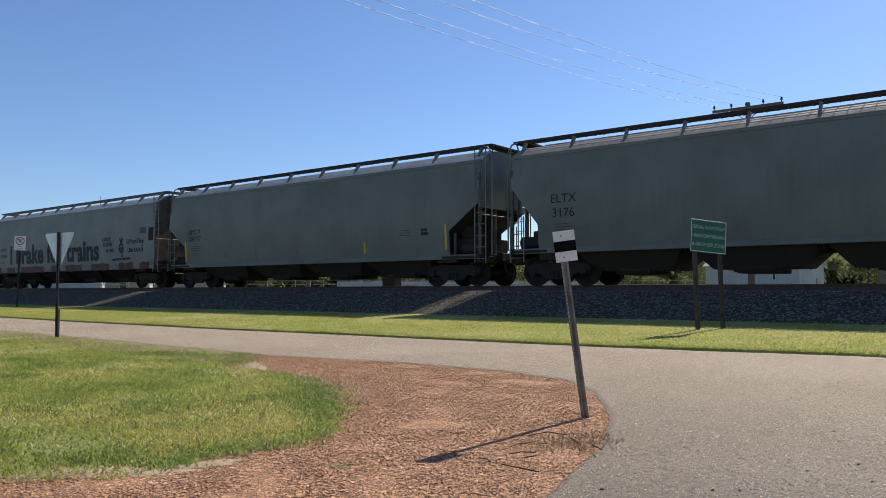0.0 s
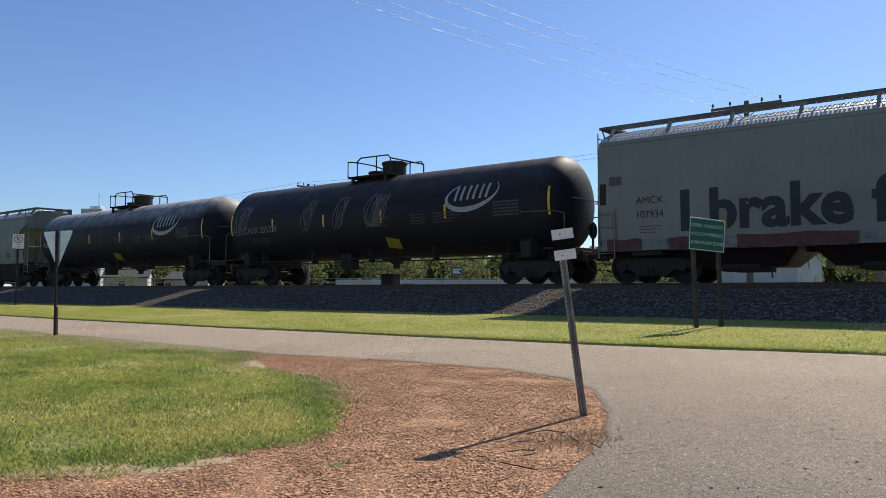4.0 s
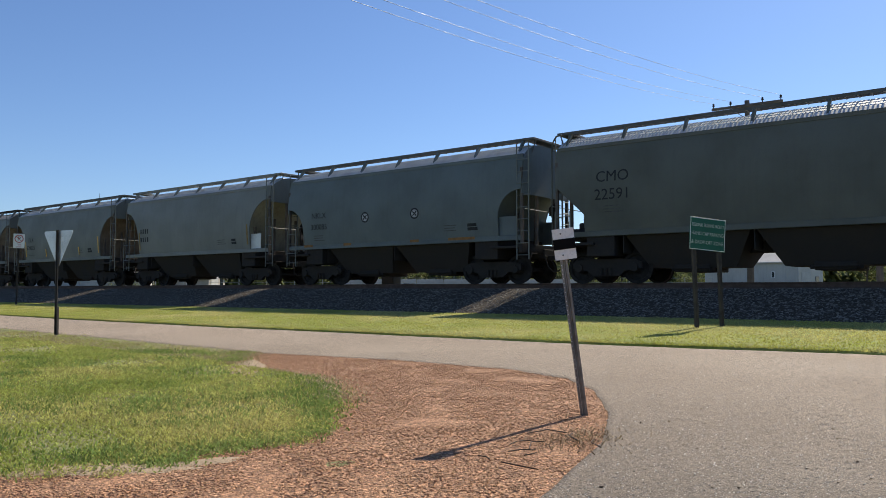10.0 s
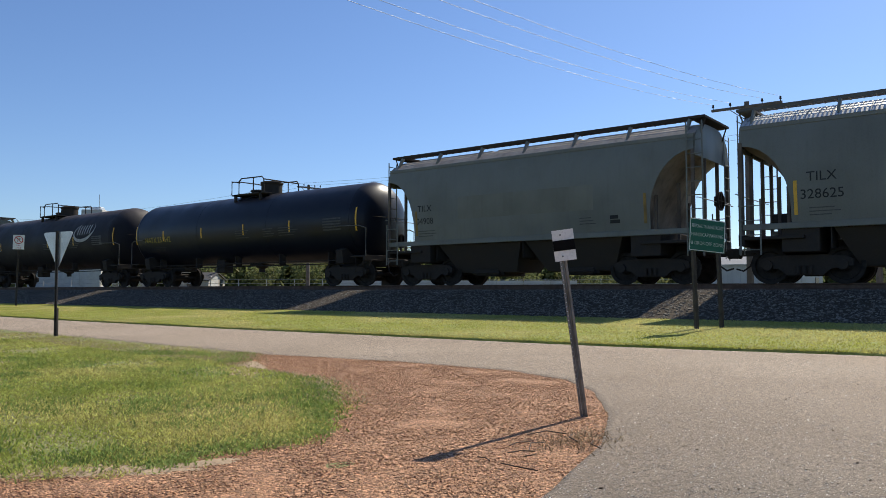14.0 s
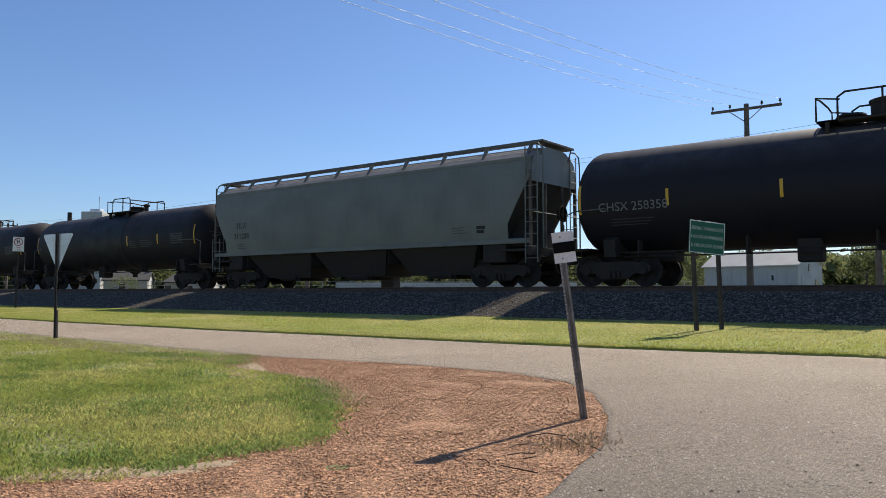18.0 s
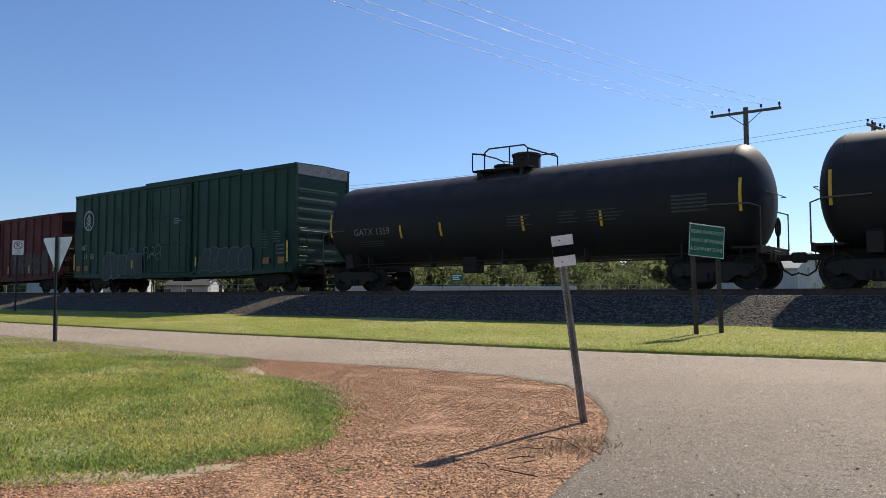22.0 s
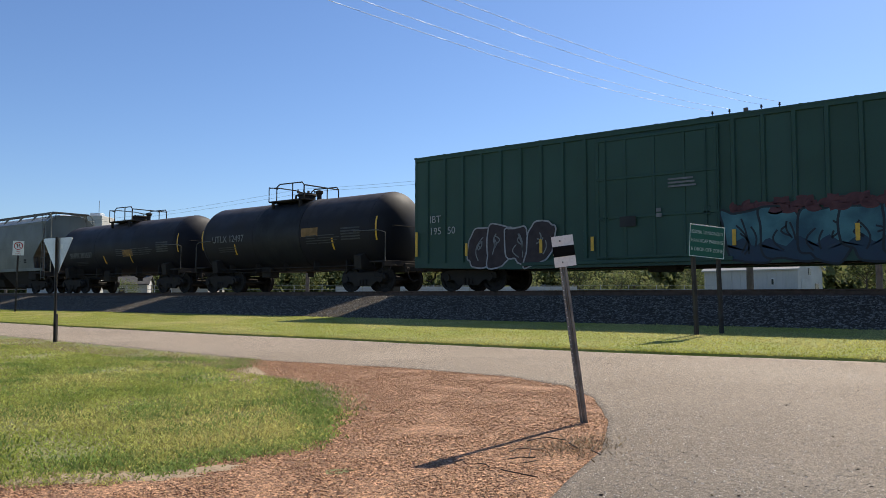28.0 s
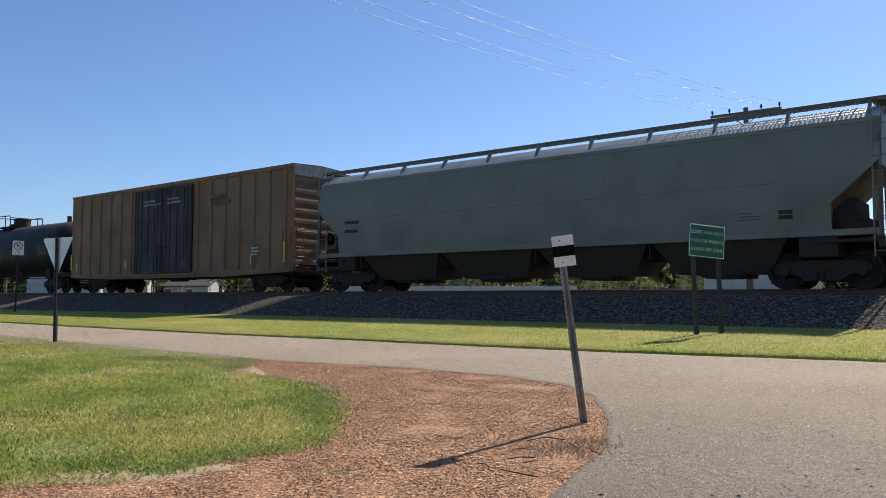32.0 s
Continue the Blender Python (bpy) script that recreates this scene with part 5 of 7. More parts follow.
def boxcar(start, end, paint, label, eave=4.55, rise=0.22, post=1.05, door=(-1.5, 1.5), double=False, door_paint=None, marks=None, high=None, pale_end=None, end_ribs=9, end_paint=None, low=0.82, strips=(-8.25, -3.35, 1.55, 6.45)):
    """A boxcar between the coupling points start and end."""
    L = end - start
    half = L / 2
    h = half - 0.95
    car = thing("boxcar", pose((start + end) / 2, TRACK_Y, RAIL), label, "freight car", "cars of the train")
    CARS.append(car)
    W = 1.50
    part("body", Shape().box(-h, h, -W, W, low, eave, 0.02), paint, car)
    part("roof", Shape().prism([(-W - 0.06, eave - 0.03), (-W - 0.06, eave + 0.02), (0, eave + rise), (W + 0.06, eave + 0.02), (W + 0.06, eave - 0.03)], "x", -h - 0.04, h + 0.04), paint, car)
    n_rib = int(2 * h / 1.25)
    for i in range(n_rib + 1):
        x = -h + 2 * h * i / n_rib
        part("roof_rib", once(("roof rib", eave, rise, paint.name), lambda: Shape().prism([(-W - 0.05, eave + 0.0), (0, eave + rise - 0.02), (W + 0.05, eave + 0.0), (W + 0.05, eave + 0.034), (0, eave + rise + 0.014), (-W - 0.05, eave + 0.034)], "x", -0.04, 0.04).mesh("roof_rib", paint)), None, car, at=pose(x, 0, 0))
    for s in (-1, 1):
        part("side_sill", Shape().prism([(-h, low - 0.02), (-h, low + 0.12), (h, low + 0.12), (h, low - 0.02), (h * 0.55, low - 0.15), (-h * 0.55, low - 0.15)], "y", s * W - 0.06, s * W + 0.06), paint, car)
        part("top_chord", Shape().box(-h, h, s * W - 0.05, s * W + 0.05, eave - 0.14, eave - 0.01, 0.01), paint, car)
        if high:
            part("raised_eave", Shape().box(high[0], high[1], s * W - 0.07, s * W + 0.07, eave - 0.16, eave + 0.11, 0.012), paint, car)
        rib = once(("side post", low, eave, paint.name), lambda: Shape().prism([(-0.075, -0.004), (-0.045, -0.06), (0.045, -0.06), (0.075, -0.004)], "z", low + 0.1, eave - 0.12).mesh("side_post", paint))
        x = door[0] - 0.35
        spots = []
        while x > -h + 0.2:
            spots.append(x)
            x -= post
        x = door[1] + 0.35
        while x < h - 0.2:
            spots.append(x)
            x += post
        for x in spots:
            part("side_post", rib, None, car, at=pose(x, s * W, 0, 0, 0, 0 if s < 0 else 180))
        leaves = ((door[0], (door[0] + door[1]) / 2), ((door[0] + door[1]) / 2, door[1])) if double else (door,)
        for a, b in leaves:
            d = part("door", Shape().box(a + 0.02, b - 0.02, s * (W + 0.05) - 0.035, s * (W + 0.05) + 0.035, low + 0.06, eave - 0.2, 0.012), door_paint or paint, car)
            ys_ = s * (W + 0.085)
            for k in range(4):
                zz = low + 0.12 + k * (eave - low - 0.4) / 3
                part("door_rail", Shape().box(a + 0.04, b - 0.04, ys_ - 0.03, ys_ + 0.03, zz - 0.035, zz + 0.035, 0.01), door_paint or paint, d)
            for k in range(5):
                xx = a + 0.1 + k * (b - a - 0.2) / 4
                part("door_stile", Shape().box(xx - 0.035, xx + 0.035, ys_ - 0.025, ys_ + 0.025, low + 0.1, eave - 0.24, 0.008), door_paint or paint, d)
            for xx in (a + 0.35, b - 0.35):
                part("lock_rod", Shape().tube([(xx, ys_ + s * 0.04, low + 0.1), (xx, ys_ + s * 0.04, eave - 0.25)], 0.018, 6).box(xx - 0.09, xx + 0.09, ys_ + s * 0.01 - 0.02, ys_ + s * 0.01 + 0.02, 2.0, 2.25, 0.01), door_paint or paint, d)
        part("door_track", Shape().box(door[0] - (door[1] - door[0]) * 0.7, door[1] + 0.3, s * (W + 0.07) - 0.05, s * (W + 0.07) + 0.05, low - 0.06, low + 0.05, 0.01), paint, car)
    for s in (-1, 1):
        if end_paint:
            part("end_sheet", Shape().box(s * h - 0.004, s * h + 0.004, -W + 0.1, W - 0.1, low + 0.05, eave - 0.40), end_paint, car, "end sheet with the shade between cars in its paint")
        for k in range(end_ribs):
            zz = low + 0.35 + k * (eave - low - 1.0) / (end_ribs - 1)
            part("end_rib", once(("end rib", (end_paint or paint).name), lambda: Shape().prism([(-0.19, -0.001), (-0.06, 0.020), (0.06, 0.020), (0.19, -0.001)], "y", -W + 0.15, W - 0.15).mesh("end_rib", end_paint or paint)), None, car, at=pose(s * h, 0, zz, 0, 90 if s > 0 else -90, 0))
        for y in (-1, 1):
            part("corner_post", Shape().box(s * h - 0.05, s * h + 0.05, y * (W - 0.05) - 0.065, y * (W - 0.05) + 0.065, low, eave - 0.02, 0.015), paint, car)
        part("end_top_panel", Shape().prism([(-W + 0.02, eave - 0.42), (W - 0.02, eave - 0.42), (W - 0.02, eave), (0, eave + rise - 0.02), (-W + 0.02, eave)], "x", s * h - 0.02, s * h + 0.045), pale_end or end_paint or paint, car)
        side = -1 if s > 0 else 1
        part("ladder", ladder_mesh(1.75, 0.44, 0.38, paint), None, car, at=pose(s * (h - 0.27), side * (W + 0.09), 0.8, 0, 0, 0 if side < 0 else 180))
        part("end_ladder", ladder_mesh(1.75, 0.42, 0.38, paint), None, car, at=pose(s * (h + 0.1), side * 1.15, 0.9, 0, 0, 90 if s > 0 else -90))
        part("end_handrail", Shape().tube([(s * (h + 0.05), -1.3, 2.45), (s * (h + 0.14), -1.3, 2.45), (s * (h + 0.14), 1.3, 2.45), (s * (h + 0.05), 1.3, 2.45)], 0.016, 6), STENCIL_FADED, car)
        part("end_platform", Shape().box(min(s * h, s * (h + 0.35)), max(s * h, s * (h + 0.35)), -1.2, 1.2, 1.06, 1.11, 0.01), UNDER, car)
        part("draft_sill", Shape().box(min(s * (h - 2.5), s * (h + 0.45)), max(s * (h - 2.5), s * (h + 0.45)), -0.3, 0.3, 0.72, 1.05, 0.02), UNDER, car)
        add_truck(car, s * (half - 2.9))
    part("brake_wheel", Shape().turned([(-0.02, 0.24), (0.02, 0.24), (0.02, 0.28), (-0.02, 0.28)], "x", 18, (h + 0.24, 0.4, 2.2)).box(h + 0.22, h + 0.26, 0.16, 0.64, 2.185, 2.215).box(h, h + 0.24, 0.3, 0.5, 2.05, 2.4, 0.03), UNDER, car)
    part("centre_sill", Shape().box(-h + 2, h - 2, -0.35, 0.35, 0.68, 1.06, 0.02), UNDER, car)
    part("underfloor", Shape().box(-h + 0.1, h - 0.1, -W + 0.1, W - 0.1, low - 0.08, low + 0.02), UNDER, car)
    part("brake_gear", Shape().box(-0.6, 0.3, -0.9, -0.35, 0.52, 0.95, 0.05).turned([(0.6, 0.02), (0.6, 0.17), (1.3, 0.17), (1.4, 0.06), (1.4, 0.02)], "x", 12, (0, -0.7, 0.75)), UNDER, car)
    yy = -W - 0.008
    if marks:
        for text, x, z, size, material in marks:
            words(car, text, x, z, yy - 0.06, size, material)
    for x in strips:
        reflector(car, x, -W - 0.10, 1.36, 0.42, w=0.10)
    for x in (-h + 0.1, h - 0.35):
        reflector(car, x, -W - 0.10, 1.62, 0.85, w=0.10)
    add_couplers(car, half)
    return car, h, yy


def spray(car, x, z, y, w, hgt, n, fill, rim, seed, name="graffiti", label="spray-painted graffiti of fat crooked strokes"):
    """Illegible spray paint: fat crooked strokes with a rim, crowded together, no letters."""
    r3 = random.Random(seed)
    body, lines = Shape(), Shape()
    layer = 0

    def stroke(pts, fat):
        nonlocal layer
        smooth_pts = []
        for (ax, az), (bx, bz) in zip(pts, pts[1:]):
            smooth_pts += [(ax + (bx - ax) * q / 4, az + (bz - az) * q / 4) for q in range(4)]
        smooth_pts.append(pts[-1])
        for _ in range(2):
            smooth_pts = [smooth_pts[0]] + [((a[0] + 2 * b[0] + c[0]) / 4, (a[1] + 2 * b[1] + c[1]) / 4) for a, b, c in zip(smooth_pts, smooth_pts[1:], smooth_pts[2:])] + [smooth_pts[-1]]
        bulge = r3.uniform(-0.25, 0.35)
        dy = y - 0.0010 * layer
        layer += 1
        q = ribbon(smooth_pts, lambda u: fat * (1 + bulge * math.sin(math.pi * u)) + (0.085 if fill else 0.03))
        lines.add([(a, dy, c) for a, _, c in q.v], q.f)
        if fill:
            q = ribbon(smooth_pts, lambda u: fat * (1 + bulge * math.sin(math.pi * u)))
            body.add([(a, dy - 0.0005, c) for a, _, c in q.v], q.f)

    step = w / n
    for k in range(n):
        cx = x - w / 2 + step * (k + 0.5)
        fat = min(step * 0.42, 0.30) if fill else 0.02
        for turn in range(2):
            cz = z + (0.22 - 0.44 * turn) * hgt * r3.uniform(0.7, 1.2)
            rx, rz = step * r3.uniform(0.36, 0.50), hgt * r3.uniform(0.24, 0.34)
            a0, sweep = r3.uniform(0, 6.28), r3.choice((-1, 1)) * r3.uniform(3.6, 5.2)
            stroke([(cx + rx * math.cos(a0 + sweep * q / 7), cz + rz * math.sin(a0 + sweep * q / 7)) for q in range(8)], fat)
    tagged(part(name + "_outline", lines, rim, car, "" if fill else label), kind="stuff")
    if fill:
        tagged(part(name, body, fill, car, label), kind="stuff")


def bubbles(car, x, z, y, w, hgt, n, fill, rim, seed, inner, rim_w=0.05, low=None):
    """Illegible spray paint: a row of fat overlapping bubbles, each with a rim and a few crooked inner lines, no letters."""
    r3 = random.Random(seed)
    body, lines, slits, shade = Shape(), Shape(), Shape(), Shape()
    step = w / n
    for k in range(n):
        cx, cz = x - w / 2 + step * (k + 0.5), z + r3.uniform(-0.04, 0.04) * hgt
        rx, rz, tilt = step * r3.uniform(0.56, 0.72), hgt * r3.uniform(0.42, 0.52), r3.uniform(-0.3, 0.3)
        p1, p2, power = r3.uniform(0, 6.28), r3.uniform(0, 6.28), r3.uniform(0.42, 0.62)
        pts = []
        for q in range(40):
            a = 2 * math.pi * q / 40
            c, d = math.cos(a), math.sin(a)
            g = 1 + 0.10 * math.sin(2 * a + p1) + 0.10 * math.sin(3 * a + p2) + 0.06 * math.sin(5 * a + p1)
            u = rx * g * math.copysign(abs(c) ** power, c)
            pts.append((cx + u + tilt * rz * d, cz + rz * g * math.copysign(abs(d) ** power, d)))
        dy = y - 0.0030 * k
        body.add([(cx, dy, cz)] + [(a, dy, c) for a, c in pts], [(0, i + 1, (i + 1) % 40 + 1) for i in range(40)])
        q = ribbon(pts + pts[:1], lambda t: rim_w)
        lines.add([(a, dy - 0.0012, c) for a, _, c in q.v], q.f)
        for j in range(4):
            sx = cx + rx * r3.uniform(-0.45, 0.45)
            z0, z1 = sorted((cz + rz * r3.uniform(-0.75, 0.1), cz + rz * r3.uniform(0.0, 0.7)))
            bow = r3.uniform(-0.2, 0.2)
            q = ribbon([(sx + bow * math.sin(3.14 * t) + tilt * (z0 + (z1 - z0) * t - cz), z0 + (z1 - z0) * t) for t in np.linspace(0, 1, 7)], lambda t: rim_w * 0.8)
            slits.add([(a, dy - 0.0018, c) for a, _, c in q.v], q.f)
        if low:
            half_pts = [(a, min(c, cz - rz * 0.25 + 0.12 * math.sin(a * 9))) for a, c in pts]
            shade.add([(cx, dy - 0.0006, cz - rz * 0.6)] + [(a, dy - 0.0006, c) for a, c in half_pts], [(0, i + 1, (i + 1) % 40 + 1) for i in range(40)])
    tagged(part("graffiti", body, fill, car, "spray-painted graffiti of fat crooked bubbles"), kind="stuff")
    tagged(part("graffiti_outline", lines, rim, car), kind="stuff")
    tagged(part("graffiti_line", slits, inner, car), kind="stuff")
    if low:
        tagged(part("graffiti_fade", shade, low, car), kind="stuff")


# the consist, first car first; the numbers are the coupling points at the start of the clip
car, h, yy = hopper(-14.45, 4.9, HOPPER_GREY, "long grey covered hopper car, leading the visible train", bays=4, marks=("ELTX", "3176"), mark_size=0.28, mark_x=-7.14, mids=(), tall=False, cut="line", cut_top=3.15, cut_low=1.9, cut_in=1.0, sill=1.12, roof=ROOF_TAN, board=UNDER, gear=True, slope_paint=GRIME_AND_SHADE)
car, h, yy = hopper(-33.55, -14.45, HOPPER_GREY, "long grey covered hopper car with straight-cut sides", bays=4, marks=("AMCX", "108237"), mark_size=0.24, mids=(-0.52, -0.29, 0.0, 0.29, 0.55), mark_x=-6.9, mark_z=(2.50, 2.18), cut="line", cut_top=2.75, cut_low=1.86, cut_in=1.25, sill=1.02, eave=4.16, board=UNDER, gear=True, slope_paint=GRIME_AND_SHADE)
reflector(car, 0.42 * h, yy - 0.012, 1.42, 0.42, w=0.085)
car, h, yy = hopper(-52.85, -33.55, HOPPER_LIGHT, "pale grey covered hopper car with big painted words", bays=4, marks=("AMCX", "107934"), mark_size=0.20, mids=(), slope_paint=HOPPER_GREY, mark_x=-7.45, mark_z=(2.33, 1.93), cut="line", cut_top=1.45, cut_low=1.15, cut_in=0.10, sill=1.05, tall=False, end_paint=SHADED_GRIMY_PAINT, bay_paint=SPRAY_MAROON, data=False, top_in=0.12, low_in=0.05)
words(car, "I brake for trains", -1.37, 1.92, yy - 0.004, 1.08, SPRAY_DARK, "painted_word", spread=1.02, bold=0.055)
words(car, "LOOK", 4.59, 2.48, yy - 0.003, 0.20, SPRAY_DARK, "painted_word", bold=0.008, spread=1.08)
words(car, "LISTEN", 4.73, 2.21, yy - 0.003, 0.20, SPRAY_DARK, "painted_word", bold=0.008, spread=1.08)
words(car, "& LIVE", 4.97, 1.9, yy - 0.003, 0.18, SPRAY_DARK, "painted_word", bold=0.008, spread=1.08)
words(car, "OPeraTIon", 7.35, 2.29, yy - 0.003, 0.24, SPRAY_DARK, "painted_word", bold=0.008, spread=1.08)
words(car, "LIfe SAVer", 7.36, 1.86, yy - 0.003, 0.22, SPRAY_DARK, "painted_word", bold=0.008, spread=1.08)
cross = Shape()
for a, b in (((5.15, 2.30), (5.75, 2.68)), ((5.15, 2.68), (5.75, 2.30)), ((5.45, 1.70), (5.45, 2.75)), ((5.2, 2.02), (5.72, 2.02)), ((4.6, 1.62), (6.3, 1.66))):
    q = ribbon([a, b], lambda t: 0.12)
    cross.add([(6.05 + (x - 5.45) * (0.6 if a[0] != 4.6 else 1.0), yy - 0.004, z - 0.2) for x, _, z in q.v], q.f)
for cx in (5.90, 6.20):
    ring = ribbon([(cx + 0.06 * math.cos(a), 1.96 + 0.06 * math.sin(a)) for a in np.linspace(0, 6.29, 16)], lambda t: 0.10)
    cross.add([(x, yy - 0.005, z) for x, _, z in ring.v], ring.f)
part("painted_crossing_mark", cross, SPRAY_DARK, car)
for k, (x, w_) in enumerate(((-7.3, 0.75), (-5.45, 0.85), (-1.75, 0.9), (0.05, 0.6), (2.6, 1.0), (5.4, 0.95), (7.5, 0.6))):
    part("painted_stripe", Shape().prism([(x - w_ / 2, 1.01), (x + w_ / 2 - 0.05, 1.0), (x + w_ / 2, 1.22), (x - w_ / 2 + 0.06, 1.20 + 0.02 * (k % 3))], "y", yy - 0.044, yy - 0.040), STENCIL_FADED, car, "white painted block")
reds = ((-8.75, -7.7), (-6.9, -5.85), (-5.05, -2.2), (-1.3, -0.25), (0.35, 2.1), (3.1, 4.92), (5.88, 7.2), (7.8, 8.6))
for k, (a, b) in enumerate(reds):
    tops = [(b - (b - a) * q / 5, 1.25 + 0.025 * math.sin(k * 2.1 + q * 1.9)) for q in range(6)]
    part("painted_stripe", Shape().prism([(a, 0.90), (b, 0.90)] + tops, "y", yy - 0.043, yy - 0.040), SPRAY_RED, car, "dull red painted stripe")
# dark insides of side openings drawn as flat patches, with two grey marks
for x0, x1, z0, z1, mat in ((h - 0.52, h - 0.10, 2.28, 2.92, UNDER), (-h + 0.06, -h + 0.26, 2.28, 2.9, UNDER), (-h + 0.36, -h + 0.74, 2.83, 3.08, STENCIL_GREY), (h - 1.3, h - 0.8, 2.66, 2.96, STENCIL_GREY)):
    part("side_plate", Shape().box(x0, x1, yy - 0.006, yy + 0.012, z0, z1, 0.004), mat, car, "small dark patch near the end")
for x, z in ((6.15, 1.55), (7.95, 1.98), (1.62, 1.62), (-5.35, 1.6), (-8.55, 1.75)):
    reflector(car, x, yy - 0.016, z, 0.42, REFLECTOR_DULL, w=0.085)

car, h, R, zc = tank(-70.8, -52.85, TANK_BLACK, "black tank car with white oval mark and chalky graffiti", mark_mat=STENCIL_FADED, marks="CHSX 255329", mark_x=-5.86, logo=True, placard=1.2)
for x0, seed, n in ((-7.3, 3, 1), (-6.95, 5, 1), (-3.0, 8, 1), (-1.2, 12, 1), (0.45, 21, 2)):
    r2 = random.Random(seed)
    sc = Shape()
    for k in range(n * 3):
        pts = [(x0 + r2.uniform(-0.08, 0.08) + 0.12 * k + 0.30 * math.cos(q * 5 + k), 0.15 + 0.62 * math.sin(q * 6 + k * 1.3) + r2.uniform(-0.02, 0.02)) for q in np.linspace(0, 1.3, 14)]
        q = ribbon(pts, lambda t: 0.045)
        sc.add(q.v, q.f)
    tagged(part("graffiti", wrap_mesh("graffiti", sc, R, zc, STENCIL_CHALK), None, car, "chalk-white scribbled graffiti"), kind="stuff")
tank(-88.5, -70.8, TANK_LIT_TOP, "clean black tank car with white oval mark", marks="GATX 225392", mark_x=-6.01, logo=True, placard=0.15, rail_x=0.1)

car, h, yy = hopper(-100.9, -88.5, HOPPER_TAN, "short dusty grey two-bay hopper car", slope_paint=SLOPE_BOUNCE, cut_low=2.15, gusset=HOPPER_LIGHT, bays=2, marks=("WWUX", "10381"), mark_size=0.23, mark_x=-3.68)
car, h, yy = hopper(-117.35, -100.9, HOPPER_BROWN, "grey-brown covered hopper car with a shield decal", bays=3, marks=("CMO", "22591"), mark_size=0.33, mark_x=-5.72, mark_z=(3.11, 2.58), cut="line", cut_top=2.95, cut_low=2.05, cut_in=0.95, mids=(), tall=False, slope_paint=GRIME_AND_SHADE, gear=True)
shield = [(3.53, 3.40), (3.53, 3.66), (3.81, 3.72), (4.09, 3.66), (4.09, 3.40)]
part("shield_top", Shape().prism(shield, "y", yy - 0.003, yy), DECAL_BLUE, car, "blue top of a shield decal")
for k in range(7):
    x = 3.55 + k * 0.074
    part("shield_stripe", Shape().box(x, x + 0.04, yy - 0.003, yy, 3.02 + 0.09 * abs(k - 3) / 3, 3.38), DECAL_RED if k % 2 == 0 else STENCIL_WHITE, car)
words(car, "BUILDING", 4.90, 3.48, yy, 0.17, DECAL_BLUE)
words(car, "AMERICA", 4.85, 3.26, yy, 0.17, DECAL_BLUE)
car, h, yy = hopper(-129.65, -117.35, HOPPER_BLUE, "short blue-grey two-bay hopper car with orange sill marks", bays=2, marks=("NKLX", "300085"), mark_size=0.22, slope_paint=HOPPER_BLUE, mids=(), tall=False, gusset=HOPPER_BLUE, mark_x=-3.72, mark_z=(2.66, 2.22), cut_top=3.0, cut_in=0.9, cut_low=2.1)
for x in (-1.24, 1.15):
    disc = [(x + 0.155 * math.cos(a), 2.47 + 0.155 * math.sin(a)) for a in np.linspace(0, 2 * math.pi, 24, endpoint=False)]
    part("round_decal", Shape().prism(disc, "y", yy - 0.002, yy), STENCIL_WHITE, car, "white round decal with a dark cross")
    sh = Shape()
    ring = ribbon([(x + 0.17 * math.cos(a), 2.47 + 0.17 * math.sin(a)) for a in np.linspace(0, 6.29, 26)], lambda t: 0.055)
    for w_ in (ring, ribbon([(x - 0.09, 2.39), (x + 0.09, 2.55)], lambda t: 0.045), ribbon([(x - 0.09, 2.55), (x + 0.09, 2.39)], lambda t: 0.045)):
        sh.add([(a, yy - 0.004, c) for a, _, c in w_.v], w_.f)
    part("decal_cross", sh, STENCIL_BLACK, car)
for x, w_ in ((-4.6, 0.5), (-2.4, 0.4), (0.9, 0.4), (2.6, 1.1)):
    part("sill_mark", Shape().box(x, x + w_, yy - 0.040, yy - 0.03, 1.46, 1.55), PATCH_ORANGE, car)
car, h, yy = hopper(-141.95, -129.65, HOPPER_LIGHT, "short pale grey two-bay hopper car", slope_paint=SLOPE_BOUNCE, cut_low=2.1, board=HOPPER_LIGHT, gusset=ROOF_GALV, bays=2, mids=())
for row in (2.62, 2.22):
    for k in range(4):
        bars(car, -4.02 + 0.19 * k, row, yy, 0.11, 0.25, 1, STENCIL_BLACK, "plain_bar", fill=0.9)
hopper(-154.15, -141.95, HOPPER_GREY, "short grey two-bay hopper car with rusty slope sheets", bays=2, marks=("TILX", "328625"), mark_size=0.245, slope_paint=RUST_PAINT, tall_mat=REFLECTOR, mark_x=-3.5)
car, h, yy = hopper(-166.55, -154.15, HOPPER_GREY, "short grey two-bay hopper car with a painted-out panel", bays=2, marks=("TILX", "04908"), mark_size=0.22, mids=(), slope_paint=SLOPE_RUSTY, mark_x=-3.84, cut_top=3.7, roof=ROOF_TAN, board=UNDER)
panel = Shape()
for k in range(8):
    panel.add([(-2.4, yy - 0.002, 2.2 + k * 0.094), (2.6, yy - 0.002, 2.2 + k * 0.094), (2.6, yy - 0.002, 2.294 + k * 0.094), (-2.4, yy - 0.002, 2.294 + k * 0.094)], [(0, 1, 2, 3)])
part("painted_out_panel", panel, HOPPER_TAN, car)

tank(-183.8, -166.55, TANK_BLUE, "glossy blue-black tank car", top=4.06, R=1.55, rail_x=0.6, mark_x=-5.56, marks="NATX 251542", mark_mat=PLACARD_YELLOW, dome="drum")
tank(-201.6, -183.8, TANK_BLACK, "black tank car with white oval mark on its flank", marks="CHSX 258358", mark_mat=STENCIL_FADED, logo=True)
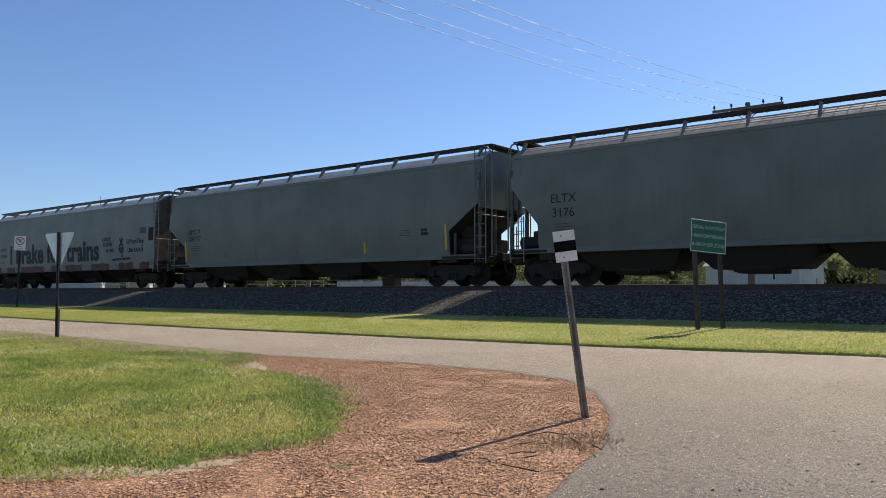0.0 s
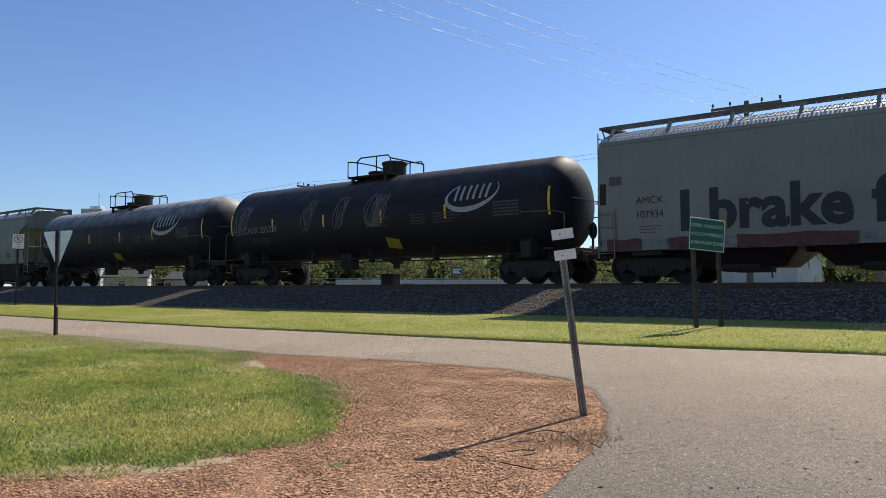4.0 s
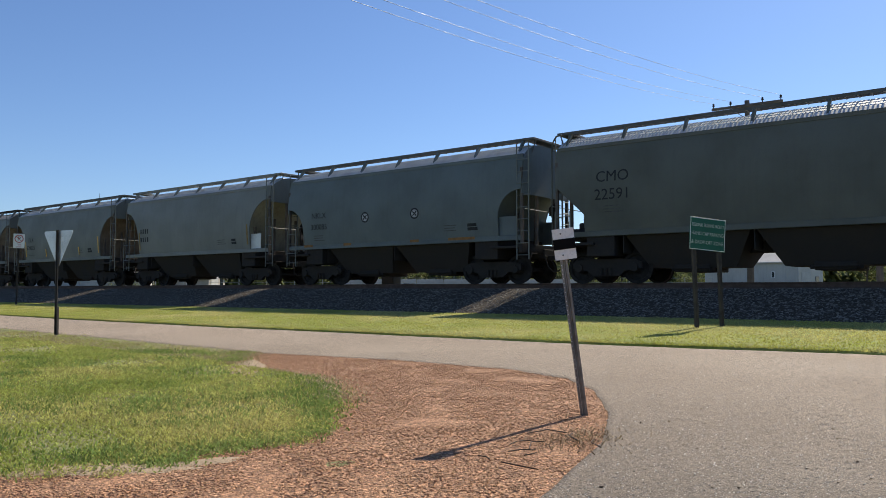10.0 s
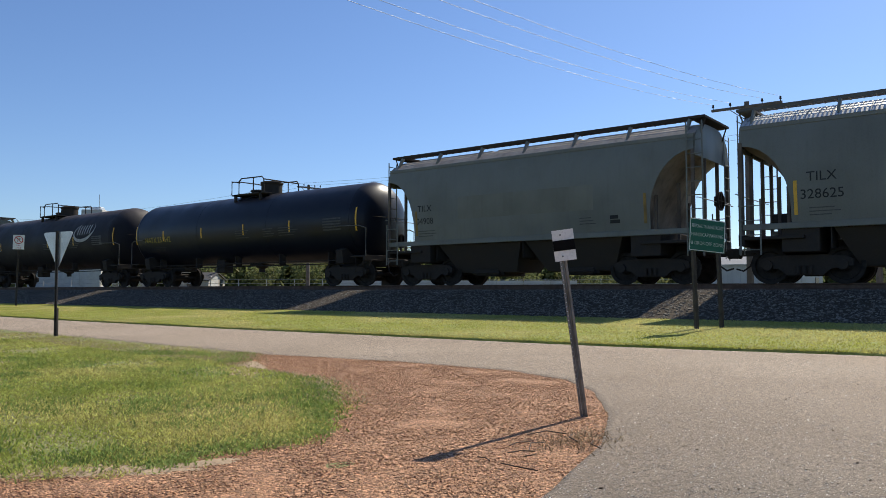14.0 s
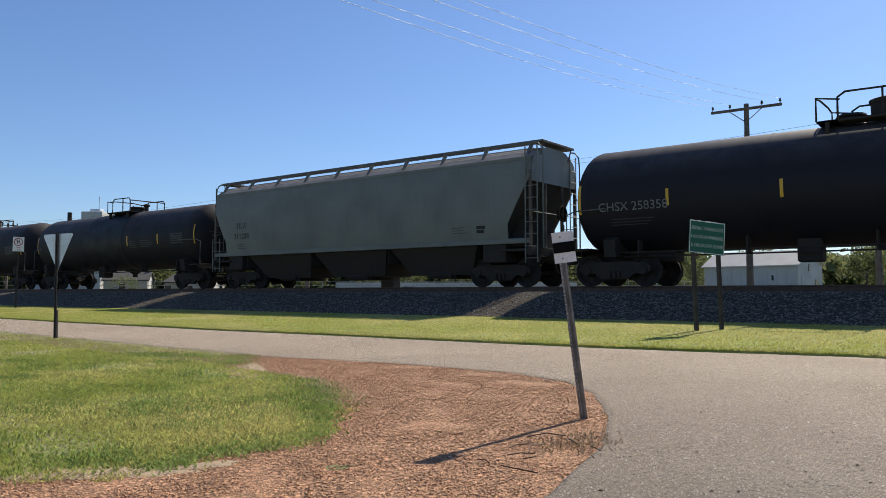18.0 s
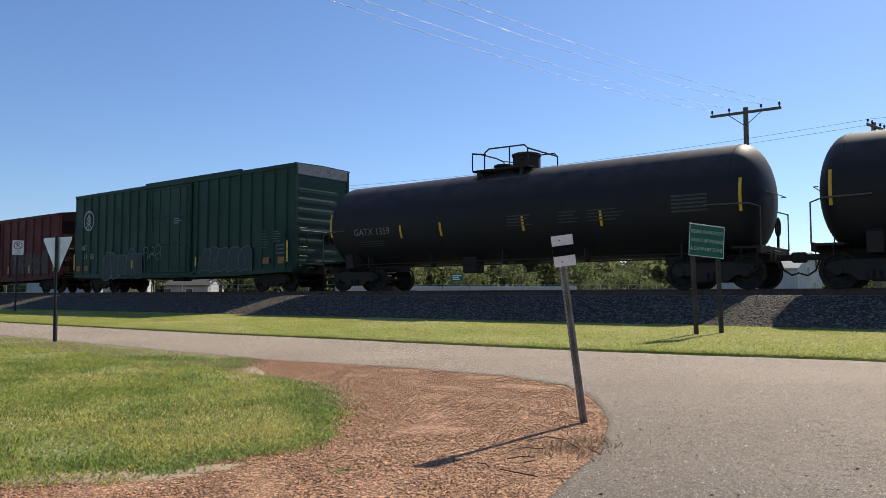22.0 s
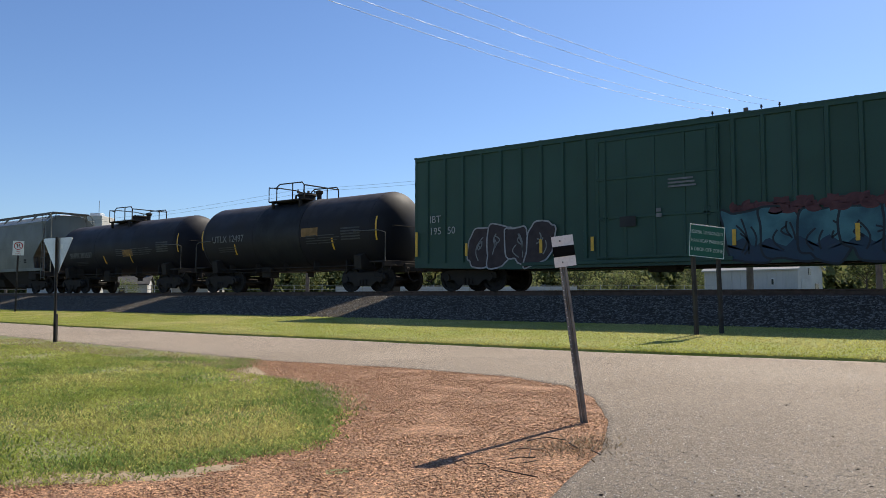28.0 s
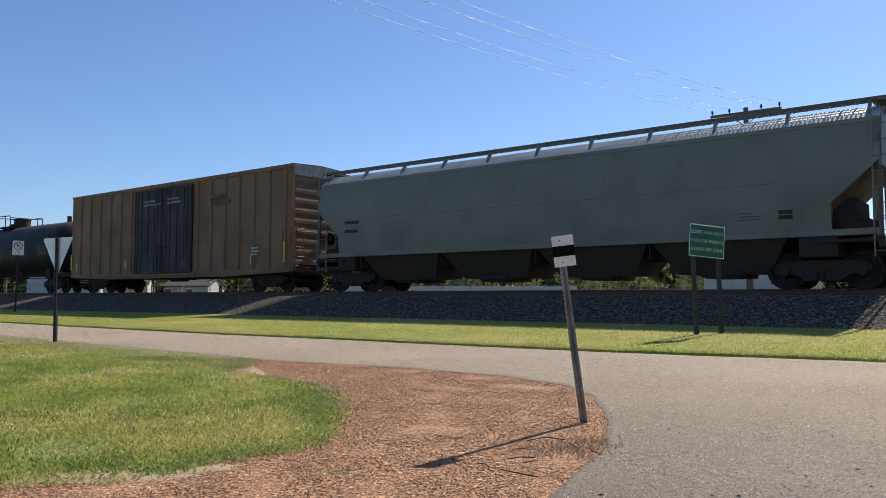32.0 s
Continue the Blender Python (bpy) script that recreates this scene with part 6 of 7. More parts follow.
car, h, yy = hopper(-219.15, -201.6, HOPPER_GREY, "grey covered hopper car between tank cars", bays=3, marks=("TILX", "311208"), mark_size=0.24, mark_x=-6.2, roof=ROOF_TAN, mids=(), tall=False, gear=True, slope_paint=GRIME_AND_SHADE, cut="line", cut_top=3.5, cut_in=0.85, cut_low=2.0)
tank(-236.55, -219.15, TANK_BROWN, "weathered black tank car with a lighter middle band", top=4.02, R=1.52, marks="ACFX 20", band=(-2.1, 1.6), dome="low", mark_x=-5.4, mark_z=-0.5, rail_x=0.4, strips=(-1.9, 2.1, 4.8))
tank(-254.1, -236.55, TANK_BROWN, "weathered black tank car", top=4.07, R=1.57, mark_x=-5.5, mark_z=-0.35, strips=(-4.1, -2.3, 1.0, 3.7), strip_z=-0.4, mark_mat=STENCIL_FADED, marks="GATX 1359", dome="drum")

car, h, yy = boxcar(-273.7, -254.1, BOX_GREEN, "tall dark green boxcar with a white tree emblem", eave=5.17, rise=0.06, post=0.76, strips=(-3.0, 2.3), door=(-1.6, 1.9), high=(-2.0, 5.4), pale_end=STENCIL_FADED,
                    marks=(("IBT", -7.73, 2.35, 0.26, LOGO_WHITE), ("21", -7.62, 1.87, 0.26, LOGO_WHITE), ("03", -6.95, 1.87, 0.26, LOGO_WHITE)))
ex, ez = -7.35, 3.78
ring = ribbon([(ex + 0.50 * math.cos(a), ez + 0.50 * math.sin(a)) for a in np.linspace(0, 2 * math.pi, 36)], lambda t: 0.085)
emblem = Shape().add([(a, yy - 0.062, c) for a, _, c in ring.v], ring.f)
for k in range(3):
    for s in (-1, 1):
        q = ribbon([(ex, ez + 0.30 - 0.22 * k), (ex + s * (0.20 + 0.04 * k), ez + 0.06 - 0.22 * k)], lambda t: 0.085)
        emblem.add([(a, yy - 0.062, c) for a, _, c in q.v], q.f)
q = ribbon([(ex, ez - 0.48), (ex, ez + 0.40)], lambda t: 0.06)
emblem.add([(a, yy - 0.063, c) for a, _, c in q.v], q.f)
part("tree_emblem", emblem, LOGO_WHITE, car, "white round tree emblem")
bubbles(car, -3.9, 1.36, yy - 0.064, 3.5, 1.30, 5, SPRAY_SOOT, SPRAY_PALE, 5, SPRAY_MOSS, rim_w=0.035)
bubbles(car, 4.4, 1.36, yy - 0.064, 3.6, 1.1, 5, SPRAY_SOOT, SPRAY_PALE, 9, SPRAY_MOSS, rim_w=0.03)
spray(car, -1.2, 1.85, yy - 0.13, 1.6, 0.7, 3, None, SPRAY_PALE, 14)
bars(car, h - 1.75, 2.15, yy - 0.062, 0.5, 0.8, 7, SPRAY_MOSS, fill=0.4)
bars(car, h - 1.0, 2.25, yy - 0.062, 0.5, 0.5, 5, SPRAY_PALE, fill=0.3)
frame_box = Shape()
for a, b in (((7.80, 1.56), (8.36, 1.56)), ((7.80, 1.88), (8.36, 1.88)), ((7.80, 1.56), (7.80, 1.88)), ((8.36, 1.56), (8.36, 1.88)), ((7.9, 1.72), (8.28, 1.72))):
    q = ribbon([a, b], lambda t: 0.035)
    frame_box.add([(u, yy - 0.063, w_) for u, _, w_ in q.v], q.f)
part("stencilled_box", frame_box, STENCIL_FADED, car)
bars(car, 0.95, 3.3, -1.65, 0.7, 0.3, 3, STENCIL_FADED, fill=0.5)
for x in (h - 0.75, h - 1.7, -h + 0.5, -h + 1.3):
    part("orange_patch", Shape().box(x - 0.2, x + 0.2, yy - 0.064, yy - 0.060, 1.13, 1.40), PATCH_ORANGE, car)

car, h, yy = boxcar(-293.5, -273.7, BOX_RED, "faded red boxcar with grimy lower panels", eave=4.42, rise=0.24, strips=(-2.94, -0.24, 2.95, 5.67), door=(-1.55, 1.55), post=1.0, end_ribs=5, end_paint=SHADED_END_RED,
                    marks=None)
for a, b in ((-8.0, -7.22), (-7.12, -6.33), (-6.23, -5.48)):
    part("faded_panel", Shape().box(a, b, yy - 0.004, yy + 0.004, 1.35, 3.95), RED_FADED, car, "paler repainted panel")
bars(car, -7.55, 2.33, yy - 0.062, 1.0, 0.5, 2, SPRAY_ASH, fill=0.5)
for k in range(9):
    z = 2.32 + k * 0.135
    part("door_slat", Shape().box(-1.42, 0.86, -1.63, -1.61, z, z + 0.075, 0.006), BOX_RED, car)
r2 = random.Random(5)
for k in range(5):
    a = 3.45 + k * 0.9
    top_z = 2.2 + r2.uniform(-0.25, 0.15)
    part("grey_overspray", Shape().prism([(a, 1.1), (a + 0.88, 1.1), (a + 0.88, top_z + r2.uniform(-0.1, 0.1)), (a + 0.4, top_z + 0.08), (a, top_z)], "y", yy - 0.004, yy + 0.002), SPRAY_ASH, car, "chalky grey overspray")
spray(car, 3.9, 1.6, yy - 0.064, 2.6, 0.9, 4, None, SPRAY_ASH, 31)
spray(car, 6.9, 1.75, yy - 0.064, 1.9, 0.8, 3, None, STENCIL_DIM, 33)
spray(car, -5.0, 1.3, yy - 0.064, 3.4, 0.6, 6, None, SPRAY_ASH, 37)
spray(car, -1.0, 1.35, yy - 0.13, 2.6, 0.7, 4, None, SPRAY_MAROON, 38)

car, h, yy = boxcar(-313.1, -293.5, BOX_GREEN_LIGHT, "green boxcar with bright graffiti", eave=4.65, rise=0.24, strips=(-6.6, -3.75, -2.0, 2.1, 5.0), door=(-1.9, 1.75), post=0.76,
                    marks=(("IBT", -7.94, 2.44, 0.25, STENCIL_WHITE), ("195", -7.93, 2.03, 0.25, STENCIL_WHITE), ("50", -7.25, 2.03, 0.25, STENCIL_WHITE)))
bubbles(car, -4.95, 1.42, yy - 0.064, 3.0, 1.42, 4, SPRAY_MAROON, SPRAY_WHITE, 41, STENCIL_FADED, rim_w=0.05)
bubbles(car, 4.3, 1.42, yy - 0.064, 4.6, 1.45, 5, SPRAY_BLUE, SPRAY_DARK, 44, SPRAY_DARK, rim_w=0.06, low=SPRAY_NAVY)
spray(car, 3.9, 2.12, yy - 0.060, 3.7, 0.22, 12, SPRAY_RED, SPRAY_RED, 47)
bars(car, h - 1.5, 2.5, yy - 0.062, 0.7, 1.0, 7, SPRAY_MOSS, fill=0.4)
bars(car, 0.75, 2.95, -1.65, 0.8, 0.3, 3, STENCIL_FADED, fill=0.5)
bars(car, -0.7, 1.95, -1.65, 0.8, 0.3, 1, BOX_BLACK, fill=1.0)
bars(car, 0.1, 2.15, -1.65, 0.2, 0.3, 2, STENCIL_FADED, fill=0.7)

tank(-325.9, -313.1, TANK_BROWN, "short fat weathered tank car with a middle band", top=3.84, R=1.5, mark_h=0.30, marks="UTLX 12497", mark_mat=STENCIL_FADED, mark_z=-0.05, mark_x=-3.36, band=(-1.45, 1.25), dome="low", strips=(-2.9, -1.4, 1.2, 3.1), strip_z=-0.5, panel_x=4.1, rail_x=-0.05, placard=1.6, placard_z=0.0, placard_mat=OCHRE)
tank(-339.3, -325.9, TANK_BLACK, "slim short black tank car", top=3.75, R=1.41, mark_mat=STENCIL_FADED, placard=1.15, placard_z=-0.35, placard_mat=OCHRE, mark_h=0.29, marks="SHPX 201537", mark_x=-3.23, mark_z=-0.35, dome="low", strips=(-0.93, 1.6), strip_z=-0.65, panel_x=4.5, rail_x=0.1)
car, h, yy = hopper(-359.85, -339.3, HOPPER_GREY, "very long pale grey covered hopper car", bays=4, marks=None, mark_size=0.22, mark_x=-7.9, mids=(), tall=False, slope_paint=RUST_PAINT, gear=True, cut="line", cut_top=3.1, cut_low=2.1, cut_in=1.1, sill=1.42)
bars(car, -7.66, 2.41, yy, 1.0, 0.66, 2, STENCIL_BLACK, fill=0.35)
part("weld_line", Shape().box(-h, h - 1.3, yy + 0.004, yy + 0.012, 2.68, 2.70), HOPPER_BROWN, car)
car, h, yy = boxcar(-379.6, -359.85, BOX_BROWN, "yellow-brown boxcar with black double doors", eave=5.17, rise=0.10, door=(-2.65, 2.2), double=True, door_paint=BOX_BLACK, pale_end=STENCIL_FADED, post=1.0)
bars(car, -1.0, 4.3, -1.62, 1.5, 0.35, 2, STENCIL_FADED)
bars(car, 1.0, 4.3, -1.62, 1.5, 0.35, 2, STENCIL_FADED)
bars(car, 4.3, 4.1, yy - 0.062, 1.4, 0.5, 2, RUST, fill=0.8)
bars(car, h - 2.2, 1.7, yy - 0.062, 0.6, 0.4, 3, STENCIL_WHITE)
tank(-397.4, -379.6, TANK_BLACK, "black tank car at the rear", dome="drum")

# marks follow the bulge of the hopper sides
MARKS = ("lettering", "small_print", "painted_word", "painted_crossing_mark", "painted_stripe", "painted_out_panel", "reflector", "shield_top",
         "shield_stripe", "side_plate", "plain_bar", "round_decal", "decal_cross", "sill_mark", "weld_line", "graffiti", "graffiti_outline")
for car, lean in LEANS.items():
    for ob in car.children:
        if ob.name.split(".")[0] in MARKS:
            at_z = ob.matrix_basis.translation.z
            ob.data = ob.data.copy()
            for vert in ob.data.vertices:
                vert.co.y += lean(vert.co.z + at_z)

# ---------------------------------------------------------------- signs beside the lane


def u_channel(h, w=0.045, d=0.03):
    """A steel sign post of U section."""
    out = [(-w, 0.0), (-w, 0.004), (-w * 0.45, 0.004), (-w * 0.35, d), (w * 0.35, d), (w * 0.45, 0.004), (w, 0.004), (w, 0.0), (w * 0.38, 0.0), (w * 0.27, d - 0.005), (-w * 0.27, d - 0.005), (-w * 0.38, 0.0)]
    return Shape().prism(out, "z", -0.25, h)


# striped marker leaning at the corner of the gravel
marker = thing("striped_marker", pose(-3.06, 5.88, 0.19, 4.2, -7.2, 31), "small white and black banded plate on a leaning steel post", "road marker")
part("post", u_channel(1.50, 0.031, 0.026), POST_GALV, marker)
dots = Shape()
for k in range(30):
    z = 0.25 + k * 0.038
    dots.turned([(-0.0006, 0.0005), (-0.0006, 0.004), (0.002, 0.004), (0.002, 0.0005)], "y", 8, (-0.022, 0, z))
tagged(part("punched_hole_row", dots, SIGN_WHITE, marker, "bright punched holes"), kind="stuff")
bend = lambda z0, z1, dy: Shape().prism([(x + 0.022, -0.018 + 0.010 * (x / 0.1) ** 2 - dy) for x in np.linspace(-0.090, 0.090, 9)] + [(x + 0.022, -0.014 + 0.010 * (x / 0.1) ** 2 - dy) for x in np.linspace(0.090, -0.090, 9)], "z", z0, z1)
part("plate", bend(1.322, 1.582, 0), PLATE_WHITE, marker, "dull white reflective plate")
part("black_band", bend(1.408, 1.496, 0.005), SIGN_BLACK, marker)
for z in (1.36, 1.54):
    part("bolt", Shape().turned([(-0.026, 0.002), (-0.026, 0.007), (-0.012, 0.008), (-0.012, 0.002)], "y", 8, (0, 0, z)), POST_GALV, marker)

# green facility sign on two posts
sign = thing("facility_sign", pose(-5.06, 14.92, float(ground_z(14.92)), 0, 0, 59), "green information sign with white lettering on two posts", "sign")
for x in (-0.30, 0.30):
    part("post", Shape().box(x - 0.035, x + 0.035, -0.03, 0.04, -0.3, 1.58, 0.006), POST_BROWN, sign, at=pose(0, 0, 0, 0, -2.0, 0))
PZ = 1.83
panel_m = pose(-0.06, -0.05, PZ, 0, 4.0, 0)
panel = part("panel", Shape().box(-0.425, 0.425, -0.006, 0.006, -0.315, 0.315, 0.002), SIGN_GREEN, sign, "green panel", at=panel_m)
rim = Shape()
for a in ((-0.416, 0.416, -0.308, -0.296), (-0.416, 0.416, 0.296, 0.308), (-0.416, -0.404, -0.296, 0.296), (0.404, 0.416, -0.296, 0.296)):
    rim.box(a[0], a[1], -0.0085, -0.006, a[2], a[3])
part("border", rim, SIGN_WHITE, panel)
for text, z, size in (("REGIONAL TRAINING FACILITY", 0.165, 0.07), ("HANDICAP PARKING", 0.0, 0.07), ("& DROP-OFF ZONE", -0.165, 0.07)):
    me = lettering(text, size, SIGN_LETTER, thick=0.0008)
    wtext = max(v.co.x for v in me.vertices) * 2
    ob = part("lettering", me, None, panel, at=pose(0, -0.008, z))
    k = min(1.0, 0.76 / wtext)
    ob.scale = (k, 1, 1)

# yield sign seen from behind
give = thing("yield_sign", pose(-16.76, 8.0, float(ground_z(8.0)), 0, -0.6, 13), "triangular yield sign seen from its bare back", "traffic sign")
part("post", u_channel(2.28, 0.04, 0.03), POST_BROWN, give)
part("post_stub", Shape().box(0.03, 0.06, -0.01, 0.035, -0.3, 0.62, 0.004), POST_BROWN, give)


def rounded_triangle(side, r):
    pts = []
    hgt = side * math.sqrt(3) / 2
    for k, (cx, cz) in enumerate(((-side / 2 + r * 1.73, hgt / 3 - r), (0, -hgt * 2 / 3 + 2 * r), (side / 2 - r * 1.73, hgt / 3 - r))):
        a0 = (90, 210, 330)[k]
        for i in range(7):
            a = radians(a0 + 120 * i / 6)
            pts.append((cx + r * math.cos(a), cz + r * math.sin(a)))
    return pts


part("plate", Shape().prism(rounded_triangle(0.94, 0.04), "y", 0.034, 0.039), SIGN_BACK, give, "bare aluminium back", at=pose(0, 0, 1.99))
part("front_face", Shape().prism(rounded_triangle(0.93, 0.04), "y", 0.0395, 0.041), SIGN_RED, give, at=pose(0, 0, 1.99))
part("front_centre", Shape().prism(rounded_triangle(0.58, 0.025), "y", 0.0415, 0.043), SIGN_WHITE, give, at=pose(0, 0, 1.99))
part("sticker", Shape().box(0.09, 0.16, 0.030, 0.0338, 2.02, 2.12), SIGN_WHITE, give)

# fire lane sign
fire = thing("fire_lane_sign", pose(-36.85, 15.79, float(ground_z(15.79)), 0, 0.8, 60), "small white no-parking sign on a thin post", "traffic sign")
part("post", u_channel(3.02, 0.04, 0.03), POST_BROWN, fire)
plate = part("plate", Shape().box(-0.23, 0.23, -0.008, -0.002, 2.62, 3.28, 0.002), SIGN_WHITE, fire)
ring = ribbon([(0.165 * math.cos(a), 3.05 + 0.165 * math.sin(a)) for a in np.linspace(0, 2 * math.pi, 30)], lambda t: 0.035)
q = ribbon([(-0.11, 3.16), (0.11, 2.94)], lambda t: 0.03)
part("red_ring", Shape().add([(a, -0.011, c) for a, _, c in ring.v + q.v], ring.f + [tuple(i + len(ring.v) for i in f) for f in q.f]), SIGN_RED, plate)
part("lettering", lettering("P", 0.19, SIGN_BLACK, thick=0.0006), None, plate, at=pose(0, -0.0095, 3.05))
part("lettering", lettering("FIRE", 0.065, SIGN_RED, thick=0.0006), None, plate, at=pose(0, -0.0095, 2.79))
part("lettering", lettering("LANE", 0.065, SIGN_RED, thick=0.0006), None, plate, at=pose(0, -0.0095, 2.69))

# ---------------------------------------------------------------- poles and wires


def utility_pole(x, y, top, arm_turn, label, arms=1, wide=1.5):
    z = float(ground_z(y))
    p = thing("utility_pole", pose(x, y, z), label, "utility pole", "poles along the railway")
    part("pole", Shape().turned([(-1.0, 0.02), (-1.0, 0.17), (top - z, 0.11), (top - z + 0.02, 0.02)], "z", 12), POLE_WOOD, p, smooth=40)
    for k in range(arms):
        az = top - z - 0.25 - k * 1.5
        m = pose(0, 0, az, 0, 0, arm_turn)
        arm = part("crossarm", Shape().box(-wide, wide, -0.17, -0.07, -0.06, 0.06, 0.012), POLE_WOOD, p, at=m)
        for s in (-1, 1):
            part("brace", Shape().tube([(s * 0.75, -0.18, -0.03), (0, -0.13, -0.62)], 0.02, 5), POST_GALV, arm)
        for xx in (-wide + 0.08, -wide * 0.45, wide * 0.45, wide - 0.08):
            part("insulator", once("insulator", lambda: Shape().turned([(0.05, 0.01), (0.05, 0.02), (0.14, 0.02), (0.15, 0.06), (0.19, 0.055), (0.20, 0.035), (0.24, 0.05), (0.28, 0.03), (0.28, 0.01)], "z", 10).mesh("insulator", UNDER, 40)),
                 None, arm, at=pose(xx, -0.12, 0))
    return p


POLE_A, POLE_B = (-10.3, 35.9, 9.85), (-9.69, -32.9, 9.2)
utility_pole(*POLE_A, 2, "brown wooden utility pole with one crossarm", wide=1.55)
utility_pole(*POLE_B, 8, "brown wooden utility pole on the lawn side", wide=1.55)
POLE_C, POLE_D, POLE_E = (-46.6, 42.3, 9.8), (-6.2, 43.0, 9.85), (-102.0, 42.5, 9.9)
utility_pole(*POLE_C, 78, "distant wooden utility pole behind the railway", wide=1.1)
utility_pole(*POLE_D, 78, "wooden utility pole with two crossarms", arms=2, wide=1.1)
utility_pole(*POLE_E, 78, "distant wooden utility pole far along the line", wide=1.1)


def wire(a, b, sag, r, material):
    pts = []
    for k in range(25):
        t = k / 24
        p = Vector(a).lerp(Vector(b), t)
        p.z -= 4 * sag * t * (1 - t)
        pts.append(p)
    ob = tagged(new("overhead_wire", Shape().tube(pts, r, 10).mesh("overhead_wire", material, 80)), "thin overhead wire hanging between poles", "wire", "overhead wires")
    return ob


for xx in (-1.47, -0.70, 0.70, 1.47):
    wire((POLE_A[0] + xx, POLE_A[1] - 0.13, POLE_A[2] + 0.03), (POLE_B[0] - xx * 0.05, POLE_B[1], 7.65), 2.06, 0.0055, WIRE_MAT)
for dy, dz in ((-0.9, 0.03), (0.5, 0.03)):
    wire((POLE_C[0], POLE_C[1] + dy, POLE_C[2] + dz), (POLE_D[0], POLE_D[1] + dy, POLE_D[2] + dz), 0.5, 0.008, CABLE)
    wire((POLE_D[0], POLE_D[1] + dy, POLE_D[2] + dz), (POLE_D[0] + 55, POLE_D[1] + dy, POLE_D[2] + dz), 0.5, 0.008, CABLE)
    wire((POLE_E[0], POLE_E[1] + dy, POLE_E[2] + dz), (POLE_C[0], POLE_C[1] + dy, POLE_C[2] + dz), 0.6, 0.008, CABLE)

# ---------------------------------------------------------------- the town behind the track
CAM_R, CAM_F = Vector((0.7902, 0.6128, 0)), Vector((-0.6128, 0.7902, 0))


def town(right, ahead):
    """A place in the plan, by metres to the right of and ahead along the view across the tracks."""
    p = CAM_R * right + CAM_F * ahead
    return p.x, p.y


def gabled_building(name, right, ahead, turn, length, width, eave, ridge, wall, label, windows=(), end_openings=True):
    x, y = town(right, ahead)
    z = float(ground_z(y))
    b = thing(name, pose(x, y, z, 0, 0, turn), label, "building")
    body = [(0, -0.2), (width, -0.2), (width, eave), (width / 2, ridge), (0, eave)]
    part("wall", Shape().prism(body, "x", -length, 0), wall, b)
    for s in (0, 1):
        a, c = ((-0.35, eave - 0.28), (width / 2, ridge + 0.05)) if s == 0 else ((width / 2, ridge + 0.05), (width + 0.35, eave - 0.28))
        part("roof", Shape().prism([a, c, (c[0], c[1] + 0.16), (a[0], a[1] + 0.16)], "x", -length - 0.3, 0.3), ROOF_DARK if wall is not WALL_PALE else WALL_PALE, b)
    n = int(length / 1.2)
    for k in range(n):
        part("siding_rib", once(("siding", eave, wall.name), lambda: Shape().box(-0.03, 0.03, -0.035, 0.0, 0, eave - 0.05).mesh("siding_rib", wall)), None, b, at=pose(-0.3 - k * (length - 0.6) / max(1, n - 1), 0, 0))
    for wx, wz, ww, wh in windows:
        win = part("window", Shape().box(wx - ww / 2, wx + ww / 2, -0.05, 0.02, wz - wh / 2, wz + wh / 2, 0.01), SIGN_WHITE, b)
        part("pane", Shape().box(wx - ww / 2 + 0.07, wx + ww / 2 - 0.07, -0.06, -0.045, wz - wh / 2 + 0.07, wz + wh / 2 - 0.07), GLASS_DARK, win)
    if end_openings:
        d = part("door", Shape().box(-0.02, 0.05, width * 0.12, width * 0.12 + 2.6, 0, 2.9, 0.01), CONCRETE, b)
        part("window", Shape().box(-0.02, 0.06, width * 0.68, width * 0.68 + 1.0, 0.2, 2.4, 0.01), GLASS_DARK, b)
        part("window", Shape().box(-0.02, 0.06, width * 0.42, width * 0.42 + 0.6, 3.5, 4.4, 0.01), GLASS_DARK, b)
    return b


gabled_building("warehouse", 46.2, 100.0, 37.8 - 50.2, 13.5, 7.0, 4.4, 6.2, WALL_PALE, "pale metal-sided warehouse with a gable end",
                windows=((-3.4, 2.6, 0.45, 0.9), (-3.4, 1.0, 0.45, 0.6)))
gabled_building("shed", -43.0, 112.0, 37.8 + 12, 6, 5.0, 2.6, 3.6, WALL_TAN, "small tan shed behind the railway", windows=((-3.5, 1.5, 1.0, 0.9),))
gabled_building("shed", -36.0, 118.0, 37.8 - 8, 7, 6.0, 2.4, 3.3, WALL_TAN, "low tan shed behind the railway", windows=((-3.0, 1.4, 1.2, 0.9), (-6.5, 1.4, 1.2, 0.9)))

# low pale wall and fence along the street beyond
lx, ly = town(-12, 86)
wall_low = thing("low_wall", pose(lx, ly, float(ground_z(ly)), 0, 0, 37.8), "long low pale concrete wall along the street", "wall", kind="structure")
for k in range(9):
    part("panel", once("wall panel", lambda: Shape().box(0.02, 2.98, -0.08, 0.08, -0.1, 1.75, 0.02).mesh("panel", CONCRETE)), None, wall_low, at=pose(k * 3, 0, 0))
fx, fy = town(-52, 84)
fence = thing("street_fence", pose(fx, fy, float(ground_z(fy)), 0, 0, 37.8), "thin grey wire fence with posts", "fence")
for k in range(28):
    part("post", once("fence post", lambda: Shape().tube([(0, 0, -0.2), (0, 0, 1.9)], 0.035, 6).mesh("post", FENCE_GREY)), None, fence, at=pose(k * 3.0, -1.2, 0))
for z in (0.5, 1.0, 1.4, 1.85):
    part("rail", Shape().tube([(0, -1.2, z), (81, -1.2, z)], 0.02, 5), FENCE_GREY, fence)

# green direction sign far behind
gx0, gy0 = town(1.9, 100)
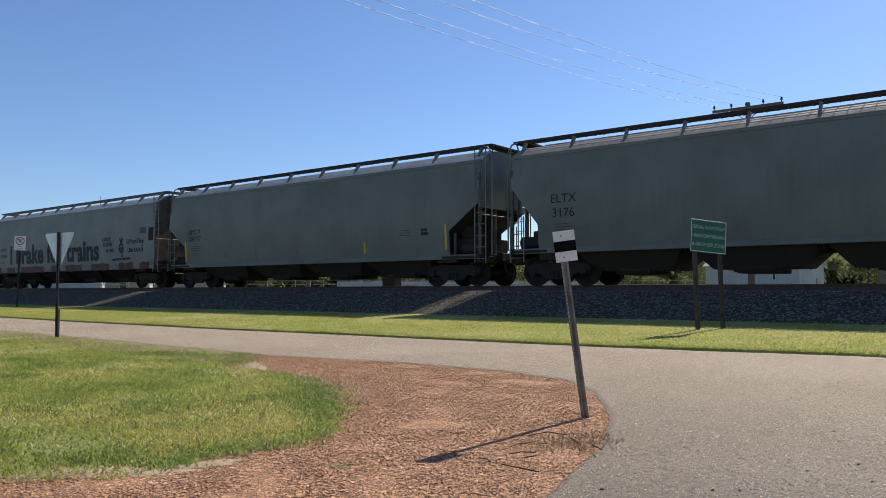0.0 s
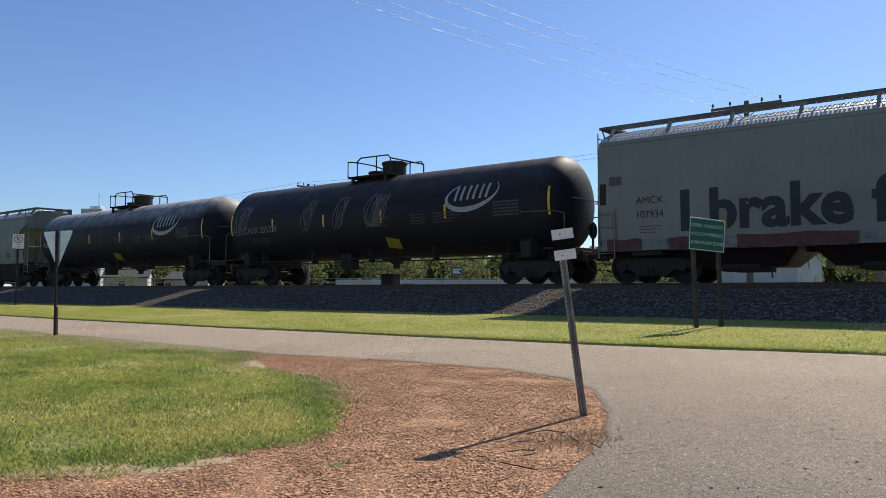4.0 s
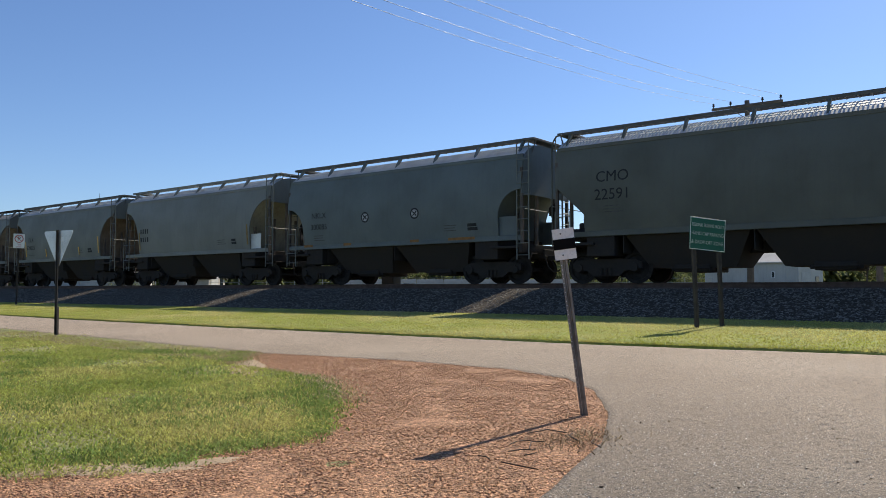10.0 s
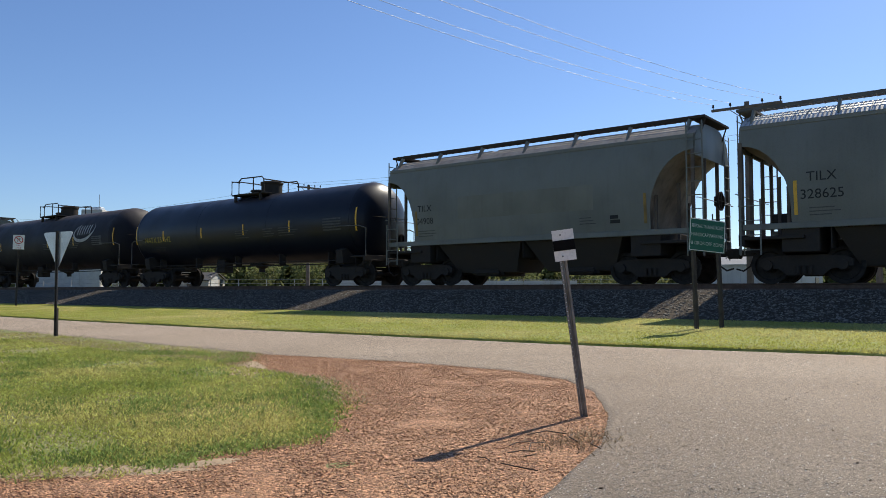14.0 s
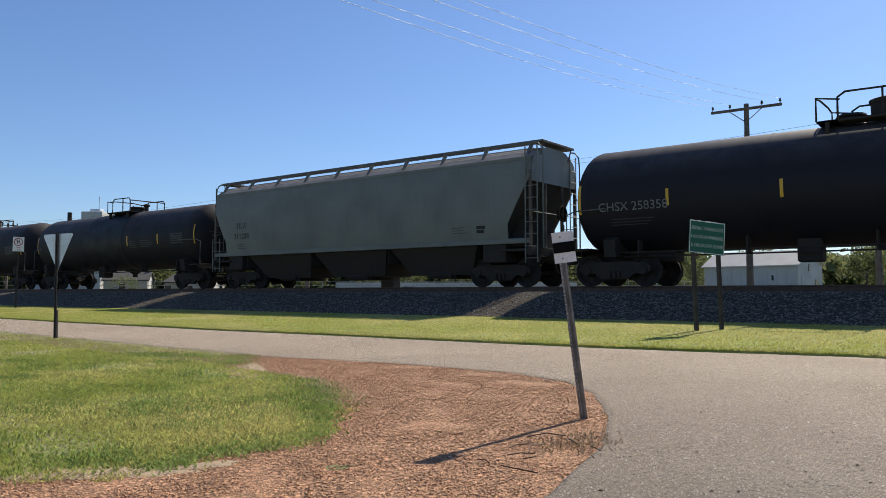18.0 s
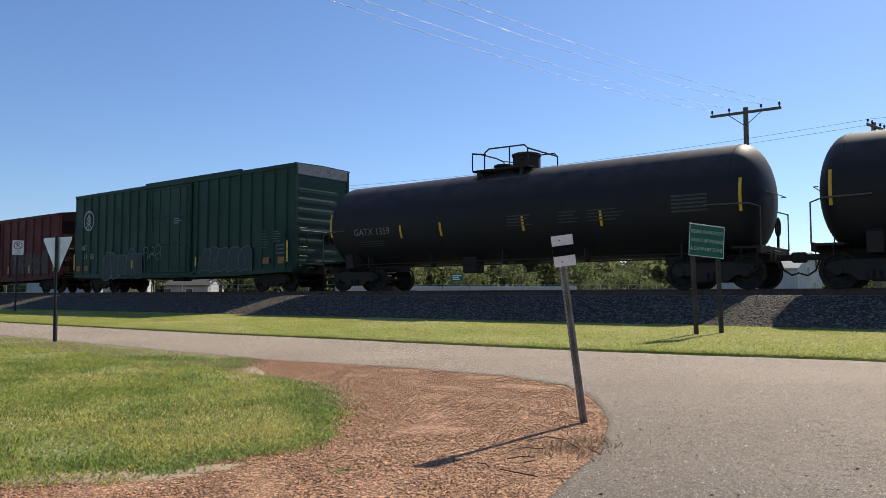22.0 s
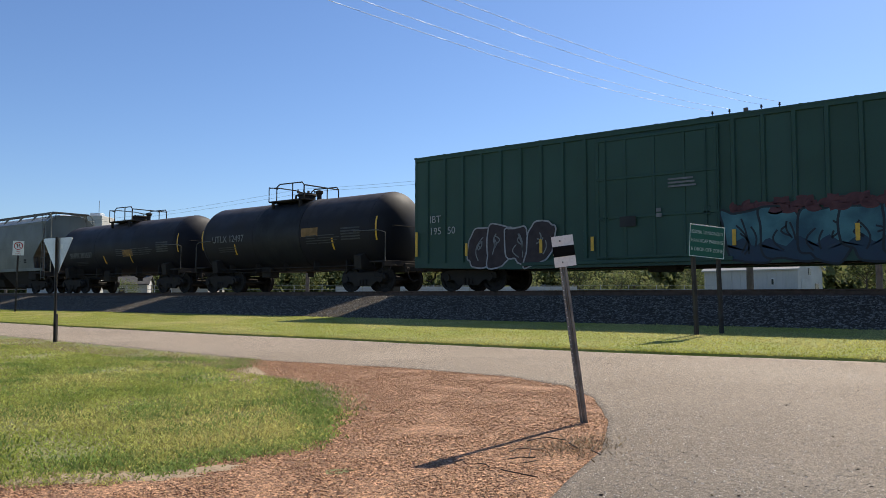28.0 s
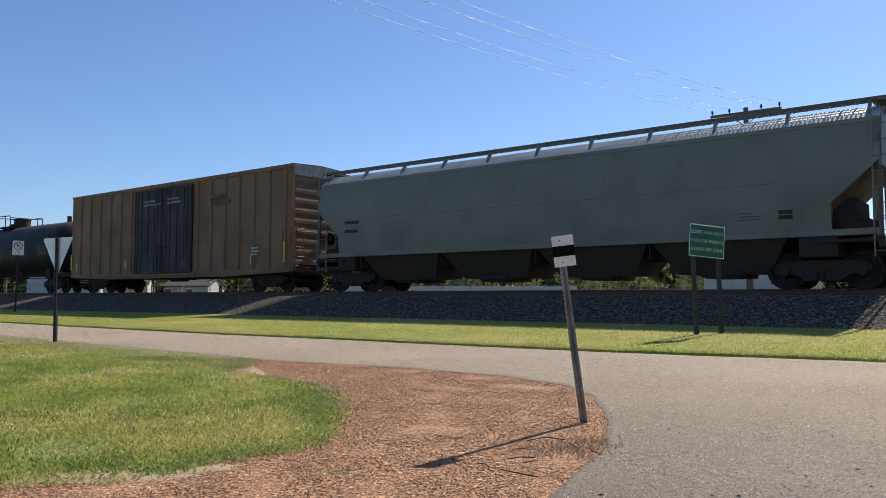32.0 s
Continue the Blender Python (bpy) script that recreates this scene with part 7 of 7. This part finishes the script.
far_sign = thing("street_sign", pose(gx0, gy0, float(ground_z(gy0)), 0, 0, 37.8), "green street direction sign on two posts", "traffic sign")
part("panel", Shape().box(-0.75, 0.75, -0.02, 0.02, 2.55, 3.55, 0.01), SIGN_GREEN, far_sign)
bars(far_sign, 0, 3.05, -0.021, 1.2, 0.7, 3, SIGN_WHITE, "plain_bar")
for x in (-0.5, 0.5):
    part("post", Shape().box(x - 0.04, x + 0.04, 0.02, 0.1, -0.3, 3.4), POST_GALV, far_sign)

# grain elevator block and mast in the distance
ex0, ey0 = town(-67.5, 150)
elevator = thing("grain_elevator", pose(ex0, ey0, float(ground_z(ey0)), 0, 0, 37.8), "grey block of a distant grain elevator with a mast", "building")
part("main_block", Shape().box(-2.0, 2.0, -3, 3, 0, 16.2, 0.1), CONCRETE, elevator)
part("lower_block", Shape().box(-12, -2.0, -3, 3, 0, 12.0, 0.1), CONCRETE, elevator)
part("chimney", Shape().turned([(0, 0.01), (0, 0.45), (16.3, 0.42), (16.3, 0.01)], "z", 14, (-5.6, 0, 0)), UNDER, elevator)
part("mast", Shape().tube([(0.1, 0, 16), (0.1, 0, 19.4)], 0.05, 6), POST_GALV, elevator)
part("rooftop_unit", Shape().box(-1.2, 0.8, -1, 1, 16.2, 16.9, 0.05), SIGN_BACK, elevator)


def tree(x, y, height, spread, seed, label, leaves=1500, name="tree"):
    """A tapered trunk, limbs, and a ragged crown of many small leaves in clumps."""
    r2 = np.random.default_rng(seed)
    rr = random.Random(seed)
    z = float(ground_z(y))
    t = thing(name, pose(x, y, z, 0, 0, rr.uniform(0, 360)), label, name, "trees beyond the railway")
    wood = Shape()
    lean = (rr.uniform(-0.2, 0.2), rr.uniform(-0.2, 0.2))
    for k in range(4):
        a, b = k / 4, (k + 1) / 4
        wood.tube([(lean[0] * a, lean[1] * a, height * 0.62 * a - (0.2 if k == 0 else 0)), (lean[0] * b, lean[1] * b, height * 0.62 * b)], 0.035 * height * (1 - 0.7 * a) * 0.6, 7)
    part("trunk", wood, BARK, t)
    clumps = []
    for k in range(11):
        a, up = rr.uniform(0, 6.28), rr.uniform(0.28, 0.92)
        reach = spread * (0.35 + 0.55 * math.sin(math.pi * min(1, up))) * rr.uniform(0.5, 1.0)
        tip = (math.cos(a) * reach, math.sin(a) * reach, height * up)
        base = (lean[0] * up * 0.6, lean[1] * up * 0.6, height * up * 0.6)
        part("limb", Shape().tube([base, ((base[0] + tip[0]) / 2, (base[1] + tip[1]) / 2, (base[2] + tip[2]) / 2 + 0.15), tip], 0.008 * height, 5), BARK, t)
        clumps.append(tip)
    clumps = np.array(clumps)
    c = clumps[r2.integers(0, len(clumps), leaves)] + r2.normal(0, 1, (leaves, 3)) * np.array([spread * 0.24, spread * 0.24, height * 0.10])
    s = r2.uniform(0.12, 0.28, leaves)[:, None] * height / 7
    u = r2.normal(0, 1, (leaves, 3))
    u /= np.linalg.norm(u, axis=1)[:, None]
    w = np.cross(u, r2.normal(0, 1, (leaves, 3)))
    w /= np.linalg.norm(w, axis=1)[:, None]
    v = np.stack([c - u * s, c + w * s * 0.6, c + u * s, c - w * s * 0.6], 1).reshape(-1, 3)
    f = np.arange(leaves * 4).reshape(-1, 4)
    ob = part("crown", fast_mesh("crown", v, f, TREE_LEAF), None, t)
    return t


rr = random.Random(11)
for k in range(15):
    right = -50 + k * 9.2 + rr.uniform(-2, 2)
    x, y = town(right, 128 + rr.uniform(-8, 12))
    tree(x, y, rr.uniform(6.0, 8.5), rr.uniform(3.0, 4.4), 100 + k, "full green broadleaf tree behind the railway")
for k in range(9):
    x, y = town((17, 21, 25, 29, 56, 60, 64, 68, -38)[k] * 1.05, (92, 95, 98, 96, 100, 104, 98, 106, 96)[k])
    tree(x, y, rr.uniform(2.4, 4.2), rr.uniform(1.7, 2.4), 200 + k, "low leafy shrub behind the railway", 1100, "shrub")

n = 42000
right = rng.uniform(-120, 110, n)
ahead = 168 + rng.normal(0, 5, n)
wave = np.array([noise.noise(Vector((float(q) * 0.11, 3.0, 1.0))) + 0.6 * noise.noise(Vector((float(q) * 0.45, 8.0, 1.0))) for q in right])
tall = 8.6 + 2.6 * wave
up = tall * rng.random(n) ** 0.8
cx = CAM_R.x * right + CAM_F.x * ahead
cy = CAM_R.y * right + CAM_F.y * ahead
c = np.stack([cx, cy, 0.6 + up], 1)
s = rng.uniform(0.45, 1.0, n)[:, None]
u = rng.normal(0, 1, (n, 3))
u /= np.linalg.norm(u, axis=1)[:, None]
w = np.cross(u, rng.normal(0, 1, (n, 3)))
w /= np.linalg.norm(w, axis=1)[:, None]
v = np.stack([c - u * s, c + w * s * 0.7, c + u * s, c - w * s * 0.7], 1).reshape(-1, 3)
tagged(new("far_woods", fast_mesh("far_woods", v, np.arange(n * 4).reshape(-1, 4), TREE_LEAF)), "low band of green trees beyond the town", "woods", kind="stuff")

# trackside cabinet beyond the bank
cabinet = thing("signal_cabinet", pose(-26.7, 30.0, float(ground_z(30.0)), 0, 0, 0), "dark metal trackside cabinet on a low footing", "cabinet")
part("case", Shape().box(-0.42, 0.42, -0.3, 0.3, 0.2, 1.42, 0.03), UNDER, cabinet)
part("footing", Shape().box(-0.5, 0.5, -0.38, 0.38, -0.2, 0.2, 0.02), CONCRETE, cabinet)
part("door", Shape().box(-0.36, 0.36, -0.325, -0.3, 0.28, 1.34, 0.01), UNDER, cabinet)
part("lid", Shape().box(-0.46, 0.46, -0.34, 0.34, 1.42, 1.47, 0.01), UNDER, cabinet)

# the street beyond the railway, a car parked far off and one that drives by
street = tagged(new("street", strips("street", np.linspace(-420, 260, 18), np.full(18, 36.9), np.full(18, 41.2), 4, 0.02, ASPHALT)),
                "asphalt street running beside the railway", "road", kind="structure")
PAINTS = {"white": surface("car_white", (0.75, 0.75, 0.74), 0.25, bump=0), "silver": surface("car_silver", (0.45, 0.46, 0.47), 0.25, metal=0.6, bump=0)}
TAIL_RED = surface("tail_lamp_red", (0.35, 0.02, 0.02), 0.3, bump=0)


def saloon_car(x, y, turn, colour, label):
    """A saloon car that faces its own +x."""
    c = thing("car", pose(x, y, float(ground_z(y)) + 0.02, 0, 0, turn), label, "car")
    side = [(-2.2, 0.34), (-2.24, 0.74), (-2.1, 0.90), (-1.55, 0.94), (-0.95, 1.20), (-0.6, 1.27), (0.45, 1.27), (0.75, 1.21), (1.4, 0.93), (2.05, 0.82), (2.24, 0.66), (2.25, 0.38)]
    part("body", Shape().prism(side, "y", -0.86, 0.86), PAINTS[colour], c)
    for s in (-1, 1):
        y0, y1 = sorted((s * 0.862, s * 0.868))
        part("side_window", Shape().prism([(-1.35, 0.96), (-0.88, 1.17), (-0.2, 1.21), (-0.2, 0.96)], "y", y0, y1), GLASS_DARK, c)
        part("side_window", Shape().prism([(-0.12, 0.96), (-0.12, 1.21), (0.62, 1.17), (1.15, 0.96)], "y", y0, y1), GLASS_DARK, c)
        part("tail_lamp", Shape().box(-2.26, -2.2, s * 0.68 - 0.15, s * 0.68 + 0.15, 0.70, 0.84, 0.01), TAIL_RED, c)
        part("headlamp", Shape().box(2.18, 2.26, s * 0.66 - 0.16, s * 0.66 + 0.16, 0.62, 0.74, 0.01), STENCIL_WHITE, c)
    for wx in (-1.35, 1.4):
        for wy in (-0.78, 0.78):
            w = part("wheel", Shape().turned([(-0.1, 0.19), (-0.1, 0.30), (-0.08, 0.32), (0.08, 0.32), (0.1, 0.30), (0.1, 0.19)], "y", 18), SIGN_BLACK, c, at=pose(wx, wy, 0.32))
            part("rim", Shape().turned([(-0.08, 0.02), (-0.09, 0.18), (0.09, 0.18), (0.08, 0.02)], "y", 12), POST_GALV, w)
    return c


px, py = town(-3.5, 80.0)
saloon_car(px, py, 37.8, "silver", "silver saloon car parked beyond the railway")
PASSING_X, PASSING_SPEED, STREET_Y = -157.1, 15.5, 39.0
passing_car = saloon_car(PASSING_X, STREET_Y, 0, "white", "white saloon car driving along the street")

# twigs and stalks on the gravel
rs = random.Random(4)
for k in range(9):
    x, y = -2.62 + rs.uniform(-0.3, 0.12), 4.5 + rs.uniform(-0.5, 0.7)
    a, ln = rs.uniform(0, 6.28), rs.uniform(0.10, 0.32)
    z = float(ground_z(y)) + 0.03
    pts = [(x, y, z), (x + ln * 0.5 * math.cos(a), y + ln * 0.5 * math.sin(a), z + rs.uniform(0, 0.02)), (x + ln * math.cos(a + 0.3), y + ln * math.sin(a + 0.3), z)]
    tagged(new("twig", Shape().tube(pts, 0.004, 5).mesh("twig", BARK)), "thin dry brown twig lying on gravel", "twig", "twigs on the gravel")

# ties last: the ones the view passes nearest
track = thing("track_ties", pose(0, TRACK_Y, RAIL - 0.18), "row of dark wooden railway ties", "railway ties", kind="structure")
for k in range(130):
    part("tie", tie_mesh, None, track, at=pose(-62 + k * 0.52 + random.uniform(-0.02, 0.02), random.uniform(-0.03, 0.03), 0, 0, 0, random.uniform(-1, 1)))

# seconds, and the metres by which the train runs ahead of or behind its steady speed
SURGE = ((0.0, 0.50), (1.0, 0.05), (2.0, 0.18), (3.0, -0.17), (3.5, -0.16), (5.5, -0.04), (6.0, -0.04), (7.0, 0.20), (8.0, -0.10), (9.0, 0.18),
         (10.0, -0.25), (11.0, 0.01), (12.0, 0.02), (13.0, -0.38), (14.0, -0.07), (14.5, -0.06), (16.5, -0.02), (17.0, -0.25), (18.0, 0.08),
         (19.0, 0.12), (20.0, -0.24), (21.0, 0.01), (22.0, -0.21), (23.0, 0.13), (24.0, 0.10), (25.0, -0.23), (27.5, 0.08), (28.0, 0.02),
         (29.0, -0.17), (30.0, 0.27), (31.0, 0.36), (32.0, 0.03))


def motions():
    """The train rolls by at a nearly steady speed, its wheels turning with it; a car passes on the street behind."""
    for c in CARS:
        x0 = c.location.x
        walk(c, [(t, pose(x0 + SPEED * t + d, TRACK_Y, RAIL)) for t, d in SURGE])
    ground = passing_car.location.z
    walk(passing_car, [(t, pose(PASSING_X + PASSING_SPEED * t, STREET_Y, ground)) for t in (0.0, 8.0, 16.0, 24.0, 32.0)])
    for side in (-1, 1):
        first = WHEELSETS[side][0]
        walk(first, [(k / 15, pose(side * 0.89, 0, WHEEL_R, 0, math.degrees(SPEED / WHEEL_R) * k / 15, 0)) for k in range(481)])
        for w in WHEELSETS[side][1:]:
            w.rotation_mode = "QUATERNION"
            keys = w.animation_data_create()
            keys.action = first.animation_data.action
            keys.action_slot = first.animation_data.action_slot


motions()
